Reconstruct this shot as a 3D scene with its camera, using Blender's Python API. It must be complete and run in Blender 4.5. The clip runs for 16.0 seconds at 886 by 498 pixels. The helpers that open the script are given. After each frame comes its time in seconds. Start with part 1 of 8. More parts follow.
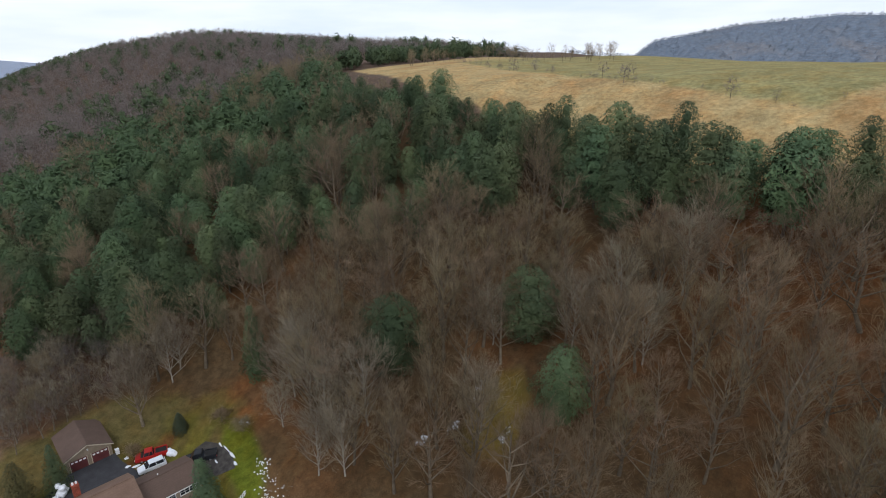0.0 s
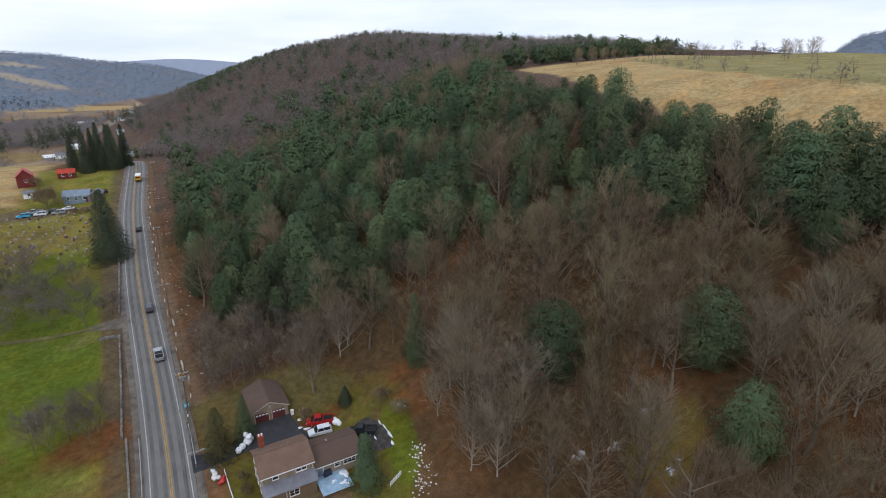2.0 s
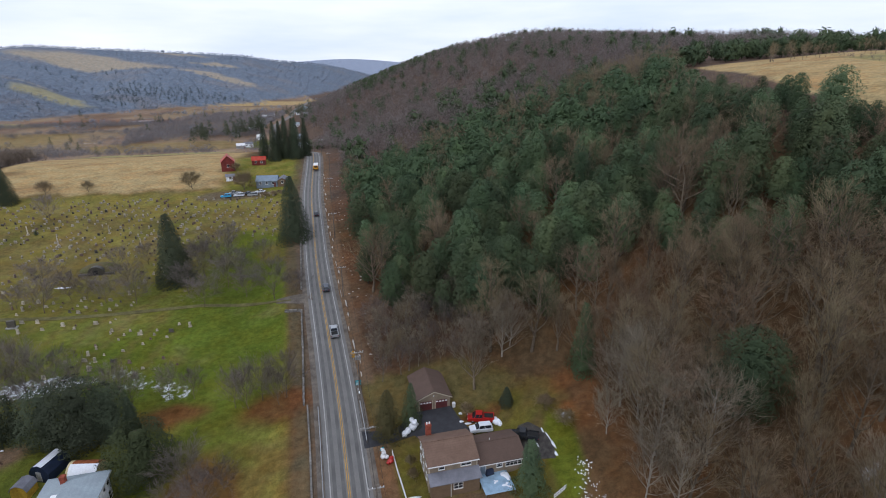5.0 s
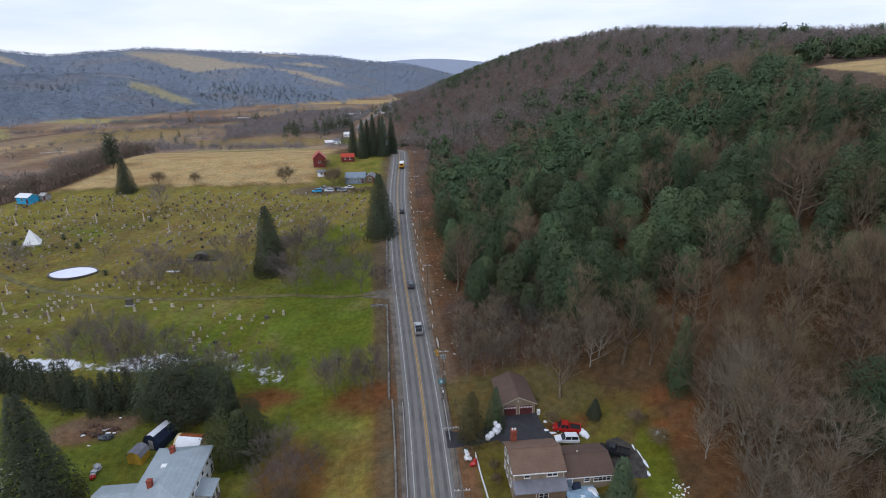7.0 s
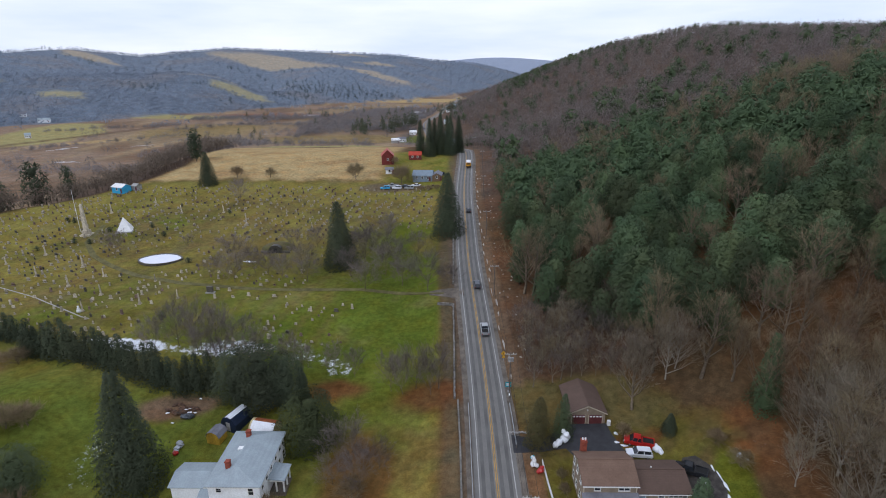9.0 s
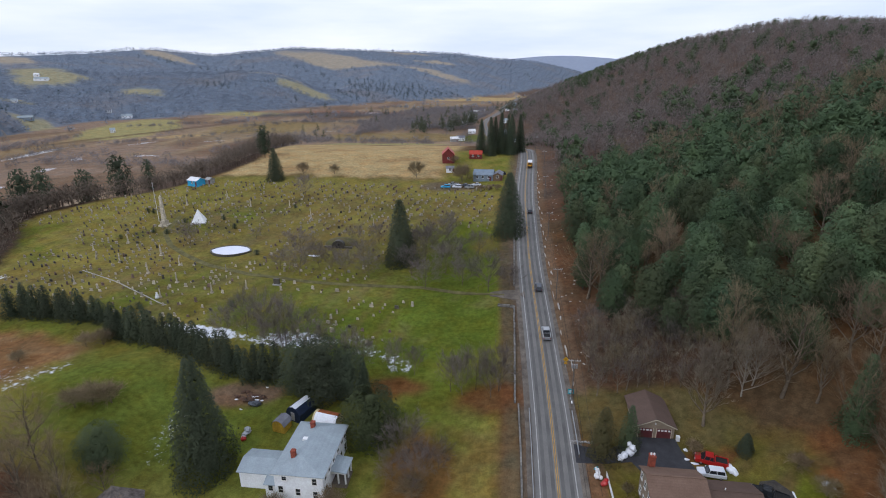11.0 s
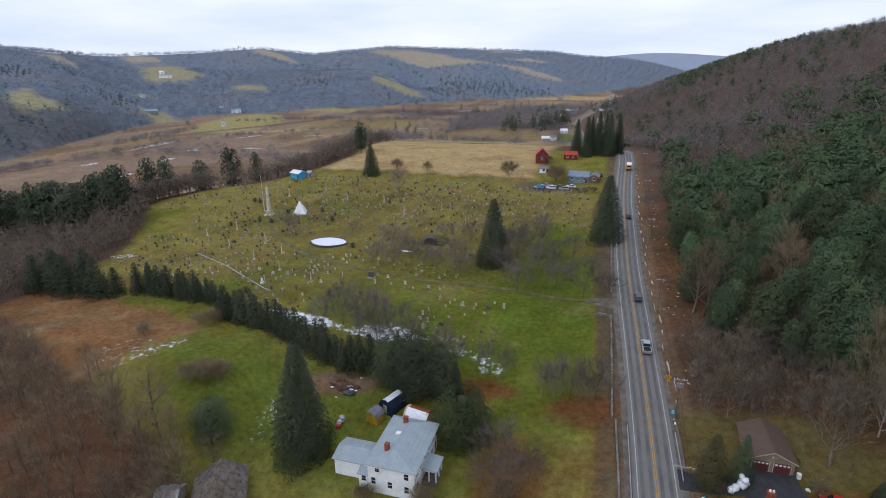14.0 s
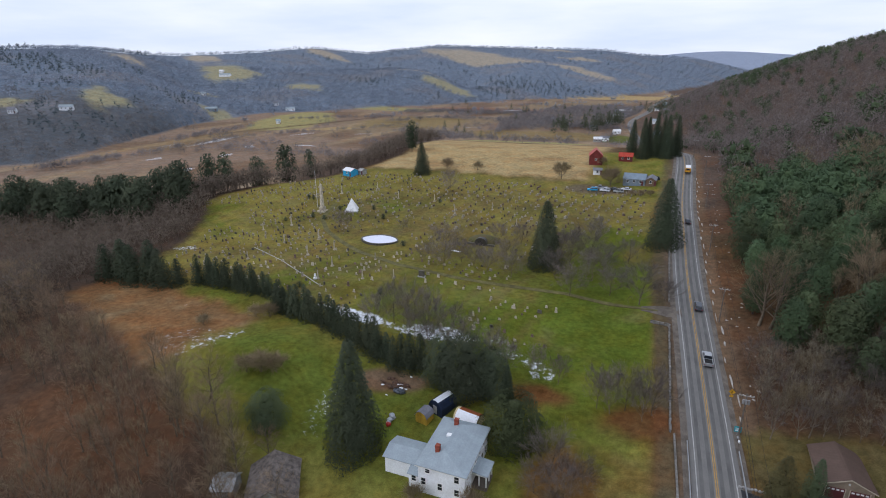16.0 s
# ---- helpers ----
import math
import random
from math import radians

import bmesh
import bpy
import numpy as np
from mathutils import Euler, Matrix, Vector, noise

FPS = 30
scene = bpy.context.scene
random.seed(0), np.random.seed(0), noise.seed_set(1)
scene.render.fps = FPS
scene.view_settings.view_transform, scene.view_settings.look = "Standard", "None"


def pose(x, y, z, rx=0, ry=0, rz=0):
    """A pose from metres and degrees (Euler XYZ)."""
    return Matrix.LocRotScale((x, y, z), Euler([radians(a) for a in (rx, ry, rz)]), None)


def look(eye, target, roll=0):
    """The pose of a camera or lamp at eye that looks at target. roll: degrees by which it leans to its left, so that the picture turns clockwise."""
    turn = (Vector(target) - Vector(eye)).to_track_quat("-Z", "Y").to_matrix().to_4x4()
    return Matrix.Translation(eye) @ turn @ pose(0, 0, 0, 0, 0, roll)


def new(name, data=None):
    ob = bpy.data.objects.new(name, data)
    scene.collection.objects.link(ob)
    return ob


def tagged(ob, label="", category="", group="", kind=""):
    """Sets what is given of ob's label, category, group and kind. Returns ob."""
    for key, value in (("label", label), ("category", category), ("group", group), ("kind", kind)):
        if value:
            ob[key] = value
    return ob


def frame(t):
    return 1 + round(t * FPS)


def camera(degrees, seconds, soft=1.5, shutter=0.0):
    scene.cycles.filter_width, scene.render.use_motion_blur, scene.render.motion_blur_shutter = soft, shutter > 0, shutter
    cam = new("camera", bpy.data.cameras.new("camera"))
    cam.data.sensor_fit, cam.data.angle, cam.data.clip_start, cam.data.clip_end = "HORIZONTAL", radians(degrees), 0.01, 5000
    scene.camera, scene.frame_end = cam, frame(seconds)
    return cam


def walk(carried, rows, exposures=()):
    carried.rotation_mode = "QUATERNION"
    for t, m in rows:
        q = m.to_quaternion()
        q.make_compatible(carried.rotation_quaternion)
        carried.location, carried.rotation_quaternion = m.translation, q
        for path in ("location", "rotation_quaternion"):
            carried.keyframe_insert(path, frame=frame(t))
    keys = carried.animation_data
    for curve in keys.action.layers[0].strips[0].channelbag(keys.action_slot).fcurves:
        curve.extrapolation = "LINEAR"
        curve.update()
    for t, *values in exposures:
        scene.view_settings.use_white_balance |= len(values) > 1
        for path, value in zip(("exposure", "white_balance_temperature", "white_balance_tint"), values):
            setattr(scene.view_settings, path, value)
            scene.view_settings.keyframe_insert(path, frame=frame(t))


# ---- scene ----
cam = camera(80.3, 16.0, soft=1.0)
PATH = [
    (0, (1.113, -0.234, 67.525), (2.459, 1.101, 66.888), -0.3),
    (0.5, (0.447, 1.12, 67.518), (1.671, 2.569, 66.881), -0.1),
    (1, (-0.382, 2.303, 67.505), (0.722, 3.843, 66.867), -0.0),
    (1.5, (-1.413, 3.356, 67.494), (-0.406, 4.961, 66.855), -0.1),
    (2, (-2.668, 4.395, 67.498), (-1.732, 6.043, 66.859), -0.1),
    (2.5, (-3.966, 5.34, 67.504), (-3.101, 7.025, 66.865), -0.1),
    (3, (-5.223, 6.358, 67.523), (-4.438, 8.083, 66.882), -0.1),
    (3.5, (-6.459, 7.301, 67.526), (-5.758, 9.061, 66.884), -0.1),
    (4, (-7.606, 8.065, 67.501), (-6.985, 9.855, 66.86), -0.1),
    (4.5, (-8.643, 8.662, 67.48), (-8.096, 10.475, 66.839), -0.1),
    (5, (-9.616, 9.156, 67.465), (-9.149, 10.992, 66.823), -0.2),
    (7.3, (-13.357, 10.952, 67.553), (-13.204, 12.839, 66.911), -0.3),
    (7.5, (-13.647, 11.057, 67.553), (-13.519, 12.947, 66.911), -0.3),
    (8, (-14.285, 11.215, 67.546), (-14.214, 13.108, 66.904), -0.2),
    (8.5, (-14.947, 11.402, 67.539), (-14.928, 13.295, 66.894), -0.3),
    (9, (-15.636, 11.652, 67.533), (-15.667, 13.545, 66.888), -0.3),
    (11.5, (-18.843, 12.613, 67.631), (-19.127, 14.482, 66.981), -0.4),
    (12, (-19.505, 12.782, 67.648), (-19.84, 14.643, 66.996), -0.4),
    (12.5, (-20.175, 12.897, 67.659), (-20.555, 14.749, 67.007), -0.4),
    (13, (-20.874, 13.034, 67.65), (-21.305, 14.875, 66.998), -0.4),
    (13.5, (-21.606, 13.192, 67.665), (-22.088, 15.02, 67.011), -0.4),
    (14, (-22.318, 13.288, 67.673), (-22.85, 15.102, 67.02), -0.4),
    (14.5, (-22.97, 13.359, 67.695), (-23.55, 15.158, 67.041), -0.4),
    (15, (-23.587, 13.442, 67.715), (-24.212, 15.225, 67.059), -0.4),
    (15.5, (-24.194, 13.478, 67.728), (-24.855, 15.248, 67.072), -0.5),
    (16, (-24.788, 13.558, 67.74), (-25.478, 15.317, 67.085), -0.4),
]
walk(cam, [(t, look(eye, target, roll)) for t, eye, target, roll in PATH], [(0, 0.10, 6150, 11), (4, 0.03, 5900, 14), (9, -0.01, 5860, 14), (16, -0.06, 5880, 14)])

# ---- overcast winter daylight ----
SUN_UP, SUN_ROUND = radians(38), radians(215)
world = bpy.data.worlds.new("overcast_sky")
scene.world = world
world.use_nodes = True
wn, wl = world.node_tree.nodes, world.node_tree.links
wn.clear()
w_out, w_bg = wn.new("ShaderNodeOutputWorld"), wn.new("ShaderNodeBackground")
w_sky = wn.new("ShaderNodeTexSky")
w_sky.sky_type, w_sky.sun_disc = "NISHITA", False
w_sky.sun_elevation, w_sky.sun_rotation = SUN_UP, SUN_ROUND
w_sky.air_density, w_sky.dust_density = 1.2, 3.0
w_tex, w_map, w_cloud = wn.new("ShaderNodeTexCoord"), wn.new("ShaderNodeMapping"), wn.new("ShaderNodeTexNoise")
w_map.inputs["Scale"].default_value = (1.0, 1.0, 6.0)
w_cloud.inputs["Scale"].default_value, w_cloud.inputs["Detail"].default_value = 2.6, 6.0
w_ramp = wn.new("ShaderNodeValToRGB")
w_ramp.color_ramp.elements[0].position, w_ramp.color_ramp.elements[0].color = 0.32, (7.5, 8.3, 9.5, 1)
w_ramp.color_ramp.elements[1].position, w_ramp.color_ramp.elements[1].color = 0.66, (10.3, 10.4, 10.6, 1)
w_mix = wn.new("ShaderNodeMixRGB")
w_mix.inputs["Fac"].default_value = 0.93
wl.new(w_tex.outputs["Generated"], w_map.inputs["Vector"])
wl.new(w_map.outputs["Vector"], w_cloud.inputs["Vector"])
wl.new(w_cloud.outputs["Fac"], w_ramp.inputs["Fac"])
wl.new(w_sky.outputs["Color"], w_mix.inputs[1])
wl.new(w_ramp.outputs["Color"], w_mix.inputs[2])
wl.new(w_mix.outputs["Color"], w_bg.inputs["Color"])
w_bg.inputs["Strength"].default_value = 0.105
wl.new(w_bg.outputs["Background"], w_out.inputs["Surface"])
sun = new("sun", bpy.data.lights.new("sun", "SUN"))
sun.data.energy, sun.data.angle, sun.data.color = 0.7, radians(20), (1.0, 0.97, 0.92)
sun.matrix_world = pose(0, 0, 300, 90 - math.degrees(SUN_UP), 0, 180 - math.degrees(SUN_ROUND))
# ---- materials ----
def material(name, colour, rough=0.9, metal=0.0, vary=0.25, size=1.0, grain=0.15, grain_size=0.1, bump=0.15, tint=None, random=0.0, spec=0.3):
    """A surface with broad stains, fine grain and a little relief; sizes in metres."""
    m = bpy.data.materials.new(name)
    m.use_nodes = True
    n, l = m.node_tree.nodes, m.node_tree.links
    b = n["Principled BSDF"]
    b.inputs["Roughness"].default_value, b.inputs["Metallic"].default_value = rough, metal
    b.inputs["Specular IOR Level"].default_value = spec
    co = n.new("ShaderNodeNewGeometry")
    big, small = n.new("ShaderNodeTexNoise"), n.new("ShaderNodeTexNoise")
    big.inputs["Scale"].default_value, big.inputs["Detail"].default_value = 1 / size, 4
    small.inputs["Scale"].default_value, small.inputs["Detail"].default_value = 1 / grain_size, 3
    l.new(co.outputs["Position"], big.inputs["Vector"])
    l.new(co.outputs["Position"], small.inputs["Vector"])
    other = tint or tuple(c * 0.45 for c in colour)
    r = n.new("ShaderNodeValToRGB")
    r.color_ramp.elements[0].position, r.color_ramp.elements[1].position = 0.3, 0.7
    r.color_ramp.elements[0].color = (*[c + (o - c) * min(1, vary * 2) for c, o in zip(colour, other)], 1)
    r.color_ramp.elements[1].color = (*[min(1, c + (c - o) * vary * 0.5) for c, o in zip(colour, other)], 1)
    l.new(big.outputs["Fac"], r.inputs["Fac"])
    hsv = n.new("ShaderNodeHueSaturation")
    mul = n.new("ShaderNodeMapRange")
    mul.inputs["From Min"].default_value, mul.inputs["From Max"].default_value = 0.25, 0.75
    mul.inputs["To Min"].default_value, mul.inputs["To Max"].default_value = 1 - grain, 1 + grain
    l.new(small.outputs["Fac"], mul.inputs["Value"])
    l.new(r.outputs["Color"], hsv.inputs["Color"])
    if random:
        info, add = n.new("ShaderNodeObjectInfo"), n.new("ShaderNodeMath")
        rm = n.new("ShaderNodeMapRange")
        rm.inputs["To Min"].default_value, rm.inputs["To Max"].default_value = 1 - random, 1 + random
        add.operation = "MULTIPLY"
        l.new(info.outputs["Random"], rm.inputs["Value"])
        l.new(rm.outputs["Result"], add.inputs[0])
        l.new(mul.outputs["Result"], add.inputs[1])
        l.new(add.outputs["Value"], hsv.inputs["Value"])
    else:
        l.new(mul.outputs["Result"], hsv.inputs["Value"])
    l.new(hsv.outputs["Color"], b.inputs["Base Color"])
    if bump:
        bp = n.new("ShaderNodeBump")
        bp.inputs["Strength"].default_value, bp.inputs["Distance"].default_value = bump, grain_size * 0.5
        l.new(small.outputs["Fac"], bp.inputs["Height"])
        l.new(bp.outputs["Normal"], b.inputs["Normal"])
    return m


def foliage(name, dark, light, islands=True, hue=0.03, rough=0.8, spread=0.5, per_tree=0.2, sheer=0.5, stand=0.11):
    """Needles, leaves or twigs: each clump and each tree a little different."""
    m = bpy.data.materials.new(name)
    m.use_nodes = True
    n, l = m.node_tree.nodes, m.node_tree.links
    b = n["Principled BSDF"]
    b.inputs["Roughness"].default_value, b.inputs["Specular IOR Level"].default_value = rough, 0.15
    g, info, add = n.new("ShaderNodeNewGeometry"), n.new("ShaderNodeObjectInfo"), n.new("ShaderNodeMath")
    mix = n.new("ShaderNodeMixRGB")
    mix.inputs[1].default_value, mix.inputs[2].default_value = (*dark, 1), (*light, 1)
    spot = n.new("ShaderNodeTexNoise")
    spot.inputs["Scale"].default_value, spot.inputs["Detail"].default_value = stand, 2
    l.new(g.outputs["Position"], spot.inputs["Vector"])
    add.operation = "MULTIPLY_ADD"
    l.new(g.outputs["Random Per Island"], add.inputs[0])
    add.inputs[1].default_value = spread
    l.new(spot.outputs["Fac"], add.inputs[2])
    sub = n.new("ShaderNodeMath")
    sub.operation = "SUBTRACT"
    sub.inputs[1].default_value = spread * 0.5
    l.new(add.outputs["Value"], sub.inputs[0])
    l.new(sub.outputs["Value"], mix.inputs["Fac"])
    hsv, rm = n.new("ShaderNodeHueSaturation"), n.new("ShaderNodeMapRange")
    rm.inputs["To Min"].default_value, rm.inputs["To Max"].default_value = 0.5 - hue, 0.5 + hue
    l.new(info.outputs["Random"], rm.inputs["Value"])
    l.new(rm.outputs["Result"], hsv.inputs["Hue"])
    often, value = n.new("ShaderNodeMath"), n.new("ShaderNodeMapRange")
    often.operation, often.inputs[1].default_value = "MULTIPLY", 17.0
    part_of, value.inputs["To Min"].default_value, value.inputs["To Max"].default_value = n.new("ShaderNodeMath"), 1 - per_tree, 1 + per_tree
    part_of.operation = "FRACT"
    l.new(info.outputs["Random"], often.inputs[0])
    l.new(often.outputs["Value"], part_of.inputs[0])
    l.new(part_of.outputs["Value"], value.inputs["Value"])
    l.new(value.outputs["Result"], hsv.inputs["Value"])
    l.new(mix.outputs["Color"], hsv.inputs["Color"])
    fleck, shade = n.new("ShaderNodeTexNoise"), n.new("ShaderNodeMapRange")
    fleck.inputs["Scale"].default_value, fleck.inputs["Detail"].default_value = 2.2, 4
    shade.inputs["From Min"].default_value, shade.inputs["From Max"].default_value = 0.3, 0.7
    shade.inputs["To Min"].default_value, shade.inputs["To Max"].default_value = 0.82, 1.18
    l.new(g.outputs["Position"], fleck.inputs["Vector"])
    l.new(fleck.outputs["Fac"], shade.inputs["Value"])
    fine = n.new("ShaderNodeHueSaturation")
    l.new(shade.outputs["Result"], fine.inputs["Value"])
    l.new(hsv.outputs["Color"], fine.inputs["Color"])
    l.new(fine.outputs["Color"], b.inputs["Base Color"])
    # light comes through thin needles and between twigs
    through_leaf, both = n.new("ShaderNodeBsdfTranslucent"), n.new("ShaderNodeMixShader")
    both.inputs["Fac"].default_value = sheer
    l.new(fine.outputs["Color"], through_leaf.inputs["Color"])
    l.new(b.outputs["BSDF"], both.inputs[1])
    l.new(through_leaf.outputs["BSDF"], both.inputs[2])
    l.new(both.outputs["Shader"], n["Material Output"].inputs["Surface"])
    return m


def land_material():
    """Ground: the cover's colour, far haze painted in, broken up by tufts, litter and bare spots."""
    m = bpy.data.materials.new("land")
    m.use_nodes = True
    n, l = m.node_tree.nodes, m.node_tree.links
    b = n["Principled BSDF"]
    b.inputs["Roughness"].default_value, b.inputs["Specular IOR Level"].default_value = 0.95, 0.03
    at = n.new("ShaderNodeVertexColor")
    at.layer_name = "land"
    g = n.new("ShaderNodeNewGeometry")
    last = at.outputs["Color"]
    for size, amount, detail in ((9.0, 0.22, 5), (1.3, 0.28, 5), (0.22, 0.22, 3)):
        t, rm, hsv = n.new("ShaderNodeTexNoise"), n.new("ShaderNodeMapRange"), n.new("ShaderNodeHueSaturation")
        t.inputs["Scale"].default_value, t.inputs["Detail"].default_value = 1 / size, detail
        t.inputs["Roughness"].default_value = 0.6
        rm.inputs["From Min"].default_value, rm.inputs["From Max"].default_value = 0.3, 0.7
        rm.inputs["To Min"].default_value, rm.inputs["To Max"].default_value = 1 - amount, 1 + amount
        l.new(g.outputs["Position"], t.inputs["Vector"])
        l.new(t.outputs["Fac"], rm.inputs["Value"])
        l.new(rm.outputs["Result"], hsv.inputs["Value"])
        l.new(last, hsv.inputs["Color"])
        last = hsv.outputs["Color"]
    # yellowed and browned spots in whatever grows there
    old, how, sere = n.new("ShaderNodeTexNoise"), n.new("ShaderNodeMapRange"), n.new("ShaderNodeMixRGB")
    old.inputs["Scale"].default_value, old.inputs["Detail"].default_value, old.inputs["Roughness"].default_value = 0.16, 7, 0.68
    how.inputs["From Min"].default_value, how.inputs["From Max"].default_value = 0.42, 0.66
    sere.blend_type, sere.inputs[2].default_value = "MULTIPLY", (1.13, 0.95, 0.82, 1)
    l.new(g.outputs["Position"], old.inputs["Vector"])
    l.new(old.outputs["Fac"], how.inputs["Value"])
    l.new(how.outputs["Result"], sere.inputs["Fac"])
    l.new(last, sere.inputs[1])
    last = sere.outputs["Color"]
    # old snow lies in scraps: the cover says how much, the noise says where
    lie, crumb, much = n.new("ShaderNodeTexNoise"), n.new("ShaderNodeMath"), n.new("ShaderNodeMapRange")
    lie.inputs["Scale"].default_value, lie.inputs["Detail"].default_value, lie.inputs["Roughness"].default_value = 0.7, 9, 0.8
    l.new(g.outputs["Position"], lie.inputs["Vector"])
    crumb.operation = "ADD"
    l.new(lie.outputs["Fac"], crumb.inputs[0])
    l.new(at.outputs["Alpha"], crumb.inputs[1])
    much.inputs["From Min"].default_value, much.inputs["From Max"].default_value = 0.97, 1.07
    l.new(crumb.outputs["Value"], much.inputs["Value"])
    white = n.new("ShaderNodeMixRGB")
    white.inputs[2].default_value = (0.72, 0.74, 0.78, 1)
    l.new(much.outputs["Result"], white.inputs["Fac"])
    l.new(last, white.inputs[1])
    l.new(white.outputs["Color"], b.inputs["Base Color"])
    bp = n.new("ShaderNodeBump")
    bp.inputs["Strength"].default_value, bp.inputs["Distance"].default_value = 0.5, 0.25
    l.new(t.outputs["Fac"], bp.inputs["Height"])
    l.new(bp.outputs["Normal"], b.inputs["Normal"])
    return m


M_LAND = land_material()
M_ASPHALT = material("asphalt", (0.172, 0.164, 0.152), 0.85, vary=0.3, size=3, grain=0.18, grain_size=0.12, bump=0.1, tint=(0.13, 0.125, 0.12))
M_TRACK = material("asphalt_wheel_track", (0.125, 0.120, 0.113), 0.8, vary=0.25, size=4, grain=0.15, grain_size=0.15, bump=0.05)
M_DRIVE = material("dark_asphalt", (0.045, 0.045, 0.05), 0.8, vary=0.3, size=1.5, grain=0.2, grain_size=0.1)
M_YELLOW = material("yellow_road_paint", (0.42, 0.25, 0.06), 0.7, vary=0.3, size=1.5, grain=0.2, grain_size=0.2, bump=0)
M_WHITE_LINE = material("white_road_paint", (0.40, 0.39, 0.37), 0.7, vary=0.3, size=1.2, grain=0.2, grain_size=0.2, bump=0)
M_GRAVEL = material("gravel", (0.16, 0.135, 0.11), 0.95, vary=0.4, size=2, grain=0.35, grain_size=0.15, bump=0.4)
M_SNOW = material("snow", (0.78, 0.80, 0.84), 0.8, vary=0.1, size=1, grain=0.08, grain_size=0.3, bump=0.3, tint=(0.6, 0.6, 0.6))
M_DIRTY_SNOW = material("dirty_snow", (0.46, 0.43, 0.39), 0.9, vary=0.4, size=0.5, grain=0.25, grain_size=0.15, bump=0.4, tint=(0.25, 0.21, 0.17))
M_BARK = material("bark", (0.17, 0.135, 0.095), 0.95, vary=0.35, size=0.8, grain=0.3, grain_size=0.08, bump=0.5, random=0.25)
M_PINE_BARK = material("dark_pine_bark", (0.085, 0.066, 0.052), 0.95, vary=0.35, size=0.8, grain=0.3, grain_size=0.08, bump=0.5)
M_PALE_BARK = material("pale_bark", (0.36, 0.325, 0.27), 0.9, vary=0.35, size=0.6, grain=0.3, grain_size=0.1, bump=0.3)
M_TWIG = foliage("twigs", (0.215, 0.165, 0.100), (0.350, 0.275, 0.172), hue=0.01)
M_TWIG_PALE = foliage("pale_twigs", (0.285, 0.240, 0.168), (0.430, 0.370, 0.272), hue=0.01)
M_TWIG_RED = foliage("reddish_twigs", (0.212, 0.150, 0.098), (0.340, 0.250, 0.166), hue=0.01)
M_TWIG_GREY = foliage("grey_twigs", (0.164, 0.136, 0.124), (0.272, 0.230, 0.208), hue=0.01)
M_PINE = foliage("pine_needles", (0.048, 0.077, 0.049), (0.136, 0.176, 0.076), hue=0.03, per_tree=0.42, spread=0.2, sheer=0.25)
M_TWIG_DARK = foliage("dark_twigs", (0.105, 0.082, 0.062), (0.180, 0.146, 0.112), hue=0.01)
M_YEW = foliage("yew_needles", (0.042, 0.054, 0.026), (0.106, 0.122, 0.052), hue=0.01, sheer=0.3)
M_SPRUCE = foliage("spruce_needles", (0.038, 0.050, 0.032), (0.098, 0.114, 0.066), hue=0.02, sheer=0.3, spread=0.25)
# ---- shape of the land ----
def curve(v, xs, ys):
    """Smooth line through a few levels."""
    v = np.asarray(v, float)
    return (np.interp(v - 9, xs, ys) + 2 * np.interp(v, xs, ys) + np.interp(v + 9, xs, ys)) / 4


def step(v, a, b):
    s = np.clip((np.asarray(v, float) - a) / (b - a), 0, 1)
    return s * s * (3 - 2 * s)


def wave(x, y, size, seed=0.0):
    """Gentle irregular swell between about -1 and 1."""
    x, y = np.asarray(x, float) / size + seed * 3.7, np.asarray(y, float) / size - seed * 2.3
    return (np.sin(1.9 * x + 1.3 * np.sin(1.1 * y + seed)) + np.sin(2.3 * y + 1.7 * np.sin(0.9 * x + 2 * seed))
            + 0.6 * np.sin(3.7 * x - 2.9 * y + 1.2 * np.sin(2.1 * y))) / 2.6


ROAD_Y = (-400, 0, 60, 100, 120, 145, 182, 230, 266, 300, 335, 400, 480, 620, 800, 1000, 5000)
ROAD_Z = (-16, -5, -2.5, 0, 1.6, 4.6, 8.2, 13, 16.5, 19.5, 20.5, 13, 1, -12, -7, -3, -5)
WEST_Z = (-16, -10, -5, -2.2, 0.6, 3.2, 4.8, 11.5, 15.5, 18.5, 20, 14, 3, -11, -10, -10, -10)


def road_z(y):
    return curve(y, ROAD_Y, ROAD_Z)


def road_x(y):
    y = np.asarray(y, float)
    return (-7.6 - 2.4 * step(y, 95, 190) + 3.2 * step(y, 230, 330) - 16 * step(y, 340, 520) - 30 * step(y, 500, 800)
            + 22 * step(y, 800, 1000) + 40 * step(y, 1000, 1500))


RIDGE_B = (-180, -90, -59, -55, -47, -40, -35, -29.5, -22.7, -14.6, -4.7, 1.5, 8, 20, 50, 63, 66, 72, 80, 90, 180)
RIDGE_E = (1.0, 1.0, 1.25, 1.3, 1.1, 1.25, 1.5, 1.1, 1.8, 1.5, 1.25, 0.6, -0.5, -1, -1, 0.2, 2.4, 3.3, 3.6, 3.2, 1.5)
BASE_R = (700, 600, 615, 660, 880, 1065, 1075, 1110, 1200, 1350, 1500, 1900, 2600, 3000, 900, 900, 900, 850, 800, 800, 700)
TOP_R = (1700, 1700, 1700, 1750, 1800, 2000, 2200, 2400, 2500, 2600, 2700, 3000, 3600, 4000, 1700, 1700, 1700, 1700, 1700, 1700, 1700)


RIM_Y = (100, 150, 162, 190, 204, 212, 232, 243, 264, 283, 307, 340, 420)
RIM_X = (188, 186, 189, 206, 221, 219, 204, 188, 172, 167, 164, 170, 186)


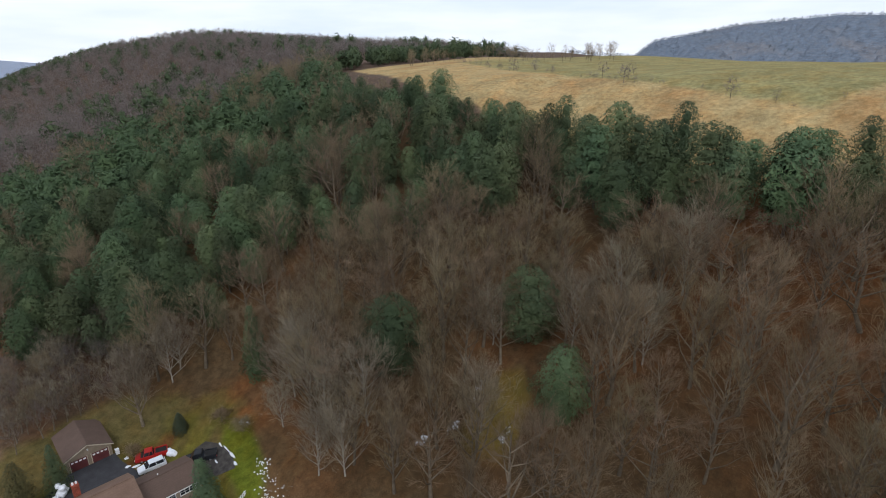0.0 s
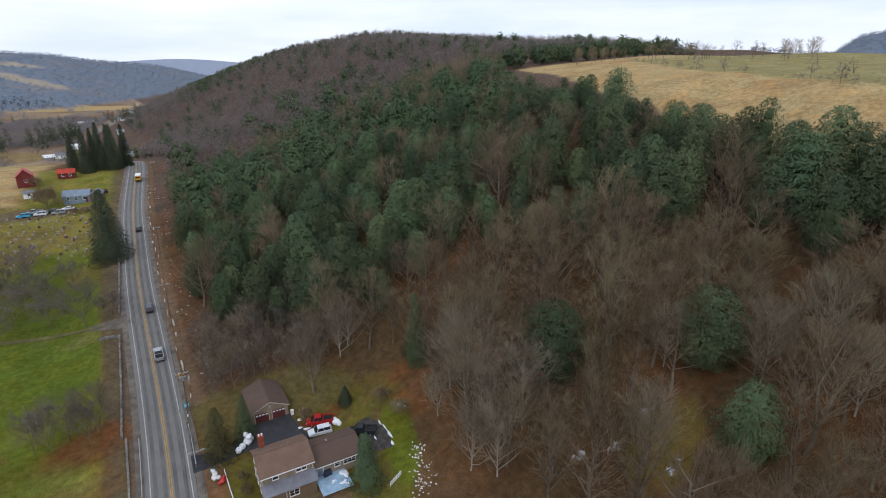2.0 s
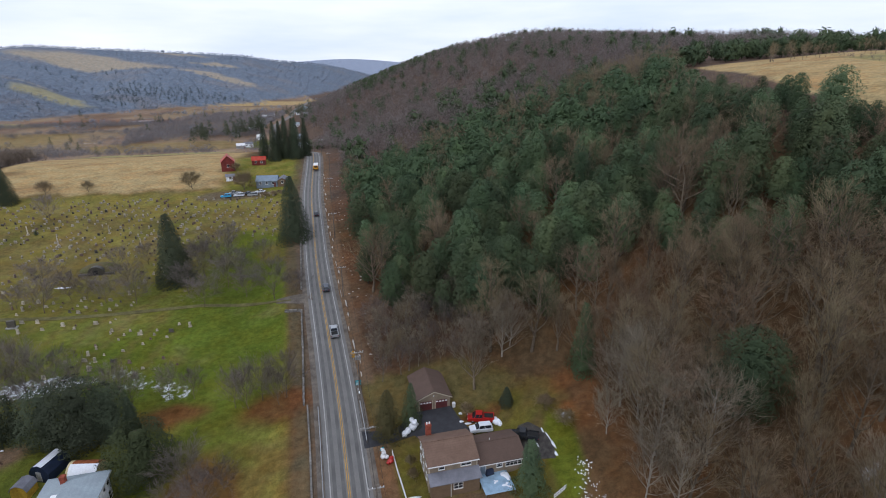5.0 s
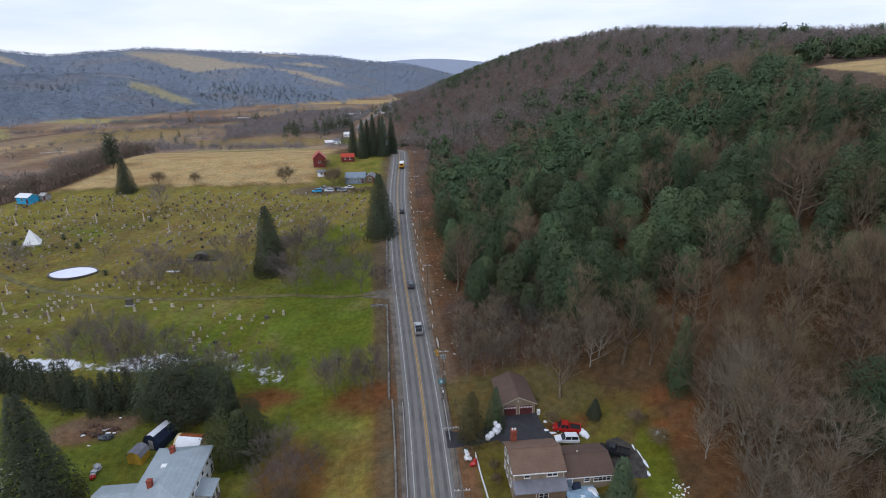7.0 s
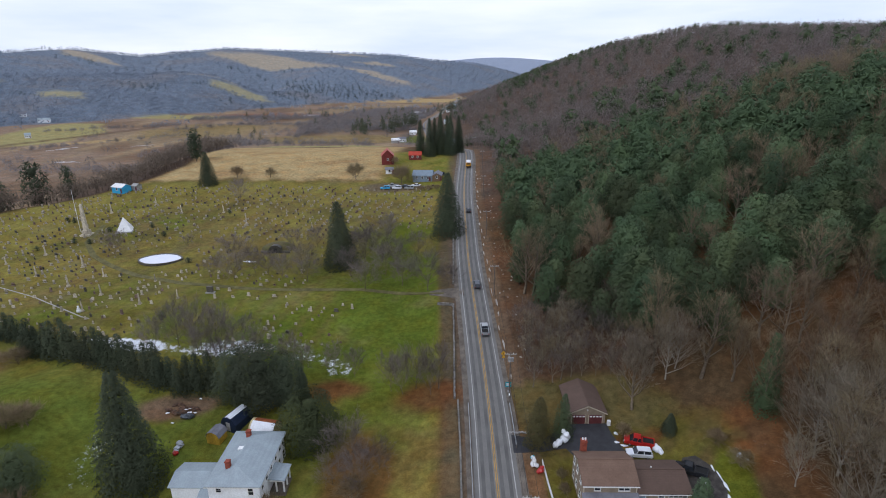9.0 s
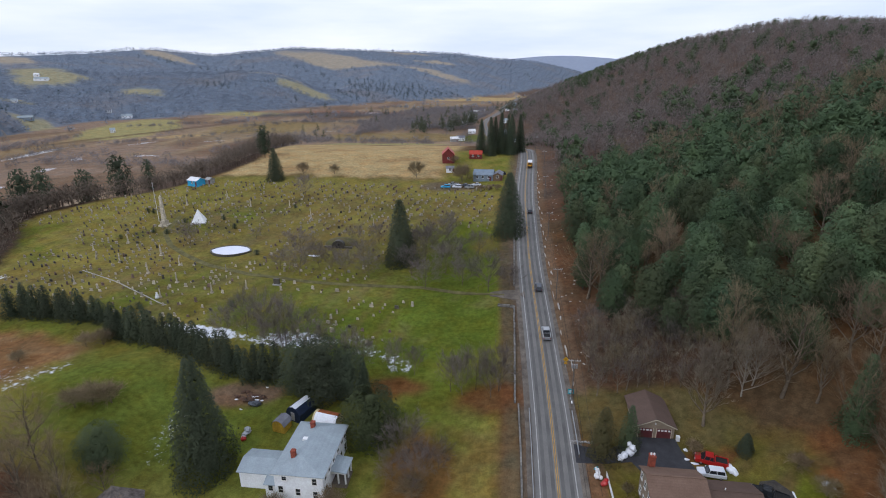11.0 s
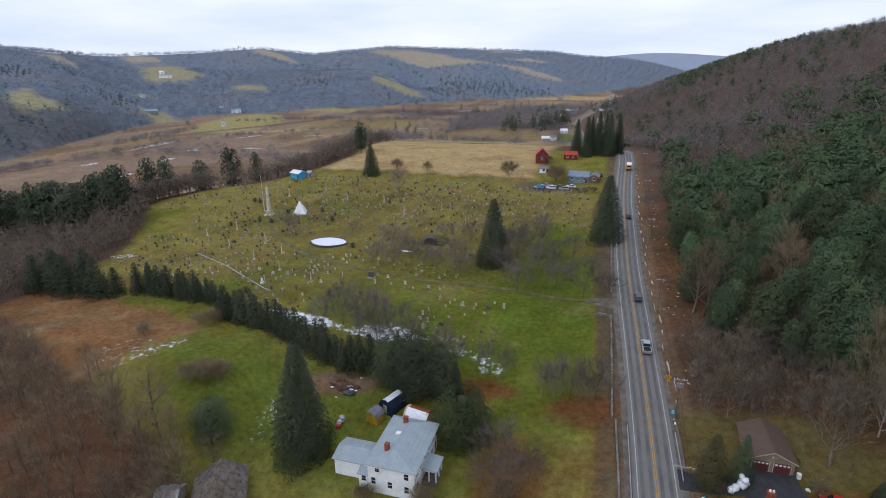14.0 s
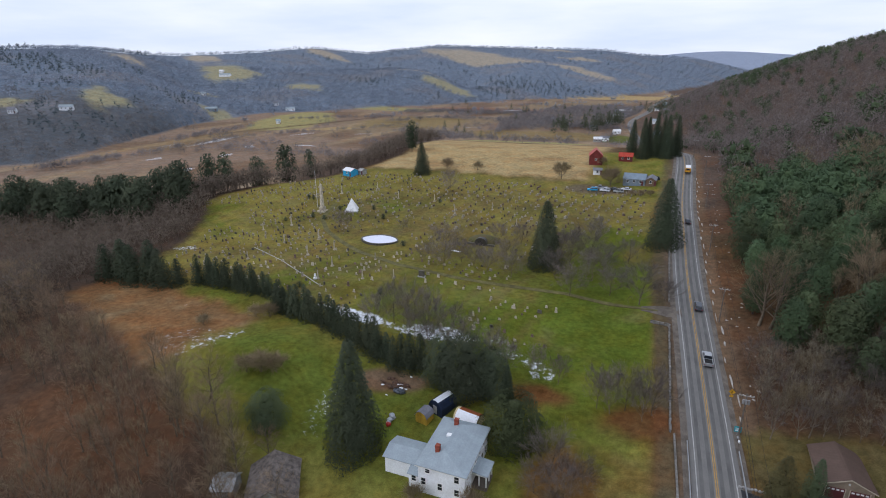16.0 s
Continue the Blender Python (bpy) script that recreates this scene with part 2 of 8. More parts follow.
def west_rim(y):
    """How far west of the origin the cemetery and its knoll reach before the land falls to the valley."""
    return np.interp(y, RIM_Y, RIM_X)


def height(x, y):
    """Level of the ground at x, y."""
    x, y = np.asarray(x, float), np.asarray(y, float)
    rx, rz = road_x(y), road_z(y)
    # western side: cemetery slope, knoll of the hay field, then the valley floor
    west = curve(y, ROAD_Y, WEST_Z)
    west = west + 1.2 * step(-x, 60, 115) * step(y, 60, 130) * (1 - step(y, 140, 200)) + 0.5 * wave(x, y, 34, 1)
    west = west + 4.5 * step(-x, 85, 105) * (1 - step(y, 95, 125)) * step(y, 20, 70)
    drop = step(-x - west_rim(y), -12, 95)
    floor = -9.0 + 0.7 * wave(x, y, 120, 2)
    west = west * (1 - drop) + floor * drop
    west = rz + (west - rz) * step(rx - x, 5, 24)
    # eastern side: yard, then the wooded hill and its plateau
    d = x - rx
    rise = 0.16 * np.clip(d - 5, 0, 24) + 0.455 * np.clip(d - 29, 0, None) + 0.2 * np.clip(d - 95, 0, 70) * (1 - step(y, 150, 260))
    rise = np.where(y < 112, rise - (0.16 - 0.03) * np.clip(d - 5, 0, 24) * (1 - step(y, 100, 112)) - 2.2 * (1 - step(y, 100, 112)) * step(d, 29, 60), rise)
    rise = rise * (1 - 0.07 * step(y, 600, 850))
    top = curve(y, (-600, 0, 160, 260, 420, 650, 850, 1100, 1500), (60, 67, 71, 73, 85, 103, 95, 55, 4)) + 3 * step(x, 160, 330) + 3 * wave(x, y, 90, 3)
    slope = rz * np.clip(1 - rise / 60, 0, 1) + rise + 1.2 * wave(x, y, 45, 4) * step(d, 30, 70)
    k = 9.0
    east = -k * np.log(np.exp(-np.clip(slope, -50, 400) / k) + np.exp(-top / k))
    east = east - (east + 9) * step(np.hypot(x - 200, (y - 300) * 0.55), 620, 1150)
    land = np.where(d < 0, west, east)
    # far hills on every side
    r = np.hypot(x, y)
    b = np.degrees(np.arctan2(x, y))
    b2 = b + 1.2 * wave(x, y, 420, 5)
    e, r0, r1 = np.interp(b2, RIDGE_B, RIDGE_E), np.interp(b2, RIDGE_B, BASE_R), np.interp(b, RIDGE_B, TOP_R)
    crest = 62 + r1 * np.tan(np.radians(e))
    s = np.clip((r - r0) / (r1 - r0), 0, 1.6)
    prof = np.where(s < 1, (s * (1.9 - 0.9 * s)) * (1 - 0.12 * np.sin(s * 6.28)), 1 - 0.35 * (s - 1))
    fold = lambda cx, cy, a, bb, turn: np.exp(-(((x - cx) * math.cos(turn) + (y - cy) * math.sin(turn)) / a) ** 2 - ((-(x - cx) * math.sin(turn) + (y - cy) * math.cos(turn)) / bb) ** 2)
    crease = 34 * fold(-860, 660, 260, 110, -0.6) - 26 * fold(-960, 930, 240, 80, -0.75) + 26 * fold(-640, 1300, 170, 110, 0.2) - 26 * fold(-520, 1480, 70, 260, 0.25) + 24 * fold(-330, 1620, 120, 190, 0.1)
    roll = crease * np.clip((1.0 - s) * 3, 0, 1) + 12 * wave(x, y, 260, 6) * np.clip(s * 2.5, 0, 1) * np.clip(1.15 - s, 0.15, 1)
    far = floor + (crest - floor) * np.clip(prof, 0, 1.05) + roll
    land = np.where(s > 0, np.maximum(land, far), land)
    # last ridge, tinted haze-blue in cover(), closes the valley
    last = floor + (70 + r * np.tan(np.radians(0.9 + 0.25 * np.sin(b * 0.35))) - floor) * step(r, 3500, 4650) - 40 * step(r, 4650, 4900)
    return np.where(r > 3500, np.maximum(land, last), land)
# ---- what covers the land ----
GRASS, YARD, TAN = (0.182, 0.162, 0.040), (0.084, 0.114, 0.013), (0.345, 0.262, 0.128)
LITTER, RUST, BROWN = (0.086, 0.057, 0.030), (0.145, 0.064, 0.025), (0.150, 0.102, 0.064)
# the last tone is far woods with blue-grey distance haze mixed in
MARSH, PALE, HAZED_WOODS = (0.215, 0.160, 0.118), (0.27, 0.245, 0.11), (0.140, 0.176, 0.226)
FARGREEN, MUD = (0.235, 0.212, 0.098), (0.115, 0.088, 0.065)


def inside(x, y, cx, cy, a, b, turn=0.0, soft=0.25):
    """1 inside a ragged oval, 0 outside."""
    c, s = math.cos(radians(turn)), math.sin(radians(turn))
    u, v = ((x - cx) * c + (y - cy) * s) / a, (-(x - cx) * s + (y - cy) * c) / b
    return 1 - step(np.hypot(u, v) + 0.16 * wave(x, y, max(a, b) * 0.35, cx * 0.13), 1 - soft, 1 + soft)


def belt(v, a, b, soft):
    return step(v, a - soft, a + soft) * (1 - step(v, b - soft, b + soft))


def field_edge(x, y):
    """Metres inside the hay field on the plateau (negative outside)."""
    return np.minimum(x - 118 - 3 * wave(x, y, 40, 7) - 0.38 * np.clip(y - 90, 0, 400), 246 - y - 0.1 * (x - 180))


def hedge_x(y):
    """The shrubby line between the two fields of the plateau."""
    return np.interp(y, (-20, 8, 16, 24, 59, 105, 122, 188, 230), (176, 170, 156, 142, 151, 165, 168, 206, 240))


def cover(x, y):
    x, y = np.asarray(x, float), np.asarray(y, float)
    col = np.empty(x.shape + (3,))
    d = x - road_x(y)
    r, b = np.hypot(x, y), np.degrees(np.arctan2(x, y))

    def lay(c, w):
        w = np.clip(w, 0, 1)[..., None]
        col[...] = col * (1 - w) + np.array(c) * w
    rag = wave(x, y, 7, 1) + 0.7 * wave(x, y, 2.3, 2)
    col[...] = LITTER
    lay(RUST, 0.36 * step(wave(x, y, 22, 3) + 0.5 * rag, 0.1, 1.0))
    lay(RUST, 0.55 * step(x, 60, 95) * (1 - step(y, 20, 62)))
    lay((0.165, 0.125, 0.03), inside(x, y, 60, 45.5, 8, 4.5, 20) * 0.8)
    lay((0.105, 0.080, 0.066), 0.8 * (d > 0) * np.maximum(step(y, 190, 260), step(height(x, y), 45, 62)))
    # western lawns and the cemetery
    w = step(-d, 9, 12 + 0.4) * step(y, 20, 40)
    lay(GRASS, w * (1 - step(-x - west_rim(y) + 2 * rag, -2, 3)) * (1 - step(y + 2 * rag, 262, 274)))
    lay(YARD, w * 0.8 * step(wave(x, y, 30, 5) + 0.3 * rag, -0.1, 0.7) * (1 - step(y, 225, 262)))
    lay((0.125, 0.098, 0.04), w * 0.8 * inside(x, y, -95, 215, 75, 34, 8, 0.4) * step(rag, -1.2, 0.9))
    lay((0.125, 0.10, 0.04), w * 0.7 * inside(x, y, -130, 150, 46, 22, 10, 0.4) * step(rag, -1.0, 0.9))
    lay(YARD, w * inside(x, y, -30, 165, 17, 50, 0) * 0.9)
    lay(YARD, w * inside(x, y, -45, 137, 36, 15, 8) * 0.9)
    lay((0.16, 0.125, 0.04), w * inside(x, y, -21, 192, 9, 8) * 0.7)
    lay((0.092, 0.122, 0.019), w * 0.88 * inside(x, y, -88, 98, 36, 17, -10, 0.5) + w * 0.6 * inside(x, y, -55, 150, 45, 32, 0, 0.5))
    row = 0.97 * (x + 70) - 0.24 * y
    lay((0.128, 0.092, 0.044), w * 0.42 * step(np.sin(row * 0.85 + 0.8 * rag), 0.25, 0.9) * step(y, 124, 134) * (1 - step(y, 255, 265)) * (1 - inside(x, y, -30, 165, 20, 55, 0)))
    lay((0.20, 0.165, 0.075), w * 0.35 * step(wave(x, y, 11, 77) + 0.5 * rag, 0.4, 1.1) * step(y, 124, 134))
    # hay field on the knoll
    lay(TAN, belt(y + 3 * rag, 271, 420, 4) * (1 - step(-x - west_rim(y), -3, 3)) * (1 - step(x, -54, -44)))
    lay((0.24, 0.15, 0.07), 0.6 * belt(y + 3 * rag, 271, 420, 4) * (1 - step(-x - west_rim(y), -3, 3)) * (1 - step(x, -54, -44)) * step(wave(x, y * 2.5, 26, 8), 0.2, 0.9))
    lay(GRASS, belt(y, 246, 345, 8) * belt(x, -50, -13, 5))
    lay(YARD, 0.6 * belt(y, 250, 335, 8) * belt(x, -48, -13, 5) * step(rag, -0.8, 0.9))
    lay(MUD, inside(x, y, -45, 259, 16, 7) * 0.85)
    # farmyard side of the white house: leaves under trees, brush to the west
    lay(MUD, belt(-d, 4, 6.6, 0.5))
    lay((0.10, 0.085, 0.05), belt(-d, 6.4, 9.5, 1.0) * 0.8)
    lay((0.125, 0.056, 0.024), 0.9 * inside(x, y, -20, 110, 7, 5, 10, 0.4) + 0.9 * inside(x, y, -42, 112.5, 7, 3.2, 0, 0.4))
    lay(RUST, 0.75 * inside(x, y, -33, 88, 7, 12))
    lay((0.15, 0.09, 0.04), 0.55 * inside(x, y, -25, 92, 12, 16, 0, 0.5) * step(rag, -0.8, 0.8))
    lay(BROWN, inside(x, y, -75, 107, 9, 4, 10))
    brush = step(-x + 2.5 * rag + 0.25 * (y - 100), 121, 128) * (1 - step(y + 2 * rag + 0.2 * (x + 150), 121, 127)) * step(y, 20, 40)
    lay((0.190, 0.112, 0.052), brush)
    lay((0.24, 0.18, 0.10), brush * 0.6 * step(wave(x * 1.5, y * 0.6, 6, 52) + 0.6 * rag, 0.3, 1.0))
    lay(RUST, brush * 0.55 * step(wave(x, y, 14, 9), 0, 0.8))
    lay((0.085, 0.056, 0.038), (1 - step(y + 0.35 * (x + 90) + 3 * rag, 70, 80)) * step(-x, 78, 90))
    lay(RUST, 0.35 * inside(x, y, -122, 68, 22, 14))
    lay((0.075, 0.055, 0.042), step(-x - west_rim(y) + 2 * rag, 1, 5) * (1 - step(-x - 0.1 * (y - 200), 250, 275)) * (1 - step(y, 420, 440)))
    # yard of the brown house and the roadside
    yard = belt(d, 6, 44, 1.5) * belt(y + 1.5 * rag, 66, 113, 2) * (1 - step(d + 0.9 * (y - 90) + 2 * rag, 44, 50) * step(y, 85, 95))
    lay((0.112, 0.104, 0.022), yard * 0.95)
    lay((0.105, 0.070, 0.032), yard * 0.6 * step(wave(x, y, 9, 61) + 0.7 * rag, 0.2, 0.9))
    lay((0.10, 0.078, 0.036), yard * 0.75 * np.maximum(step(y + 2 * rag, 96, 101), step(d + 3 * rag, 34, 42)))
    lay((0.102, 0.060, 0.030), 0.9 * step(x + 1.2 * rag - np.interp(y, (64, 72, 80, 90), (26, 29.4, 34.2, 36)), -1, 1.5) * (1 - step(y, 88, 94)) * step(y, 56, 62) * (d < 50))
    lay((0.100, 0.124, 0.012), 0.85 * inside(x, y, 30.6, 80, 3.0, 10.5, -14))
    lay(BROWN, belt(d, 4, 8.4, 0.5) * (1 - belt(y, 98, 112, 1)) * 0.9)
    lay((0.095, 0.062, 0.042), 0.8 * belt(d, 8, 44, 3) * step(y, 111, 116) * (1 - step(y, 140, 160)))
    lay((0.115, 0.066, 0.040), 0.6 * belt(d, 8, 30, 3) * step(y, 128, 140) * (1 - step(y, 320, 360)) * step(wave(x, y, 16, 12) + rag * 0.5, -0.4, 0.6))
    lay(RUST, belt(d, 4.5, 8.6, 0.4) * belt(y, 70, 91, 2) * 0.5)
    lay(BROWN, inside(x, y, 11, 74.5, 9, 3.2) * 0.9)
    lay(RUST, inside(x, y, 20.5, 95.5, 5, 1.8, 8) * 0.9)
    lay(RUST, 0.35 * inside(x, y, 39, 86, 6, 9, 10))
    lay(RUST, 0.8 * inside(x, y, 35.2, 87.6, 1.8, 1.3, 0))
    lay(RUST, 0.6 * inside(x, y, 38.3, 94.5, 4, 2.2, 10))
    # hay fields on the plateau
    fe = field_edge(x, y)
    lay(TAN, step(fe + rag, -1, 2))
    lay((0.27, 0.165, 0.075), 0.55 * step(fe, 0, 4) * step(wave(x, y * 1.6, 24, 13), 0.1, 0.9))
    hedge_line = x - hedge_x(y)
    lay(FARGREEN, step(hedge_line + rag, -1, 2) * (1 - step(y, 185, 205)) * step(fe, 2, 5))
    lay((0.225, 0.205, 0.09), 0.6 * step(hedge_line, 2, 4) * (1 - step(y, 185, 205)) * step(np.sin((x * 0.6 + y * 0.9) * 0.9), 0.1, 0.8))
    # valley floor and the hills beyond
    valley = step(-x - 0.10 * (y - 200), 240, 275) * (d < 0) + step(y, 420, 450) * (d < 0)
    lay(MARSH, np.clip(valley, 0, 1))
    n1, n2 = wave(x, y, 70, 14), wave(x, y, 150, 15)
    lay(BROWN, np.clip(valley, 0, 1) * step(n1, 0.1, 0.5) * 0.7)
    lay((0.22, 0.175, 0.105), np.clip(valley, 0, 1) * step(n2 - 0.3 * n1, 0.15, 0.5) * 0.6)
    lay((0.29, 0.225, 0.135), np.clip(valley, 0, 1) * 0.65 * step(wave(x * 1.6 + 0.1 * y, y * 0.22, 30, 61), 0.25, 0.8))
    lay((0.125, 0.085, 0.066), np.clip(valley, 0, 1) * 0.6 * step(wave(x * 1.3 + 0.1 * y, y * 0.2, 34, 62), 0.35, 0.8))
    lay(PALE, inside(x, y, -545, 712, 56, 150, 25, 0.08))
    lay((0.20, 0.15, 0.085), 0.7 * inside(x, y, -500, 500, 26, 110, 8, 0.2))
    lay(PALE, inside(x, y, -500, 960, 120, 36, -10, 0.12) + inside(x, y, -160, 500, 90, 26, 5, 0.12))
    lay(TAN, inside(x, y, -150, 1480, 330, 90, 0, 0.15) + 0.8 * inside(x, y, -420, 620, 40, 14, 40, 0.15))
    lay((0.2, 0.1, 0.06), 0.8 * inside(x, y, -330, 1000, 130, 40, 0, 0.15))
    lay((0.215, 0.165, 0.075), 0.85 * inside(x, y, -160, 645, 85, 50, 0, 0.15) + 0.8 * inside(x, y, -360, 740, 75, 85, 0, 0.15))
    lay(YARD, 0.8 * inside(x, y, -62, 640, 22, 40, 0, 0.15))
    lay((0.27, 0.20, 0.11), 0.85 * inside(x, y, -520, 450, 9, 130, 4, 0.2))
    lay((0.10, 0.066, 0.045), 0.8 * inside(x, y, -475, 690, 8, 160, -17, 0.25))
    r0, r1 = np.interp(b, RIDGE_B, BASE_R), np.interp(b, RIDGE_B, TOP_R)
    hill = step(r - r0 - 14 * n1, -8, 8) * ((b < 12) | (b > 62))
    # distance haze painted onto the hills: bluish woods, pale blue past 3 km
    lay(HAZED_WOODS, hill)
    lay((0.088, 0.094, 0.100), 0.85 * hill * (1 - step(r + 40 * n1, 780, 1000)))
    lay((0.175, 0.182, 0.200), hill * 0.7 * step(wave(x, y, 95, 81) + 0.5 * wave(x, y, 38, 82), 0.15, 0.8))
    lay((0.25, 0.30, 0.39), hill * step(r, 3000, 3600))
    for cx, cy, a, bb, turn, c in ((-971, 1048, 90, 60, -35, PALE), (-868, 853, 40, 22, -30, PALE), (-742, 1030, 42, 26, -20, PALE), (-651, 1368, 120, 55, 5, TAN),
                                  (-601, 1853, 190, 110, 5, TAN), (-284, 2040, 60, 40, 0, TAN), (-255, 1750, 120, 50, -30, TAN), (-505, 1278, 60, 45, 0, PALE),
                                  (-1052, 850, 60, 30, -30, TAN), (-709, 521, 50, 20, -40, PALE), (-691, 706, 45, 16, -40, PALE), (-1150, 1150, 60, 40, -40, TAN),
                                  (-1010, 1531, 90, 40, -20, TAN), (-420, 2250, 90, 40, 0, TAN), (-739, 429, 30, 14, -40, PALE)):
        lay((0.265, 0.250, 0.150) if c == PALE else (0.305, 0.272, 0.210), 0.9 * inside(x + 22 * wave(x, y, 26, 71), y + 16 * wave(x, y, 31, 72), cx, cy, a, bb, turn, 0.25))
    return col


# old snow in the lee of hedges, on brush, lawns and marsh: place, half axes, turn, amount
SNOWS = ((-96, 128.3, 15, 3.4, -6, 0.60), (-72, 127.5, 16, 4.4, 4, 0.54), (-52, 127, 10, 4, -35, 0.44), (-43, 121, 7.5, 3.8, -32, 0.47), (-83, 138, 9, 1.3, -30, 0.40), (-76, 143, 10, 1.2, -30, 0.38), (-66, 137, 9, 1.2, -30, 0.40), (-58, 133, 8, 1.2, -30, 0.40), (-90, 134, 9, 1.4, -30, 0.42), (-62, 143, 8, 1.0, -30, 0.36),
         (-183, 152, 8, 3, 10, 0.5), (-122, 102, 12, 3.6, 64, 0.46), (-130, 100, 12, 8, 40, 0.42), (-100, 96, 8, 3, 50, 0.33), (-84, 94, 5, 12, 10, 0.41), (-112, 86, 6, 3, 30, 0.36), (-145, 118, 9, 2, 20, 0.36), (-250, 150, 16, 4, 20, 0.4),
         (30.6, 71.2, 0.9, 5.0, -20, 0.40), (31.2, 67, 2.4, 3.4, 10, 0.38), (61.5, 51, 2.9, 2.0, 20, 0.49), (54.5, 50.5, 1.9, 1.3, 0, 0.50), (58, 42.5, 3, 1.6, 30, 0.45), (50, 53.5, 1.8, 1.2, 10, 0.5), (33.6, 79, 0.5, 1.6, 0, 0.40), (37, 86, 2.5, 4, 10, 0.34), (47, 58, 3, 2, 0, 0.36),
         (-478, 476, 10, 60, 6, 0.53), (-411, 452, 7, 16, 30, 0.53), (-370, 330, 7, 12, 15, 0.53), (-354, 585, 7, 20, -35, 0.53), (-362, 478, 18, 7, 0, 0.53), (-272, 995, 26, 18, 40, 0.55), (-440, 360, 8, 14, 10, 0.53),
         (-420, 560, 8, 30, -20, 0.53), (-500, 430, 6, 30, 5, 0.49), (-300, 640, 8, 22, -30, 0.49), (-395, 400, 8, 14, 20, 0.53), (-250, 700, 24, 9, 10, 0.49))


def snow_left(x, y):
    out = np.zeros(np.shape(x))
    for cx, cy, a, b, turn, k in SNOWS:
        out = np.maximum(out, k * inside(x, y, cx, cy, a, b, turn, 0.45))
    return out


def strip(name, line, half, material_of, lift, parent=None, offset=0.0, slab=0.0):
    """A ribbon of that half width along a line of (x, y), lying on the land; slab gives it visible thickness."""
    bm = bmesh.new()
    last = None
    for i, (x, y) in enumerate(line):
        x0, y0 = line[max(0, i - 1)]
        x1, y1 = line[min(len(line) - 1, i + 1)]
        nx, ny = y1 - y0, -(x1 - x0)
        k = math.hypot(nx, ny) or 1
        nx, ny = nx / k, ny / k
        z = float(surface(x, y)) + lift
        row = [(x + nx * (offset - half), y + ny * (offset - half), z), (x + nx * (offset + half), y + ny * (offset + half), z)]
        if slab:
            row = [(*row[0][:2], z - slab), row[0], row[1], (*row[1][:2], z - slab)]
        vs = [bm.verts.new(v) for v in row]
        if last:
            for k2 in range(len(vs) - 1):
                bm.faces.new((last[k2], last[k2 + 1], vs[k2 + 1], vs[k2]))
        last = vs
    return link(name, bm, material_of, parent)


def link(name, bm, mat, parent=None):
    me = bpy.data.meshes.new(name)
    bmesh.ops.recalc_face_normals(bm, faces=bm.faces)
    bm.to_mesh(me)
    bm.free()
    for m in (mat if isinstance(mat, (list, tuple)) else [mat]):
        me.materials.append(m)
    ob = new(name, me)
    if parent:
        ob.parent = parent
    return ob


def raw_mesh(name, verts, tris, mats, index=None, smooth=False, normals=None):
    """Fast mesh out of triangle arrays."""
    me = bpy.data.meshes.new(name)
    verts, tris = np.asarray(verts, np.float32), np.asarray(tris, np.int32)
    me.vertices.add(len(verts))
    me.vertices.foreach_set("co", verts.ravel())
    me.loops.add(tris.size)
    me.loops.foreach_set("vertex_index", tris.ravel())
    me.polygons.add(len(tris))
    me.polygons.foreach_set("loop_start", np.arange(0, tris.size, tris.shape[1], dtype=np.int32))
    me.polygons.foreach_set("loop_total", np.full(len(tris), tris.shape[1], np.int32))
    for m in mats:
        me.materials.append(m)
    if index is not None:
        me.polygons.foreach_set("material_index", np.asarray(index, np.int32))
    if smooth:
        me.polygons.foreach_set("use_smooth", np.ones(len(tris), bool))
    me.update(calc_edges=True)
    if normals is not None:
        me.polygons.foreach_set("use_smooth", np.ones(len(tris), bool))
        me.normals_split_custom_set_from_vertices(np.asarray(normals, np.float32))
    return me


def surface(x, y):
    """Road and yards lie level across; elsewhere the land itself."""
    x, y = np.asarray(x, float), np.asarray(y, float)
    d = np.abs(x - road_x(y))
    return np.where(d < 5, road_z(y), height(x, y))


def ground_level(x, y):
    """The sheet of ground dips under the carriageway."""
    d = np.abs(x - road_x(y))
    return height(x, y) - 0.3 * (1 - step(d, 3.6, 5.0))


fine = np.arange(-70, 96, 0.38)
angles = np.radians(np.concatenate([np.arange(-180, -70, 4.0), fine, np.arange(96.5, 180, 4.0)]))
rings = np.concatenate([[0.5, 6, 12, 18], 24 * 1.0138 ** np.arange(0, 389)])
rings = rings[rings < 4880]
A, R = np.meshgrid(angles, rings)
gx, gy = -10 + R * np.sin(A), 10 + R * np.cos(A)
gz = ground_level(gx, gy)
nr, na = A.shape
i, j = np.meshgrid(np.arange(nr - 1), np.arange(na), indexing="ij")
j2 = (j + 1) % na
quads = np.stack([i * na + j, i * na + j2, (i + 1) * na + j2, (i + 1) * na + j], -1).reshape(-1, 4)[:, ::-1]
ground_mesh = raw_mesh("ground", np.stack([gx, gy, gz], -1).reshape(-1, 3), quads, [M_LAND], smooth=True)
shade = np.ones((nr * na, 4), np.float32)
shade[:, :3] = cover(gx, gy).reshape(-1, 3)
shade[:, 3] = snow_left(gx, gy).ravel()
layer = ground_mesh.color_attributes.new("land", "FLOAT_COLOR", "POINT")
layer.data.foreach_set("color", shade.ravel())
ground = tagged(new("ground", ground_mesh), "rolling winter land with lawns, leaf litter, hay fields and marsh", "ground", kind="structure")

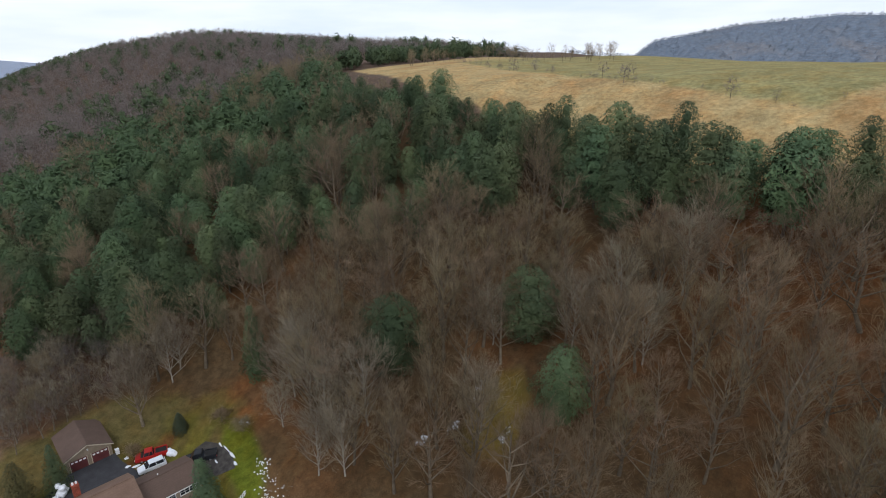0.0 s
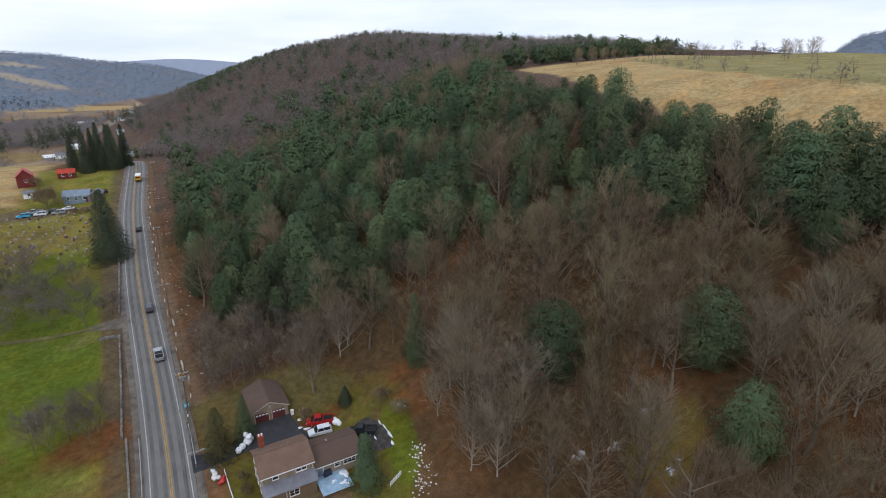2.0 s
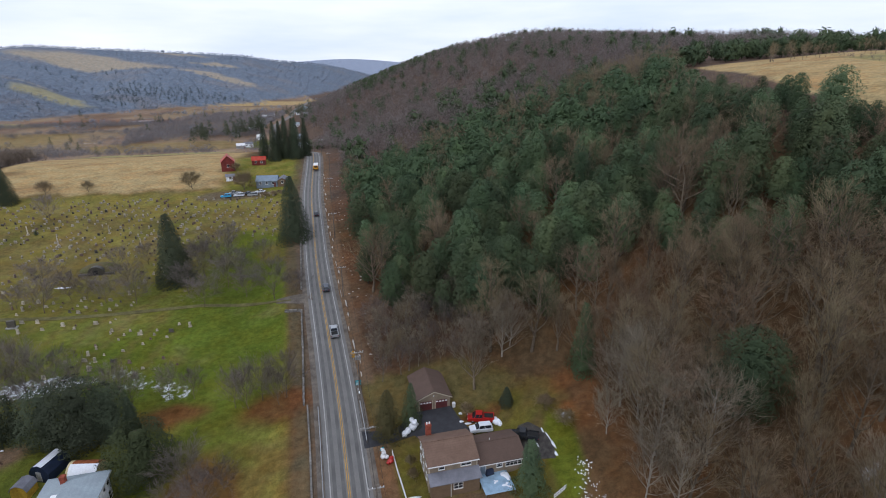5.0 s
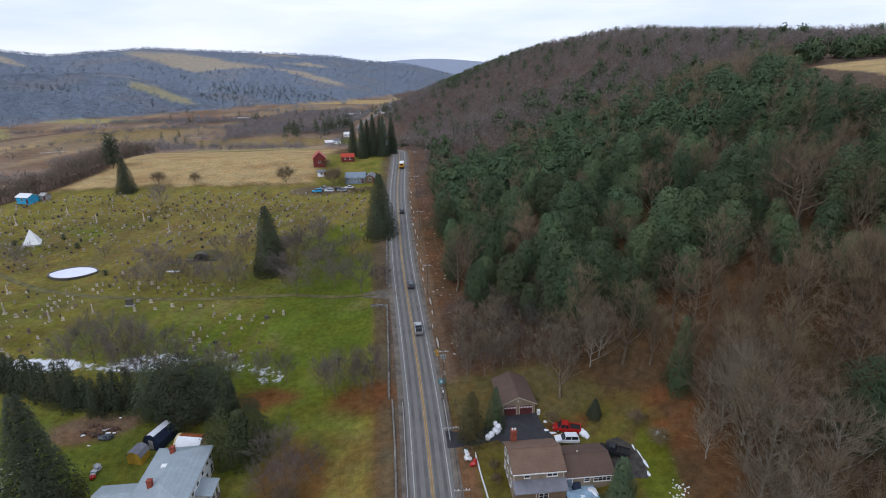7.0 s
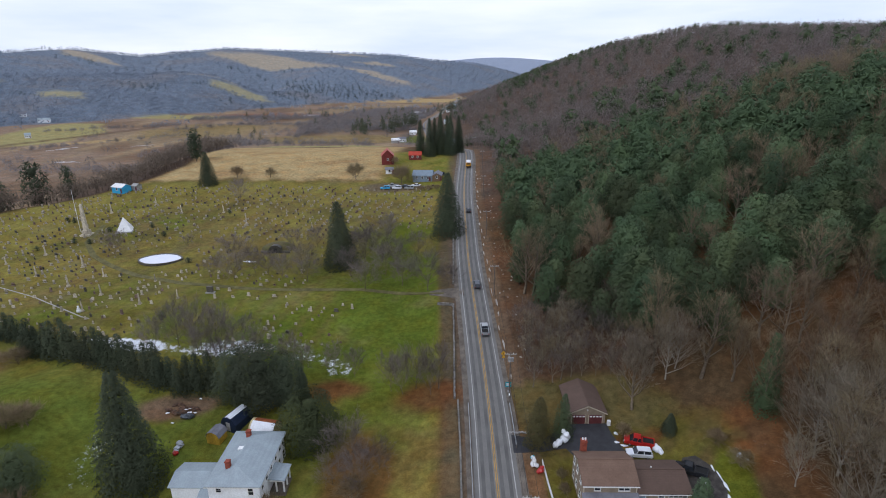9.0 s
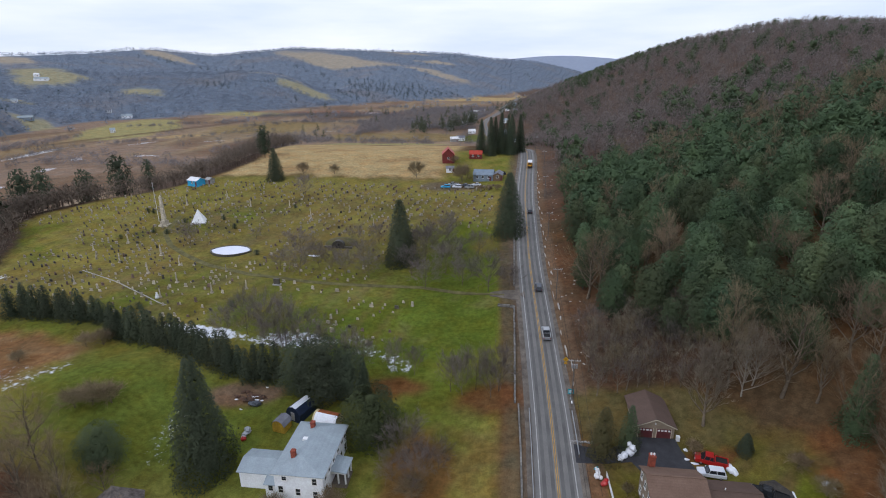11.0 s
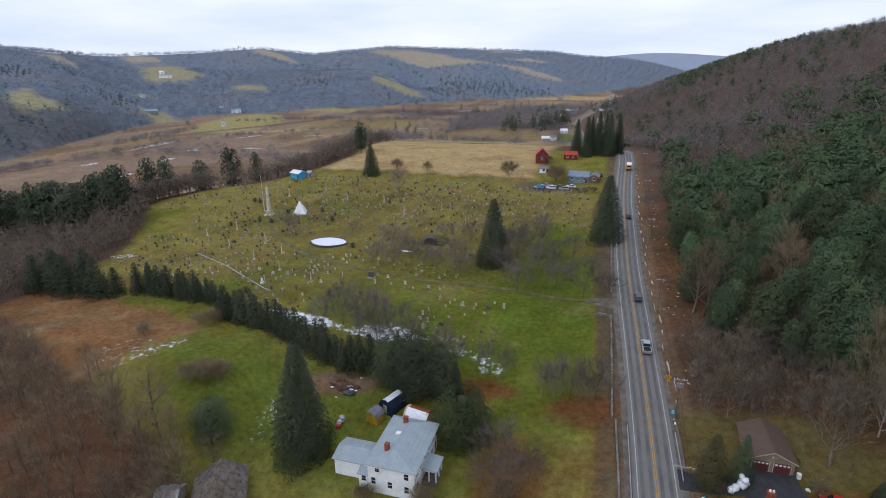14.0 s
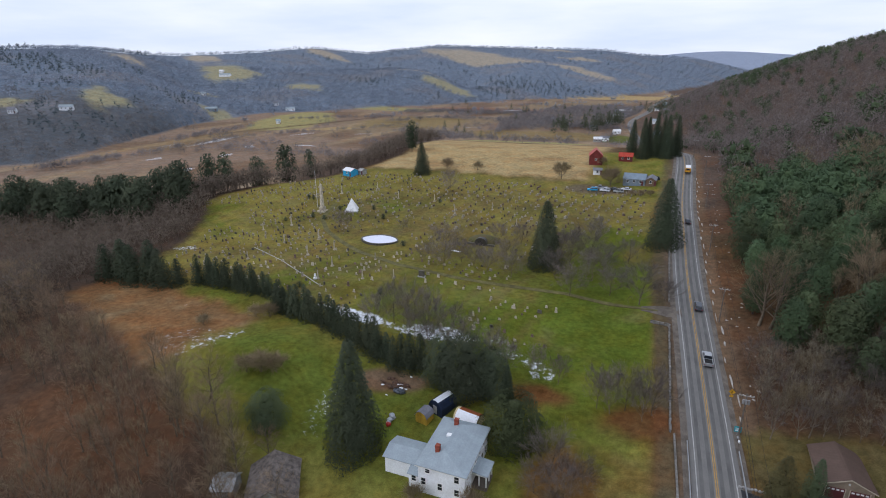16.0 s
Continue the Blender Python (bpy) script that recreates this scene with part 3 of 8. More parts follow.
# ---- the highway ----
ys = [y for y in range(20, 520, 4)] + [y for y in range(520, 1400, 12)]
centre = [(float(road_x(y)), float(y)) for y in ys]
road = strip("road", centre, 4.0, M_ASPHALT, 0.05, slab=0.4)
tagged(road, "two-lane grey asphalt highway with worn wheel tracks", "road", kind="structure")
for off in (-2.35, -0.85, 0.85, 2.35):
    strip("wheel_track", centre, 0.33, M_TRACK, 0.056, road, off)
for off in (-0.16, 0.16):
    strip("centre_line", centre, 0.075, M_YELLOW, 0.062, road, off)
for off in (-3.15, 3.15):
    strip("edge_line", centre, 0.085, M_WHITE_LINE, 0.062, road, off)
for off in (-4.6, 4.6):
    tagged(strip("gravel_verge", centre[:90], 0.7, M_GRAVEL, 0.03, None, off, slab=0.3), "gravel shoulder beside the highway", "verge", kind="structure")
# ---- trees: shapes ----
def unit(v):
    return v / (np.linalg.norm(v) + 1e-9)


def tube(out, a, b, ra, rb, sides):
    """A tapered limb from a to b."""
    verts, tris = out
    d = unit(b - a)
    u = unit(np.cross(d, (0.31, 0.87, 0.12) if abs(d[2]) > 0.7 else (0, 0, 1.0)))
    w = np.cross(d, u)
    k = len(verts)
    for p, r in ((a, ra), (b, rb)):
        for i in range(sides):
            q = 2 * math.pi * i / sides
            verts.append(p + (u * math.cos(q) + w * math.sin(q)) * r)
    for i in range(sides):
        j = (i + 1) % sides
        tris.append((k + i, k + j, k + sides + j))
        tris.append((k + i, k + sides + j, k + sides + i))


def spray(out, p, d, length, width, count, rng, spread=0.9, lift=0.0):
    """A clump of long thin blades that share one point."""
    verts, tris = out
    k = len(verts)
    verts.append(p)
    for i in range(count):
        e = unit(d + rng.normal(0, spread, 3) + (0, 0, lift))
        side = unit(np.cross(e, rng.normal(0, 1, 3)))
        ln = length * rng.uniform(0.6, 1.1)
        verts.append(p + e * ln * 0.42 + side * width)
        verts.append(p + e * ln)
        tris.append((k, k + 1 + 2 * i, k + 2 + 2 * i))


def pine_shape(f):
    return (0.66 + 1.05 * f) if f < 0.32 else max(0.12, math.sqrt(max(0, 1 - ((f - 0.32) / 0.70) ** 2.2)))


def spruce_shape(f):
    return 0.12 + 0.92 * (1 - f) ** 0.85


ICO = [(0, 0, 1)] + [(0.894 * math.cos(q), 0.894 * math.sin(q), z) for z, o in ((0.447, 0), (-0.447, math.pi / 5)) for q in np.arange(5) * math.pi * 0.4 + o] + [(0, 0, -1)]
ICO_TRIS = [t for k in range(5) for t in ((0, 1 + k, 1 + (k + 1) % 5), (1 + k, 6 + k, 1 + (k + 1) % 5), (1 + (k + 1) % 5, 6 + k, 6 + (k + 1) % 5), (11, 6 + (k + 1) % 5, 6 + k))]


OCTA = [(0, 0, 1), (1, 0, 0.1), (0, 1, -0.1), (-1, 0, 0.1), (0, -1, -0.1), (0, 0, -1)]
OCTA_TRIS = [(0, 1, 2), (0, 2, 3), (0, 3, 4), (0, 4, 1), (5, 2, 1), (5, 3, 2), (5, 4, 3), (5, 1, 4)]


def pad(out, p, r, flat, rng, fine=True, spiky=True):
    """An uneven tuft: a cushion whose every face is drawn out to a point."""
    verts, tris = out
    k = len(verts)
    q = rng.uniform(0, 6.28)
    c, s = math.cos(q), math.sin(q)
    shape_v, shape_t = (ICO, ICO_TRIS) if fine else (OCTA, OCTA_TRIS)
    local = [np.array([(x * c - y * s), (x * s + y * c), z * flat]) * r * rng.uniform(0.6, 1.1) for x, y, z in shape_v]
    verts.extend(p + v for v in local)
    for a, b, d in shape_t:
        if not spiky:
            tris.append((k + a, k + b, k + d))
            continue
        tip = (local[a] + local[b] + local[d]) / 3
        far = rng.uniform(1.3, 2.3)
        m = len(verts)
        verts.append(p + tip * far + np.array([rng.normal(0, 0.12), rng.normal(0, 0.12), 0.22]) * r)
        tris.extend(((k + a, k + b, m), (k + b, k + d, m), (k + d, k + a, m)))


def needled(seed, tall, wide, bare, count, size, shape, layers=6, rough=0.2, droop=0.2, core=5):
    """Trunk and crown arrays of an evergreen: whorls of branches, layer over layer, each thick with small tufts of needles."""
    rng = np.random.default_rng(seed)
    trunk = ([], [])
    bend = rng.normal(0, 0.015 * tall, 2)
    axis = lambda f: np.array([bend[0] * f * f, bend[1] * f * f, tall * f])
    r0 = 0.013 * tall + 0.06
    for a, b in ((-0.05, 0.4), (0.4, 0.9)):
        tube(trunk, axis(a), axis(b), r0 * (1 - 0.9 * max(a, 0)), r0 * (1 - 0.9 * b), 6)
    inner, inner_n = ([], []), []
    for i in range(core):
        f = (i + 0.5) / core
        mid, r, k = axis(bare + (1 - bare) * f * 0.86), wide * shape(f) * 0.5, len(inner[0])
        pad(inner, mid, r, 0.55 * (1 - bare) * tall / core / (r + 0.2) + 0.15, rng, True, False)
        inner_n.extend(unit(v - mid) for v in inner[0][k:])
    levels = np.linspace(0.002, 0.998, 120)
    reach = np.array([shape(v) for v in levels])
    weight = np.cumsum(reach + 0.12)
    f = np.interp(rng.random(count) * weight[-1], weight, levels)
    q = rng.uniform(0, 6.283, count)
    ph = rng.uniform(0, 6.283, 8)
    w = (f * layers + 0.35 * np.sin(2 * q + ph[0]) + 0.25 * np.sin(3 * q + ph[1])) % 1
    ragged = (np.sin(2 * q + 5 * f + ph[2]) + np.sin(3 * q - 7 * f + ph[3]) + np.sin(5 * q + 11 * f + ph[4]) + 0.8 * np.sin(8 * q - 17 * f + ph[5])) / 2.6
    full = wide * np.interp(f, levels, reach) * (1 + rough * ragged) * (1 + 0.3 * (0.45 - w))
    r = full * (1 - 0.5 * rng.random(count) ** 2.2)
    z = tall * (bare + (1 - bare) * f) - droop * (r - 0.4 * full)
    p = np.stack([np.cos(q) * r + bend[0] * f * f, np.sin(q) * r + bend[1] * f * f, z], -1)
    tilt = -0.2 + 1.55 * f + 0.45 * (w - 0.3)
    n = np.stack([np.cos(q), np.sin(q), tilt], -1) + rng.normal(0, 0.22, (count, 3))
    n /= np.linalg.norm(n, axis=1)[:, None]
    t = np.cross(n, rng.normal(0, 1, (count, 3)))
    t = t / np.linalg.norm(t, axis=1)[:, None] + n * rng.uniform(0.0, 0.8, (count, 1))
    t /= np.linalg.norm(t, axis=1)[:, None]
    b = np.cross(n, t)
    ln = size * rng.uniform(0.65, 1.35, (count, 1))
    v = np.stack([p - t * ln * 0.45 - b * ln * 0.2, p - t * ln * 0.3 + b * ln * 0.2, p + t * ln * 0.6], 1)
    flip = np.einsum("ij,ij->i", np.cross(v[:, 1] - v[:, 0], v[:, 2] - v[:, 0]), n) < 0
    v[flip] = v[flip][:, ::-1]
    k = len(inner[0])
    verts = np.concatenate([np.array(inner[0]).reshape(-1, 3), v.reshape(-1, 3)])
    faces = np.concatenate([np.array(inner[1], int).reshape(-1, 3), k + np.arange(3 * count).reshape(-1, 3)])
    return trunk, (verts, faces, np.concatenate([np.array(inner_n).reshape(-1, 3), np.repeat(n, 3, 0)]))


def canopy(seed, tall, wide, count, size, pointed=0.0, up=0.8, thin=0.3):
    """One far tree: a thin stem under an uneven crown of loose twigs or needles."""
    r2 = np.random.default_rng(seed)
    d = r2.normal(0, 1, (count, 3))
    d[:, 2] = np.abs(d[:, 2]) * (1 + pointed) - 0.25
    d /= np.linalg.norm(d, axis=1)[:, None]
    grow = r2.uniform(0.55, 1.08, (count, 1))
    p = d * (wide * 0.5, wide * 0.5, tall * 0.6) * grow
    p[:, :2] *= 1 - pointed * 0.7 * np.clip(p[:, 2:] / (tall * 0.6), 0, 1)
    p[:, 2] += tall * 0.4
    n = d + (0, 0, up)
    n /= np.linalg.norm(n, axis=1)[:, None]
    t = np.cross(n, r2.normal(0, 1, (count, 3)))
    t = t / np.linalg.norm(t, axis=1)[:, None] + n * r2.uniform(0, 0.6, (count, 1)) + (0, 0, 0.25)
    t /= np.linalg.norm(t, axis=1)[:, None]
    b = np.cross(n, t)
    ln = size * r2.uniform(0.6, 1.4, (count, 1))
    v = np.stack([p - t * ln * 0.45 - b * ln * thin, p - t * ln * 0.3 + b * ln * thin, p + t * ln * 0.6], 1)
    flip = np.einsum("ij,ij->i", np.cross(v[:, 1] - v[:, 0], v[:, 2] - v[:, 0]), n) < 0
    v[flip] = v[flip][:, ::-1]
    return v.reshape(-1, 3), np.arange(3 * count).reshape(-1, 3), np.repeat(n, 3, 0)


def softened(made, wide, tall, rise=0.45):
    """Wood and twigs; the twigs take the light as the rounded crown does that they fill."""
    v, t = np.array(made[1][0], float), np.array(made[1][1], int)
    n = (v - (0, 0, tall * rise)) / (wide, wide, tall * 0.55) + (0, 0, 0.35)
    n /= np.linalg.norm(n, axis=1)[:, None] + 1e-9
    g = np.cross(v[t[:, 1]] - v[t[:, 0]], v[t[:, 2]] - v[t[:, 0]])
    turned = np.einsum("ij,ij->i", g, n[t].mean(1)) < 0
    t[turned] = t[turned][:, ::-1]
    return made[0], (v, t, n)


def thin_tree(seed, tall, wide):
    """A far leafless tree: a stem and a rounded haze of twigs."""
    wood = ([], [])
    tube(wood, np.array([0, 0, -0.4]), np.array([0, 0, tall * 0.7]), 0.2, 0.05, 3)
    return wood, canopy(seed, tall, wide, 62, 2.3, 0.0, 0.6, 0.1)


def bare_tree(seed, tall, wide, fork, limbs, subs, twigs, twig, twig_width, upright, thick=1.0, sides=5):
    """Trunk-and-limbs and twig arrays of a leafless broadleaf tree."""
    rng = np.random.default_rng(seed)
    wood, fine_wood = ([], []), ([], [])
    r0 = (0.014 * tall + 0.05) * thick
    lean = rng.normal(0, 0.05, 2)
    top = np.array([lean[0] * tall, lean[1] * tall, tall * 0.93])
    split = np.array([lean[0] * tall * 0.4, lean[1] * tall * 0.4, tall * fork])
    mid = (split + top) / 2 + rng.normal(0, 0.03 * tall, 3) * (1, 1, 0)
    tube(wood, np.array([0, 0, -0.4]), split, r0 * 1.15, r0 * 0.8, sides)
    tube(wood, split, mid, r0 * 0.75, r0 * 0.42, sides)
    tube(wood, mid, top, r0 * 0.42, r0 * 0.1, 3)
    for i in range(limbs):
        f = (i + rng.uniform(0.1, 0.9)) / limbs
        start = split + (top - split) * f * 0.85 - np.array([0, 0, tall * 0.04 * rng.random()])
        q = i * 2.4 + rng.normal(0, 0.4)
        reach = wide * (1.0 - 0.55 * f) * rng.uniform(0.75, 1.15)
        d = unit(np.array([math.cos(q), math.sin(q), upright * rng.uniform(0.7, 1.3)]))
        knee = start + d * reach * 0.5
        d2 = unit(d + (0, 0, 0.35 * upright) + rng.normal(0, 0.16, 3))
        tip = knee + d2 * reach * 0.6
        rl = r0 * (0.5 - 0.28 * f)
        tube(wood, start, knee, rl, rl * 0.6, max(3, sides - 1))
        tube(wood, knee, tip, rl * 0.6, rl * 0.15, 3)
        for s in range(subs):
            g = rng.uniform(0.25, 1.0)
            p = start + d * reach * 0.5 * min(1, g * 2) + d2 * reach * 0.6 * max(0, g * 2 - 1) * 0.95
            e = unit(unit(d2 + rng.normal(0, 0.5, 3)) + (0, 0, 0.22 * upright))
            ln = reach * rng.uniform(0.28, 0.5)
            spray(fine_wood, p, e, ln, 0.03 + 0.1 * rl, 1, rng, 0.02)
            for w in range(twigs):
                h = rng.uniform(0.2, 1.0)
                spray(fine_wood, p + e * ln * h, e, twig * rng.uniform(0.6, 1.2), twig_width, 1, rng, 0.36, 0.12)
    return softened((wood, fine_wood), wide, tall)


def arrays(part_of):
    """Corners, faces and normals; where a part brings no normals of its own they follow from its faces."""
    v, t = np.array(part_of[0], np.float32), np.array(part_of[1], np.int32)
    if len(part_of) > 2:
        return v, t, np.array(part_of[2], np.float32)
    g, n = np.cross(v[t[:, 1]] - v[t[:, 0]], v[t[:, 2]] - v[t[:, 0]]), np.zeros_like(v)
    for k in range(3):
        np.add.at(n, t[:, k], g)
    return v, t, n / (np.linalg.norm(n, axis=1)[:, None] + 1e-9)


def tree_meshes(name, made, wood_mat, leaf_mat):
    (v, t, n), (v2, t2, n2) = arrays(made[0]), arrays(made[1])
    return raw_mesh(name + "_trunk", v, t, [wood_mat], smooth=True), raw_mesh(name + "_crown", v2, t2, [leaf_mat], normals=n2)


def plant(kind, meshes, x, y, scale, turn, label, group="", wide=1.0, sink=0.0):
    """One tree with its trunk and crown, standing on the ground."""
    root = new(kind)
    root.empty_display_size = 0.5
    root.location = (x, y, float(height(x, y)) - sink)
    root.rotation_euler = (0, 0, turn)
    root.scale = (scale * wide, scale * wide, scale)
    for nm, me in zip(("trunk", "crown"), meshes):
        ob = new(nm, me)
        ob.parent = root
    return tagged(root, label, "tree", group)


def stuff(name, protos, places, mats, label, category, soft=True):
    """Many far trees as one object. A prototype is a list of (part, material index); places: x, y, scale, turn, prototype."""
    V, T, I, N, base = [], [], [], [], 0
    proto_arrays = []
    for pr in protos:
        vs, ts, ns, idx, k = [], [], [], [], 0
        for prt, mi in pr:
            v, t, n = arrays(prt)
            vs.append(v), ts.append(t + k), ns.append(n), idx.append(np.full(len(t), mi))
            k += len(v)
        proto_arrays.append((np.concatenate(vs), np.concatenate(ts), np.concatenate(ns), np.concatenate(idx)))
    pl = np.array(places)
    zs = height(pl[:, 0], pl[:, 1])
    for (x, y, s, turn, which), z in zip(places, zs):
        v, t, n, idx = proto_arrays[int(which)]
        c, sn = math.cos(turn), math.sin(turn)
        V.append(np.stack([(v[:, 0] * c - v[:, 1] * sn) * s + x, (v[:, 0] * sn + v[:, 1] * c) * s + y, v[:, 2] * s + z], -1))
        N.append(np.stack([n[:, 0] * c - n[:, 1] * sn, n[:, 0] * sn + n[:, 1] * c, n[:, 2]], -1))
        T.append(t + base)
        I.append(idx)
        base += len(v)
    me = raw_mesh(name, np.concatenate(V), np.concatenate(T), mats, np.concatenate(I), normals=np.concatenate(N) if soft else None)
    return tagged(new(name, me), label, category, kind="stuff")


def pine_made(seed, tall=18, wide=4.6, lod=0):
    count, size = ((3900, 0.72), (620, 1.7), (110, 3.1))[lod]
    return needled(seed, tall, wide, 0.14, count, size, pine_shape, (6, 5, 3)[lod], 0.22, 0.12, (5, 3, 2)[lod])


def spruce_made(seed, tall=20, wide=4.2, lod=0, bare=0.02):
    count, size = ((15000, 0.46), (2000, 0.95))[lod]
    return needled(seed, tall, wide, bare, count, size, spruce_shape, (15, 11)[lod], 0.2, 0.32, 7)


def wood_made(seed, lod=0, tall=15, wide=4.6, upright=1.0, fork=0.2):
    limbs, subs, twigs, twig, tw, sides = ((18, 8, 12, 2.3, 0.034, 5), (12, 5, 7, 2.9, 0.062, 4), (9, 4, 6, 2.3, 0.095, 3))[lod]
    return bare_tree(seed, tall, wide, fork, limbs, subs, twigs, twig, tw, upright, sides=sides)


PINES = [tree_meshes("pine", pine_made(11 + s, 16 + 1.2 * s, (4.4, 5.0, 4.6, 5.3, 4.8)[s]), M_PINE_BARK, M_PINE) for s in range(5)]
SPRUCES = [tree_meshes("spruce", spruce_made(31 + s, 20, 4.9 + 0.4 * s), M_PINE_BARK, M_SPRUCE) for s in range(3)]
BARES = [tree_meshes("bare_tree", wood_made(51 + s, 0, 17 + s, 8.0 + 0.4 * s, (1.5, 1.0, 1.3, 1.7, 0.8)[s], 0.16), M_BARK, (M_TWIG, M_TWIG_RED, M_TWIG, M_TWIG, M_TWIG_RED)[s]) for s in range(5)]
FAR_PINES = [tree_meshes("far_pine", pine_made(25 + s, 18, 5.4, 1), M_PINE_BARK, M_SPRUCE) for s in range(3)]
M_OLIVE = foliage("olive_brown_needles", (0.072, 0.064, 0.030), (0.165, 0.142, 0.064), hue=0.01, sheer=0.3, spread=0.3)
OLIVE_SPRUCE = tree_meshes("olive_spruce", needled(38, 20, 5.4, 0.02, 5200, 0.62, spruce_shape, 11, 0.34, 0.25, 4), M_PINE_BARK, M_OLIVE)
CEDAR = tree_meshes("cedar", needled(44, 20, 4.8, 0.02, 4200, 0.66, spruce_shape, 9, 0.3, 0.2, 5), M_PINE_BARK, M_PINE)
FINE_PINES = [tree_meshes("fine_pine", needled(61 + s, 18, 5.4, 0.1, 11000, 0.46, pine_shape, 6, 0.26, 0.1), M_PINE_BARK, M_PINE) for s in range(2)]
SMALL_SPRUCES = [tree_meshes("small_spruce", spruce_made(41 + s, 20, 5.4, 1), M_PINE_BARK, M_SPRUCE) for s in range(3)]
DARK_PINES = [tree_meshes("dark_pine", needled(16 + s, 18, 5.6, 0.04, 13000, 0.46, pine_shape, 7, 0.26, 0.1), M_PINE_BARK, M_SPRUCE) for s in range(2)]
SHADE_TREES = [tree_meshes("shade_tree", bare_tree(95 + s, 12, 7.5, 0.12, 24, 9, 12, 1.9, 0.042, (0.75, 0.95, 0.65)[s], 0.6), M_BARK, M_TWIG_GREY) for s in range(3)]
MAPLE = tree_meshes("maple", bare_tree(91, 13, 6.2, 0.14, 26, 9, 13, 1.3, 0.042, 1.5), M_BARK, M_TWIG_PALE)
PALES = [tree_meshes("pale_tree", bare_tree(71 + s, 16, 8.8, 0.1, 26, 9, 12, 2.4, 0.04, 1.15, 0.7), M_PALE_BARK, M_TWIG_PALE) for s in range(2)]
SHRUBS = [tree_meshes("shrub", wood_made(81 + s, 0, 4.5, 2.6, 0.9, 0.1), M_BARK, M_TWIG) for s in range(2)]

# ---- where the woods stand ----
rng = np.random.default_rng(5)


def jitter(x0, x1, y0, y1, gap):
    gx2, gy2 = np.meshgrid(np.arange(x0, x1, gap), np.arange(y0, y1, gap))
    n = gx2.size
    return np.stack([gx2.ravel() + rng.uniform(-0.45, 0.45, n) * gap, gy2.ravel() + rng.uniform(-0.45, 0.45, n) * gap], -1)


def pine_share(x, y):
    """How many of the trees on the eastern hill are pines."""
    low = np.interp(x, (0, 12, 30, 40, 68, 95, 113, 130), (112, 112, 122, 106, 104, 74, 42, -10))
    high = np.interp(x, (0, 25, 63, 101, 153, 220), (285, 270, 242, 212, 215, 260))
    n = wave(x, y, 17, 21)
    inner = step(y + 5 * n, low - 3, low + 6) * (1 - step(y + 9 * n, high - 10, high + 14))
    p = 0.07 + 0.46 * inner * (0.50 + 0.50 * step(n, -0.6, 0.4))
    edge = step(np.hypot(x, y), 480, 560) * step(height(x, y), 55, 85)
    p = np.maximum(p, 0.7 * belt(field_edge(x, y), -14, -1, 1.0))
    p = np.maximum(p, 0.6 * step(y, 700, 760) * step(height(x, y), 30, 45) * (1 - step(x, 190, 240)))
    return np.maximum(p, 0.12 * edge + 0.05 * step(wave(x, y, 60, 22), 0.2, 0.8))


def wooded_east(x, y):
    d = x - road_x(y)
    yard = (d < 46) & (y < 113) & ~((d + 0.9 * (y - 90) > 50) & (y > 88) & (d > 20))
    yard |= (d < 38) & (y < 66) & (y > 56)
    strip_w = np.interp(y, (112, 118, 140, 230, 330, 420), (7, 9, 13, 16, 15, 13))
    return (d > strip_w) & ~yard & (field_edge(x, y) < -2)


def in_sight(x, y, top=14.0):
    """Whether a tree there stands clear of the land between it and the drone's stretch of air."""
    z1, clear = height(x, y) + top, np.ones(np.shape(x), bool)
    for s in np.linspace(0.15, 0.96, 28):
        clear &= height(-10 + (x + 10) * s, 8 + (y - 8) * s) < 67.5 + (z1 - 67.5) * s
    return clear | (rng.random(np.shape(x)) < 0.12)


RIM_B, RIM_S = (30, 37, 44, 53, 61, 71, 78, 85, 95), (0.035, 0.007, -0.020, -0.058, -0.066, -0.078, -0.094, -0.102, -0.105)


def rim_room(x, y):
    """Height that a tree below the plateau's field can have before its top stands over the rim."""
    b, r = np.degrees(np.arctan2(x, y)), np.hypot(x, y)
    room = 67.5 + np.interp(b, RIM_B, RIM_S) * r - height(x, y)
    return np.where((b > 34) & (field_edge(x, y) > -75) & (x > 60), room, 99.0)


LONE_PINES = ((56.3, 68.0, 16, 1.3), (73.6, 49.6, 15, 1.25), (101, 48, 15, 1.2), (63.5, 36, 14, 1.0))


def crowded(x, y):
    """Whether a tree there would stand up against a lone pine or on its open south-western side."""
    return any(math.hypot(x - px + 0.72 * k, y - py + 0.69 * k) < 4.6 for px, py, tall, wide in LONE_PINES for k in (0, 4, 8))


near_pines, near_bares, mid_places, far_places = [], [], [], []
def sifted(pts, test, *more):
    """Points that pass the test, each with the further values there."""
    keep = test(pts[:, 0], pts[:, 1])
    pts = pts[keep]
    return zip(pts[:, 0], pts[:, 1], *[f(pts[:, 0], pts[:, 1]) for f in more])


def put(x, y, s, pine, near):
    """Sort a tree into the single ones or the joined woods."""
    if pine:
        (near_pines if near and len(near_pines) < 298 else mid_places).append((x, y, s, rng.uniform(0, 6.28), rng.integers(0, 3)))
    else:
        (near_bares if near and len(near_bares) < 290 else mid_places).append((x, y, s, rng.uniform(0, 6.28), rng.integers(3, 7)))


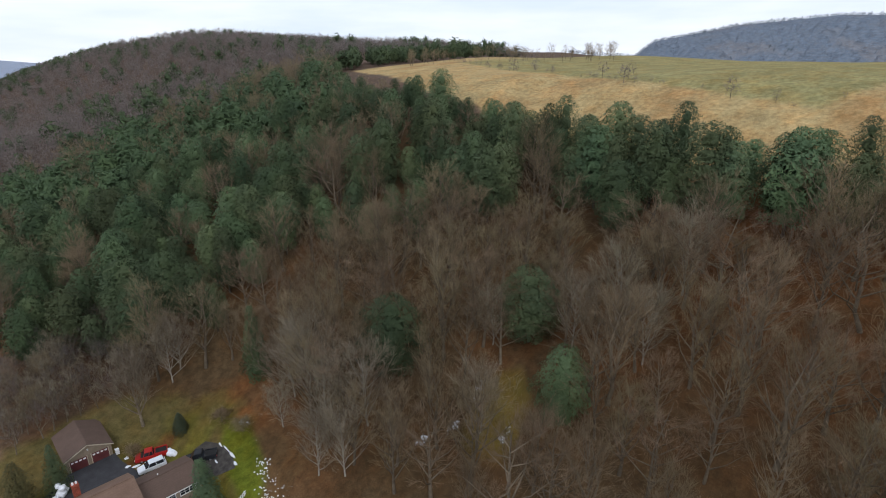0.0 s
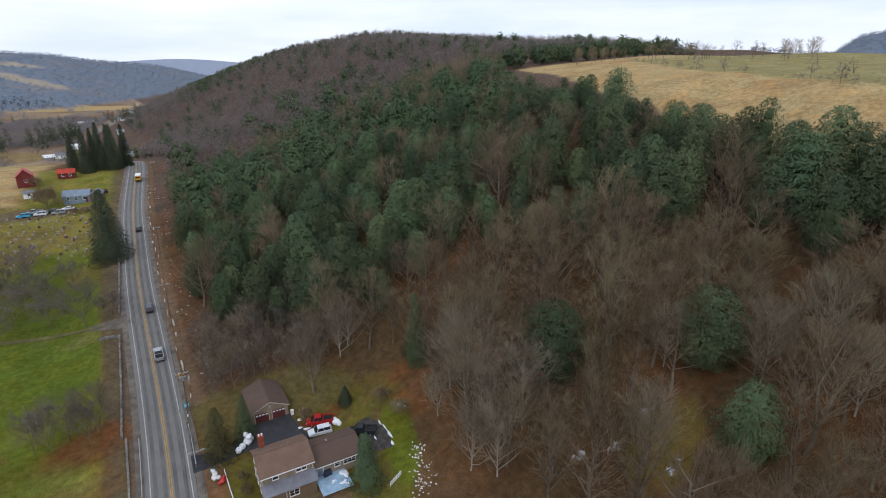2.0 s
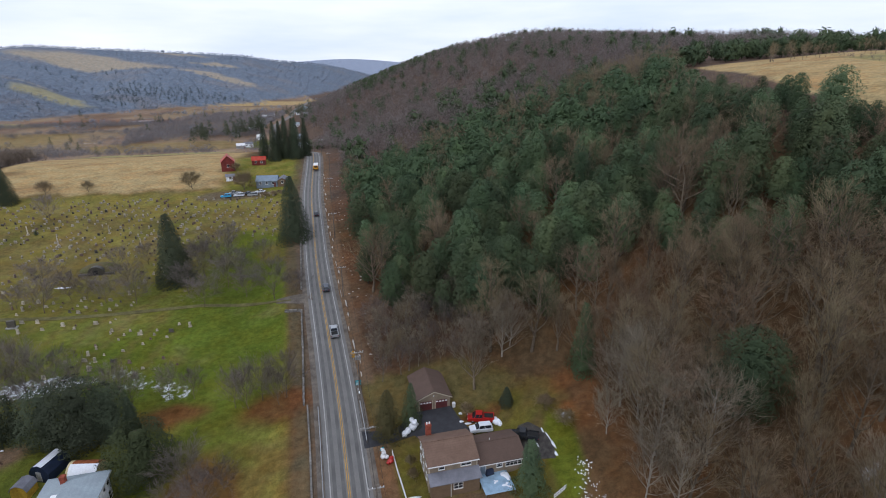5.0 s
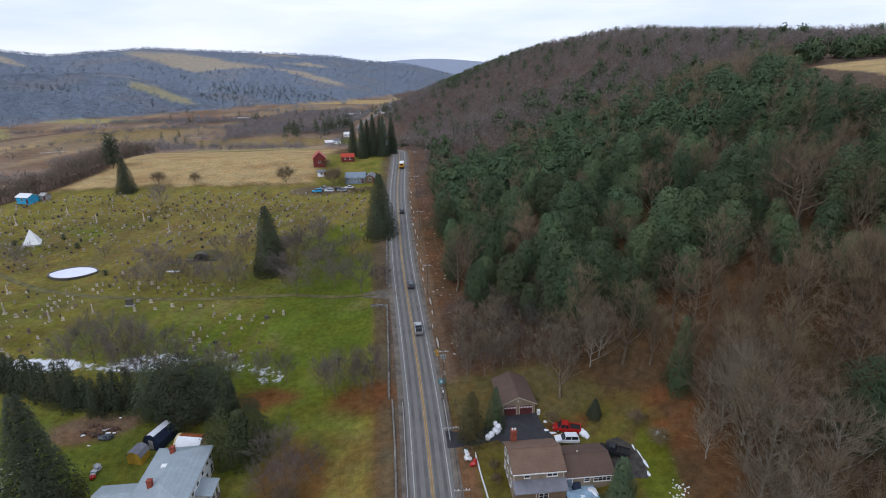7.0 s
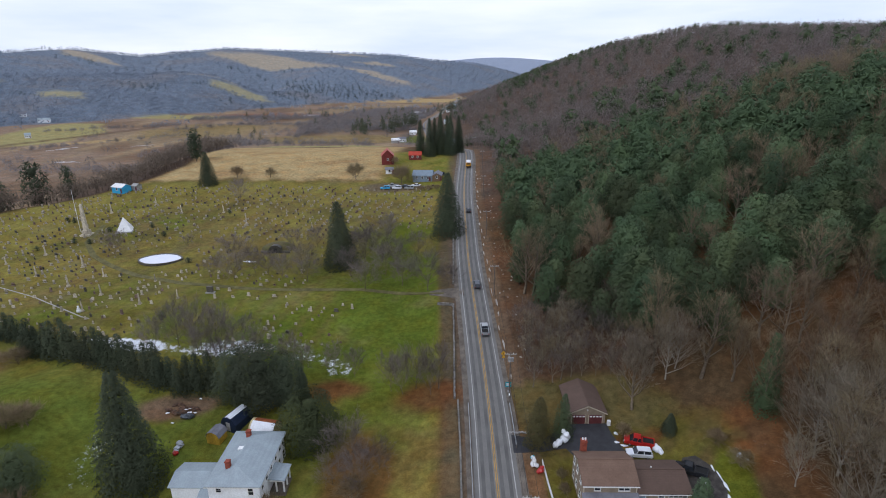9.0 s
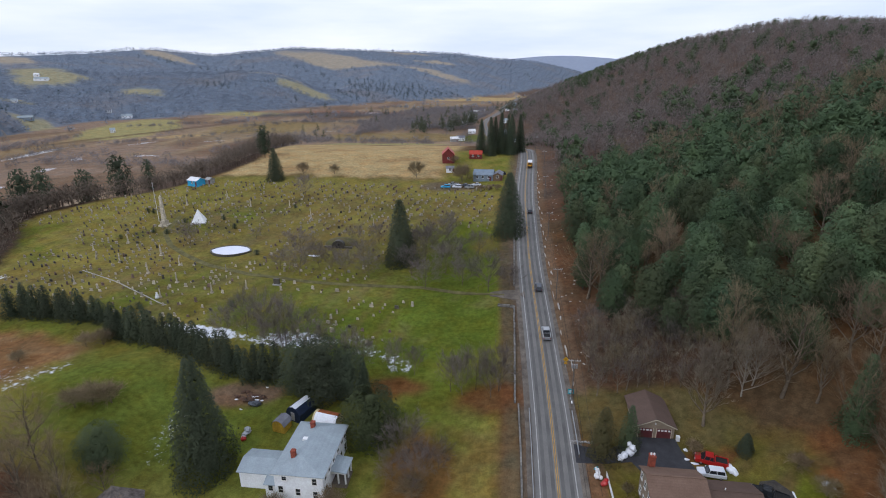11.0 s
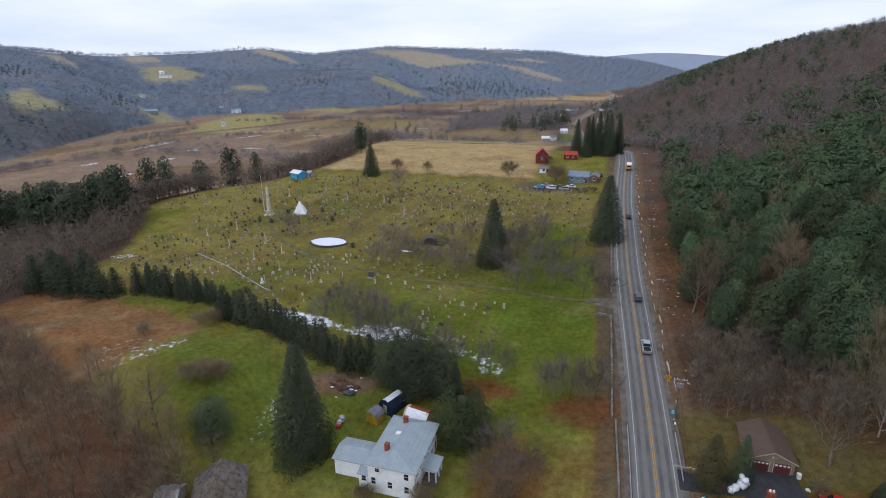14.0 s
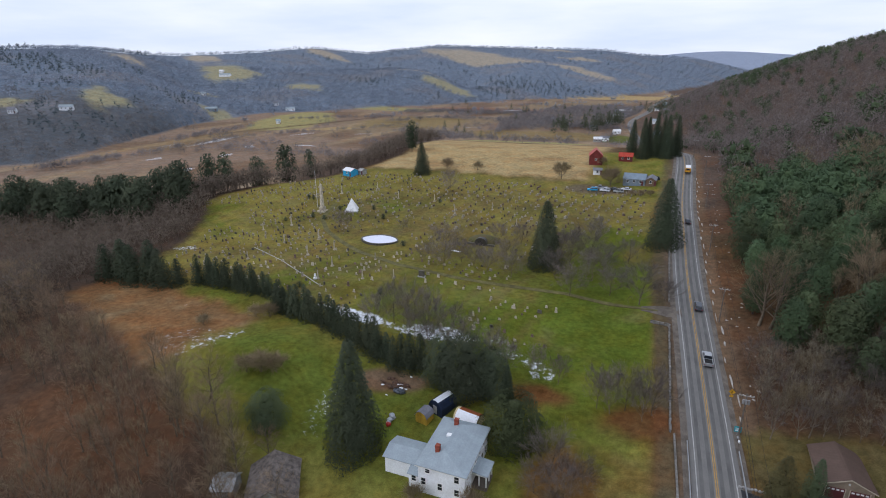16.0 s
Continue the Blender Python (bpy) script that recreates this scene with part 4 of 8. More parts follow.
# a row of pines under the rim of the plateau, then the pines and the bare trees of the slope
pine_spots = []
for y in np.arange(-16, 232, 5.6):
    for back in (4.0, 11.0):
        x = 118 + 0.38 * max(0, y - 90) - back + rng.uniform(-2.5, 2.5)
        yy = y + rng.uniform(-2, 2)
        room = float(rim_room(x, yy))
        if rng.random() < 0.9 and room > 7:
            s = min(rng.uniform(0.75, 1.1), (room + (rng.uniform(4.0, 7.5) if rng.random() < 0.35 else rng.uniform(-1.5, 3.5))) / 19)
            put(x, yy, s, True, True)
            pine_spots.append((x, yy))
for x, y, share, room in sifted(jitter(-4, 156, -24, 262, 7.0), wooded_east, pine_share, rim_room):
    r = math.hypot(x + 10, y - 8)
    if r < 60 or (x - road_x(y) < 27 and y < 134) or rng.random() > share * 1.95 or (r < 165 and share < 0.2) or field_edge(x, y) > -13:
        continue
    s = min(rng.uniform(0.6, 1.0), (room + rng.uniform(-5, -1)) / 20)
    if s > 0.3:
        put(x, y, s, True, r < 195)
        pine_spots.append((x, y))
spots = np.array(pine_spots)
for x, y, room in sifted(jitter(-4, 156, -24, 262, 6.7), wooded_east, rim_room):
    r = math.hypot(x + 10, y - 8)
    gap = np.min(np.hypot(spots[:, 0] - x, spots[:, 1] - y))
    if r < 60 or crowded(x, y) or gap < 3.9 or (gap < 5.5 and rng.random() < 0.35) or (inside(x, y, 58, 47, 10, 6.5, 20) > 0.4 and rng.random() < 0.8):
        continue
    s = min(rng.uniform(0.62, 1.05) * (0.5 if x - road_x(y) < 34 and y < 138 else 1), (room + rng.uniform(-4, 0)) / 18)
    if s > 0.3:
        put(x, y, s, False, r < 170)
for x, y, share, room in sifted(jitter(-10, 420, 20, 420, 6.4), lambda x, y: ((y > 262) | (x > 150)) & wooded_east(x, y) & ~((x > 150) & (y < 246)) & (height(x, y) > -5) & in_sight(x, y), pine_share, rim_room):
    s = min(rng.uniform(0.6, 1.0), (room + rng.uniform(-3, 1)) / 14)
    if s > 0.25:
        far_places.append((x, y, s, rng.uniform(0, 6.28), rng.integers(0, 3) if rng.random() < share else rng.integers(3, 7)))
for x, y, share in sifted(jitter(-40, 420, 420, 1150, 8.2), lambda x, y: (x - road_x(y) > 12) & (height(x, y) > 0) & (x < 330 + 0.1 * y) & in_sight(x, y), pine_share):
    pine = rng.random() < share
    far_places.append((x, y, rng.uniform(0.45, 0.8) if pine else rng.uniform(0.65, 1.0), rng.uniform(0, 6.28), rng.integers(0, 3) if pine else rng.integers(3, 7)))
for k in range(70):
    b, r = radians(rng.uniform(42, 63)), rng.uniform(285, 345)
    mid_places.append((r * math.sin(b), r * math.cos(b), rng.uniform(0.26, 0.52), rng.uniform(0, 6.28), rng.integers(3, 7)))
for k in range(90):
    x = rng.uniform(120, 300)
    far_places.append((x, 252 + rng.uniform(0, 30) - 0.1 * (x - 180), rng.uniform(0.5, 0.85), rng.uniform(0, 6.28), rng.integers(0, 3)))
for k in range(46):
    y = rng.uniform(18, 200)
    far_places.append((float(hedge_x(y)) + rng.normal(0, 1.2), y, rng.uniform(0.1, 0.26) if k % 9 else 0.45, rng.uniform(0, 6.28), rng.integers(3, 7)))
thicket = []
for x, y in jitter(-2, 27, 112, 140, 2.6):
    if x - road_x(y) > 9.5 and (rng.random() < 0.85):
        thicket.append((x, y, rng.uniform(0.3, 0.56), rng.uniform(0, 6.28), rng.integers(3, 7)))
for k, (x, y, s, turn, w) in enumerate(near_pines):
    plant("pine_tree", PINES[k % 5], x, y, s, turn, "dark green white pine rising from the wooded hillside", "pines on the hillside", rng.uniform(0.82, 1.1))
for k, (x, y, s, turn, w) in enumerate(near_bares):
    plant("bare_tree", BARES[k % 5], x, y, s, turn, "leafless grey-brown hardwood on the leaf-strewn hillside", "bare trees on the hillside", rng.uniform(0.9, 1.25))
mid_protos = [[(m[0], 4), (m[1], 0)] for m in [pine_made(101 + s, 16 + s, 6.2, 1) for s in range(3)]] + \
             [[(m[0], 1), (m[1], 2 + s % 2)] for s, m in enumerate([wood_made(111 + s, 1, 16, 7.0, (1.4, 1.1, 1.6, 1.2)[s], 0.16) for s in range(4)])]
far_protos = [[(m[0], 4), (m[1], 0)] for m in [pine_made(121 + s, 13 + s, 5.2, 2) for s in range(3)]] + \
             [[(m[0], 2 + s % 2), (m[1], 2 + s % 2)] for s, m in enumerate([thin_tree(131 + s, 13, 9.5) for s in range(4)])]
WOOD_MATS = [M_PINE, M_BARK, M_TWIG, M_TWIG_RED, M_PINE_BARK]
DARK_MATS = [M_PINE, M_BARK, M_TWIG_DARK, M_TWIG_DARK, M_PINE_BARK]
GREY_MATS = [M_PINE, M_BARK, M_TWIG_GREY, M_TWIG_GREY, M_PINE_BARK]
stuff("hillside_woods", mid_protos, mid_places, WOOD_MATS, "mixed pine and leafless woods higher on the hill", "woods")
stuff("thicket", mid_protos, thicket, [M_PINE, M_BARK, M_TWIG_PALE, M_TWIG_GREY, M_PINE_BARK], "grey tangled thicket of saplings behind the garage", "woods")
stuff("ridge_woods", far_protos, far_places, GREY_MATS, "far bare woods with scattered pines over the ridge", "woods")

# woods on the western side: brushy grove, valley-edge belt, scrub below the lawn
west_far, west_near = [], []
for x, y in jitter(-230, -78, 20, 120, 4.3):
    if y + 0.35 * (x + 90) < 72 and math.hypot(x + 25, y - 13) > 62 and not (inside(x, y, -140, 64, 20, 9, -12) > 0.4 and rng.random() < 0.8):
        west_near.append((x, y, rng.uniform(0.35, 0.7), rng.uniform(0, 6.28), rng.integers(3, 7)))
for x, y in jitter(-345, -150, 60, 250, 4.9):
    if (x < -west_rim(y) - 3 and y + 0.25 * (x + 200) < 232 and y > 112) or (x < -150 - 0.8 * (y - 60) and y < 116 and x < -178):
        west_far.append((x, y, rng.uniform(0.6, 0.95), rng.uniform(0, 6.28), rng.integers(3, 7)))
for x, y in jitter(-300, -165, 215, 440, 5.2):
    if 2 < -x - west_rim(y) < 34 + 14 * wave(x, y, 30, 5):
        west_far.append((x, y, rng.uniform(0.6, 1.0), rng.uniform(0, 6.28), rng.integers(3, 7)))


def valley_tree(x, y):
    """Belts and clumps of trees on the valley floor beyond the knoll, with open fields left between them."""
    n = wave(x, y, 55, 31)
    knoll = belt(y - 0.10 * (x + 150), 428, 452, 4) * step(-x, 75, 85)
    clump = inside(x, y, -185, 790, 55, 120, 8) + inside(x, y, -95, 800, 60, 80, 0) + inside(x, y, -330, 905, 150, 26, 8) + inside(x, y, -260, 600, 60, 16, -14) + inside(x, y, -110, 1000, 90, 130, 10)
    open_field = inside(x, y, -150, 640, 85, 55, 0) + inside(x, y, -360, 740, 75, 85, 0) + inside(x, y, -150, 500, 90, 26, 5)
    return np.clip(knoll + clump + 0.35 * step(n, 0.4, 0.7), 0, 1) * np.clip(1 - 1.3 * open_field, 0, 1)


valley_floor = []
for x, y, share, rx in sifted(jitter(-440, -20, 420, 1160, 7.2), lambda x, y: y > 0, valley_tree, lambda x, y: road_x(y)):
    if rng.random() < share and x - rx < -14:
        valley_floor.append((x, y, rng.uniform(0.55, 1.0), rng.uniform(0, 6.28), 3 if rng.random() < 0.015 else rng.integers(0, 3)))
for k in range(46):
    cx, cy = ((-128, 690), (-95, 720), (-68, 760), (-20, 900))[k % 4]
    valley_floor.append((cx + rng.normal(0, 9), cy + rng.normal(0, 22), rng.uniform(0.9, 1.35), rng.uniform(0, 6.28), 3))
for (x0, y0), (x1, y1), n, wid in (((-477, 290), (-469, 404), 70, 9), ((-469, 404), (-460, 520), 40, 5), ((-460, 520), (-330, 690), 60, 6), ((-345, 799), (-241, 798), 60, 9), ((-215, 653), (-161, 822), 90, 14),
                                  ((-129, 749), (-60, 726), 60, 12), ((-390, 715), (-300, 870), 50, 8), ((-520, 444), (-539, 590), 60, 12), ((-560, 720), (-420, 800), 60, 8), ((-300, 880), (-120, 1010), 110, 18), ((-440, 900), (-330, 940), 50, 9)):
    for k in range(n):
        s = rng.random()
        valley_floor.append((x0 + (x1 - x0) * s + rng.normal(0, wid * 0.5), y0 + (y1 - y0) * s + rng.normal(0, wid * 0.5), rng.uniform(0.35, 0.9), rng.uniform(0, 6.28), rng.integers(0, 3)))
stuff("scrub_woods", mid_protos, west_near, WOOD_MATS, "brushy leafless saplings over brown litter", "woods")
stuff("valley_edge_woods", far_protos, west_far, DARK_MATS, "grey leafless tree belt with pines along the valley edge", "woods")

floor_protos = [[(canopy(161 + s, 9.5, 9.5, 95, 1.5, 0.0, 0.9, 0.2), 0)] for s in range(3)] + [[(canopy(171, 17, 8.5, 120, 1.7, 0.6, 0.5, 0.25), 1)]]
M_FLOOR_TWIG = foliage("valley_twigs", (0.165, 0.152, 0.152), (0.240, 0.222, 0.216), hue=0.01)
stuff("valley_floor_woods", floor_protos, valley_floor, [M_FLOOR_TWIG, M_SPRUCE], "grey leafless clumps and dark pines on the valley floor", "woods")

# woods of the valley and the hills across it
def valley_side(x, y):
    r, b = np.hypot(x, y), np.degrees(np.arctan2(x, y))
    r0, c = np.interp(b, RIDGE_B, BASE_R), cover(x, y)
    on_hill = (r > r0 - 6) & (c[:, 0] < 0.19) & (r < 1500)
    on_floor = (r < r0) & (r > 520) & (wave(x, y, 38, 33) > 0.62) & (c[:, 0] < 0.3) & (c[:, 1] < 0.18)
    return (b > -66) & (b < 8) & (on_hill | on_floor) & ((x < road_x(y) - 14) | (r > 1350))


def upper_side(x, y):
    r, b = np.hypot(x, y), np.degrees(np.arctan2(x, y))
    return (r > 1450) & (r < np.interp(b, RIDGE_B, TOP_R) + 60) & (b > -66) & (b < 8) & (r > np.interp(b, RIDGE_B, BASE_R)) & (cover(x, y)[:, 0] < 0.19)


GROVES = ((-1000, 617, 70, 40), (-880, 586, 90, 40), (-678, 514, 40, 30), (-721, 690, 30, 22), (-722, 643, 40, 20), (-589, 388, 45, 22), (-610, 449, 30, 18), (-977, 1422, 70, 40), (-391, 1322, 60, 40), (-470, 1487, 80, 40),
          (-330, 1428, 110, 55), (-234, 1470, 90, 40), (-663, 1159, 50, 25), (-615, 1604, 70, 30), (-1068, 1514, 80, 40), (-666, 426, 35, 22))


def right_hill(x, y):
    r, b = np.hypot(x, y), np.degrees(np.arctan2(x, y))
    return (b > 58) & (b < 88) & (r > 880) & (r < 1760)


hill_places = []
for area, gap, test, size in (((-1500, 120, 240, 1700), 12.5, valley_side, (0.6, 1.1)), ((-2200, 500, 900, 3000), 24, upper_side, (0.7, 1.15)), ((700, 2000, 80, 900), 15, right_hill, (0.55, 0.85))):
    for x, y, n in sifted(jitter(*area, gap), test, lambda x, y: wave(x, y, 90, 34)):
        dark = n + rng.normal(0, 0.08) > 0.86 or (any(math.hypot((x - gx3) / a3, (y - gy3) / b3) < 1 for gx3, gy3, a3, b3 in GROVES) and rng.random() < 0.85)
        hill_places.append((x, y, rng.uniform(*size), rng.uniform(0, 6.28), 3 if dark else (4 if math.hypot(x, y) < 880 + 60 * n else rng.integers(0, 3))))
# both colours hold a blue-grey tint standing in for air haze
M_HAZED_TWIG = foliage("hazed_bare_woods", (0.140, 0.176, 0.220), (0.400, 0.446, 0.520), hue=0.01, stand=0.011, spread=0.15)
M_HAZED_PINE = foliage("hazed_pines", (0.074, 0.102, 0.116), (0.128, 0.158, 0.160), hue=0.01)
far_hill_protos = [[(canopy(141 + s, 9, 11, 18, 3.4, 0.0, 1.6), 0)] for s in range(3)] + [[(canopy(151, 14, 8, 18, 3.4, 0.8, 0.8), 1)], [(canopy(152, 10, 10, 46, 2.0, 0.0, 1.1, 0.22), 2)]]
stuff("valley_hill_woods", far_hill_protos, hill_places, [M_HAZED_TWIG, M_HAZED_PINE, M_FLOOR_TWIG], "grey leafless woods with dark pines across the valley hills, haze tinted into their colours", "woods")
# ---- building helpers ----


def thing(name, x, y, z, label, category, group="", turn=0.0):
    """An Empty at the base of a thing; its parts are given in metres from there."""
    root = new(name)
    root.empty_display_size = 0.5
    root.location, root.rotation_euler = (x, y, z), (0, 0, radians(turn))
    return tagged(root, label, category, group)


def part(name, bm, mat, parent, label=""):
    ob = link(name, bm, mat, parent)
    return tagged(ob, label) if label else ob


def box(bm, x0, x1, y0, y1, z0, z1, bevel=0.0):
    m = Matrix.Translation(((x0 + x1) / 2, (y0 + y1) / 2, (z0 + z1) / 2)) @ Matrix.Diagonal((abs(x1 - x0), abs(y1 - y0), abs(z1 - z0), 1))
    geo = bmesh.ops.create_cube(bm, size=1, matrix=m)
    if bevel:
        edges = list({e for v in geo["verts"] for e in v.link_edges})
        bmesh.ops.bevel(bm, geom=edges, offset=bevel, segments=2, affect="EDGES", clamp_overlap=True)
    return bm


def boxed(*a, bevel=0.0):
    return box(bmesh.new(), *a, bevel=bevel)


def prism(points, y0, y1, axis="y"):
    """A flat outline of (a, z) drawn out along y (or x)."""
    bm = bmesh.new()
    at = (lambda a, z, s: (a, s, z)) if axis == "y" else (lambda a, z, s: (s, a, z))
    front = [bm.verts.new(at(a, z, y0)) for a, z in points]
    back = [bm.verts.new(at(a, z, y1)) for a, z in points]
    bm.faces.new(front), bm.faces.new(back[::-1])
    for i in range(len(points)):
        j = (i + 1) % len(points)
        bm.faces.new((front[i], front[j], back[j], back[i]))
    return bm


def sheet(a, b, c, d, thick=0.12):
    """A slab with four given upper corners."""
    bm = bmesh.new()
    up = [bm.verts.new(p) for p in (a, b, c, d)]
    low = [bm.verts.new((p[0], p[1], p[2] - thick)) for p in (a, b, c, d)]
    bm.faces.new(up), bm.faces.new(low[::-1])
    for i in range(4):
        j = (i + 1) % 4
        bm.faces.new((up[i], up[j], low[j], low[i]))
    return bm


def rod(bm, a, b, r0, r1, sides=8):
    out = ([], [])
    tube(out, np.array(a, float), np.array(b, float), r0, r1, sides)
    vs = [bm.verts.new(v) for v in out[0]]
    for t in out[1]:
        bm.faces.new([vs[i] for i in t])
    bm.faces.new(vs[:sides][::-1]), bm.faces.new(vs[sides:])
    return bm


def window(parent, x, y, z, w, h, face, frame_mat, panes=1):
    """A window with frame, sill and glass, set on a wall that faces s, n, e or w."""
    def flat(x0, x1, d0, d1, z0, z1):
        if face in "sn":
            s = -1 if face == "s" else 1
            return (x + x0, x + x1, y + s * d0, y + s * d1, z + z0, z + z1)
        s = 1 if face == "e" else -1
        return (x + s * d0, x + s * d1, y + x0, y + x1, z + z0, z + z1)
    t = 0.09
    bm, rings = bmesh.new(), []
    for depth in (0.0, 0.06):
        for x0, x1, z0, z1 in ((-w / 2 - t, w / 2 + t, -t, h + t), (-w / 2, w / 2, 0, h)):
            corners = []
            for a, c in ((x0, z0), (x1, z0), (x1, z1), (x0, z1)):
                q = flat(a, a, depth, depth, c, c)
                corners.append(bm.verts.new((q[0], q[2], q[4])))
            rings.append(corners)
    back_out, back_in, front_out, front_in = rings
    for ra, rb in ((front_out, front_in), (back_in, back_out), (back_out, front_out), (front_in, back_in)):
        for k in range(4):
            bm.faces.new((ra[k], ra[(k + 1) % 4], rb[(k + 1) % 4], rb[k]))
    ob = part("window", bm, frame_mat, parent, "white-framed window with dark glass")
    part("meeting_rail", boxed(*flat(-w / 2, w / 2, 0.026, 0.05, h * 0.48, h * 0.52)), frame_mat, ob)
    for k in range(1, panes):
        xm = -w / 2 + w * k / panes
        part("mullion", boxed(*flat(xm - 0.04, xm + 0.04, 0.026, 0.055, 0, h)), frame_mat, ob)
    part("pane", boxed(*flat(-w / 2, w / 2, -0.02, 0.025, 0, h)), M_GLASS, ob)
    part("sill", boxed(*flat(-w / 2 - 0.12, w / 2 + 0.12, 0, 0.12, -0.15, -t)), frame_mat, ob)
    return ob


def lapped(name, colour, pitch, rough=0.7, axis=2, tint=None):
    """Boards or shingle courses: a saw-tooth relief along one axis over a weathered colour."""
    m = material(name, colour, rough, vary=0.22, size=1.6, grain=0.1, grain_size=0.25, bump=0, tint=tint)
    n, l = m.node_tree.nodes, m.node_tree.links
    g, sep, mod, bp = n.new("ShaderNodeNewGeometry"), n.new("ShaderNodeSeparateXYZ"), n.new("ShaderNodeMath"), n.new("ShaderNodeBump")
    mod.operation = "PINGPONG"
    mod.inputs[1].default_value = pitch
    l.new(g.outputs["Position"], sep.inputs["Vector"])
    l.new(sep.outputs[axis], mod.inputs[0])
    l.new(mod.outputs["Value"], bp.inputs["Height"])
    bp.inputs["Strength"].default_value, bp.inputs["Distance"].default_value = 0.6, 0.12
    l.new(bp.outputs["Normal"], n["Principled BSDF"].inputs["Normal"])
    return m


def glass_material():
    m = material("window_glass", (0.02, 0.024, 0.03), 0.08, vary=0.1, size=2, grain=0.05, bump=0, spec=0.6)
    return m


M_GLASS = glass_material()
M_TAN_SIDING = lapped("tan_siding", (0.27, 0.215, 0.155), 0.16)
M_BROWN_SIDING = lapped("brown_siding", (0.17, 0.115, 0.07), 0.16)
M_WHITE_SIDING = lapped("white_siding", (0.82, 0.84, 0.87), 0.14, tint=(0.6, 0.6, 0.6))
M_BROWN_ROOF = lapped("brown_shingles", (0.165, 0.105, 0.075), 0.2, 0.9, 1, (0.11, 0.065, 0.045))
M_BROWN_ROOF2 = lapped("dark_brown_shingles", (0.115, 0.075, 0.058), 0.2, 0.9, 1, (0.08, 0.055, 0.042))
M_GREY_ROOF = lapped("grey_metal_roof", (0.30, 0.35, 0.375), 0.4, 0.55, 0, (0.22, 0.25, 0.27))
M_PORCH_ROOF = lapped("slate_grey_roof", (0.19, 0.19, 0.215), 0.3, 0.7, 0)
M_TRIM = material("white_trim", (0.75, 0.75, 0.73), 0.6, vary=0.1, grain=0.06, bump=0)
M_TAN_TRIM = material("tan_trim", (0.5, 0.43, 0.33), 0.6, vary=0.1, grain=0.06, bump=0)
M_DOOR_RED = material("maroon_paint", (0.12, 0.035, 0.035), 0.5, vary=0.2, grain=0.08, bump=0.05)
M_BRICK = material("red_brick", (0.30, 0.075, 0.045), 0.9, vary=0.4, size=0.4, grain=0.25, grain_size=0.07, bump=0.4)
M_BLUE_DECK = material("pale_blue_boards", (0.33, 0.47, 0.60), 0.7, vary=0.25, size=1.2, grain=0.1, grain_size=0.2, bump=0.1)
M_WHITE_PAINT = material("white_paint", (0.78, 0.78, 0.78), 0.5, vary=0.12, size=1, grain=0.06, bump=0.05)
M_FIELDSTONE = material("field_stone", (0.20, 0.185, 0.165), 0.95, vary=0.4, size=0.6, grain=0.3, grain_size=0.1, bump=0.3, random=0.3)
M_CONCRETE = material("concrete", (0.36, 0.35, 0.33), 0.9, vary=0.3, size=0.9, grain=0.2, grain_size=0.12, bump=0.2)
M_NAVY = material("navy_tarpaulin", (0.012, 0.022, 0.05), 0.5, vary=0.3, size=1, grain=0.12, bump=0.2)
M_YELLOW_PAINT = material("yellow_paint", (0.45, 0.28, 0.03), 0.7, vary=0.35, size=0.8, grain=0.15, bump=0.1)
M_CREAM = material("cream_canvas", (0.58, 0.48, 0.27), 0.8, vary=0.2, size=1, grain=0.1, bump=0.1)
M_RED_ROOF = material("red_metal", (0.42, 0.045, 0.02), 0.5, vary=0.25, size=1.5, grain=0.1, bump=0.05)
M_BARN = lapped("barn_red_boards", (0.17, 0.035, 0.03), 0.3, 0.9, 0)
M_BLUE_SIDING = lapped("grey_blue_siding", (0.20, 0.25, 0.30), 0.16)
M_SKY_BLUE = material("bright_blue_paint", (0.05, 0.36, 0.62), 0.5, vary=0.15, size=1.5, grain=0.08, bump=0.03)
M_STEEL = material("galvanised_steel", (0.42, 0.43, 0.44), 0.45, 0.6, vary=0.2, size=0.6, grain=0.1, bump=0.05)
M_POLE_WOOD = material("weathered_pole_wood", (0.17, 0.14, 0.115), 0.9, vary=0.3, size=1, grain=0.25, grain_size=0.08, bump=0.3)
M_TEAL = material("teal_paint", (0.03, 0.30, 0.36), 0.5, vary=0.15, grain=0.08, bump=0)
M_AMBER = material("amber_sign_paint", (0.55, 0.30, 0.02), 0.5, vary=0.15, grain=0.08, bump=0)
M_RED_PAINT = material("red_gloss", (0.42, 0.018, 0.015), 0.3, vary=0.15, size=1.5, grain=0.05, bump=0, spec=0.5)
M_RUBBER = material("tyre_rubber", (0.02, 0.02, 0.02), 0.9, vary=0.2, grain=0.1, bump=0.1)
M_DARK_CAR = material("black_car_paint", (0.018, 0.02, 0.024), 0.25, vary=0.15, size=2, grain=0.05, bump=0, spec=0.6)
M_GREY_CAR = material("steel_grey_car_paint", (0.075, 0.085, 0.10), 0.3, 0.3, vary=0.15, size=2, grain=0.05, bump=0, spec=0.6)
M_SILVER_CAR = material("silver_car_paint", (0.42, 0.43, 0.44), 0.3, 0.4, vary=0.12, size=2, grain=0.04, bump=0, spec=0.6)
M_WHITE_CAR = material("white_car_paint", (0.72, 0.74, 0.78), 0.3, vary=0.08, size=2, grain=0.03, bump=0, spec=0.6)
M_BUS_YELLOW = material("school_bus_yellow", (0.60, 0.30, 0.02), 0.4, vary=0.12, size=2, grain=0.05, bump=0)
M_LAMP_RED = material("red_lens", (0.25, 0.01, 0.01), 0.3, vary=0.1, grain=0.03, bump=0)
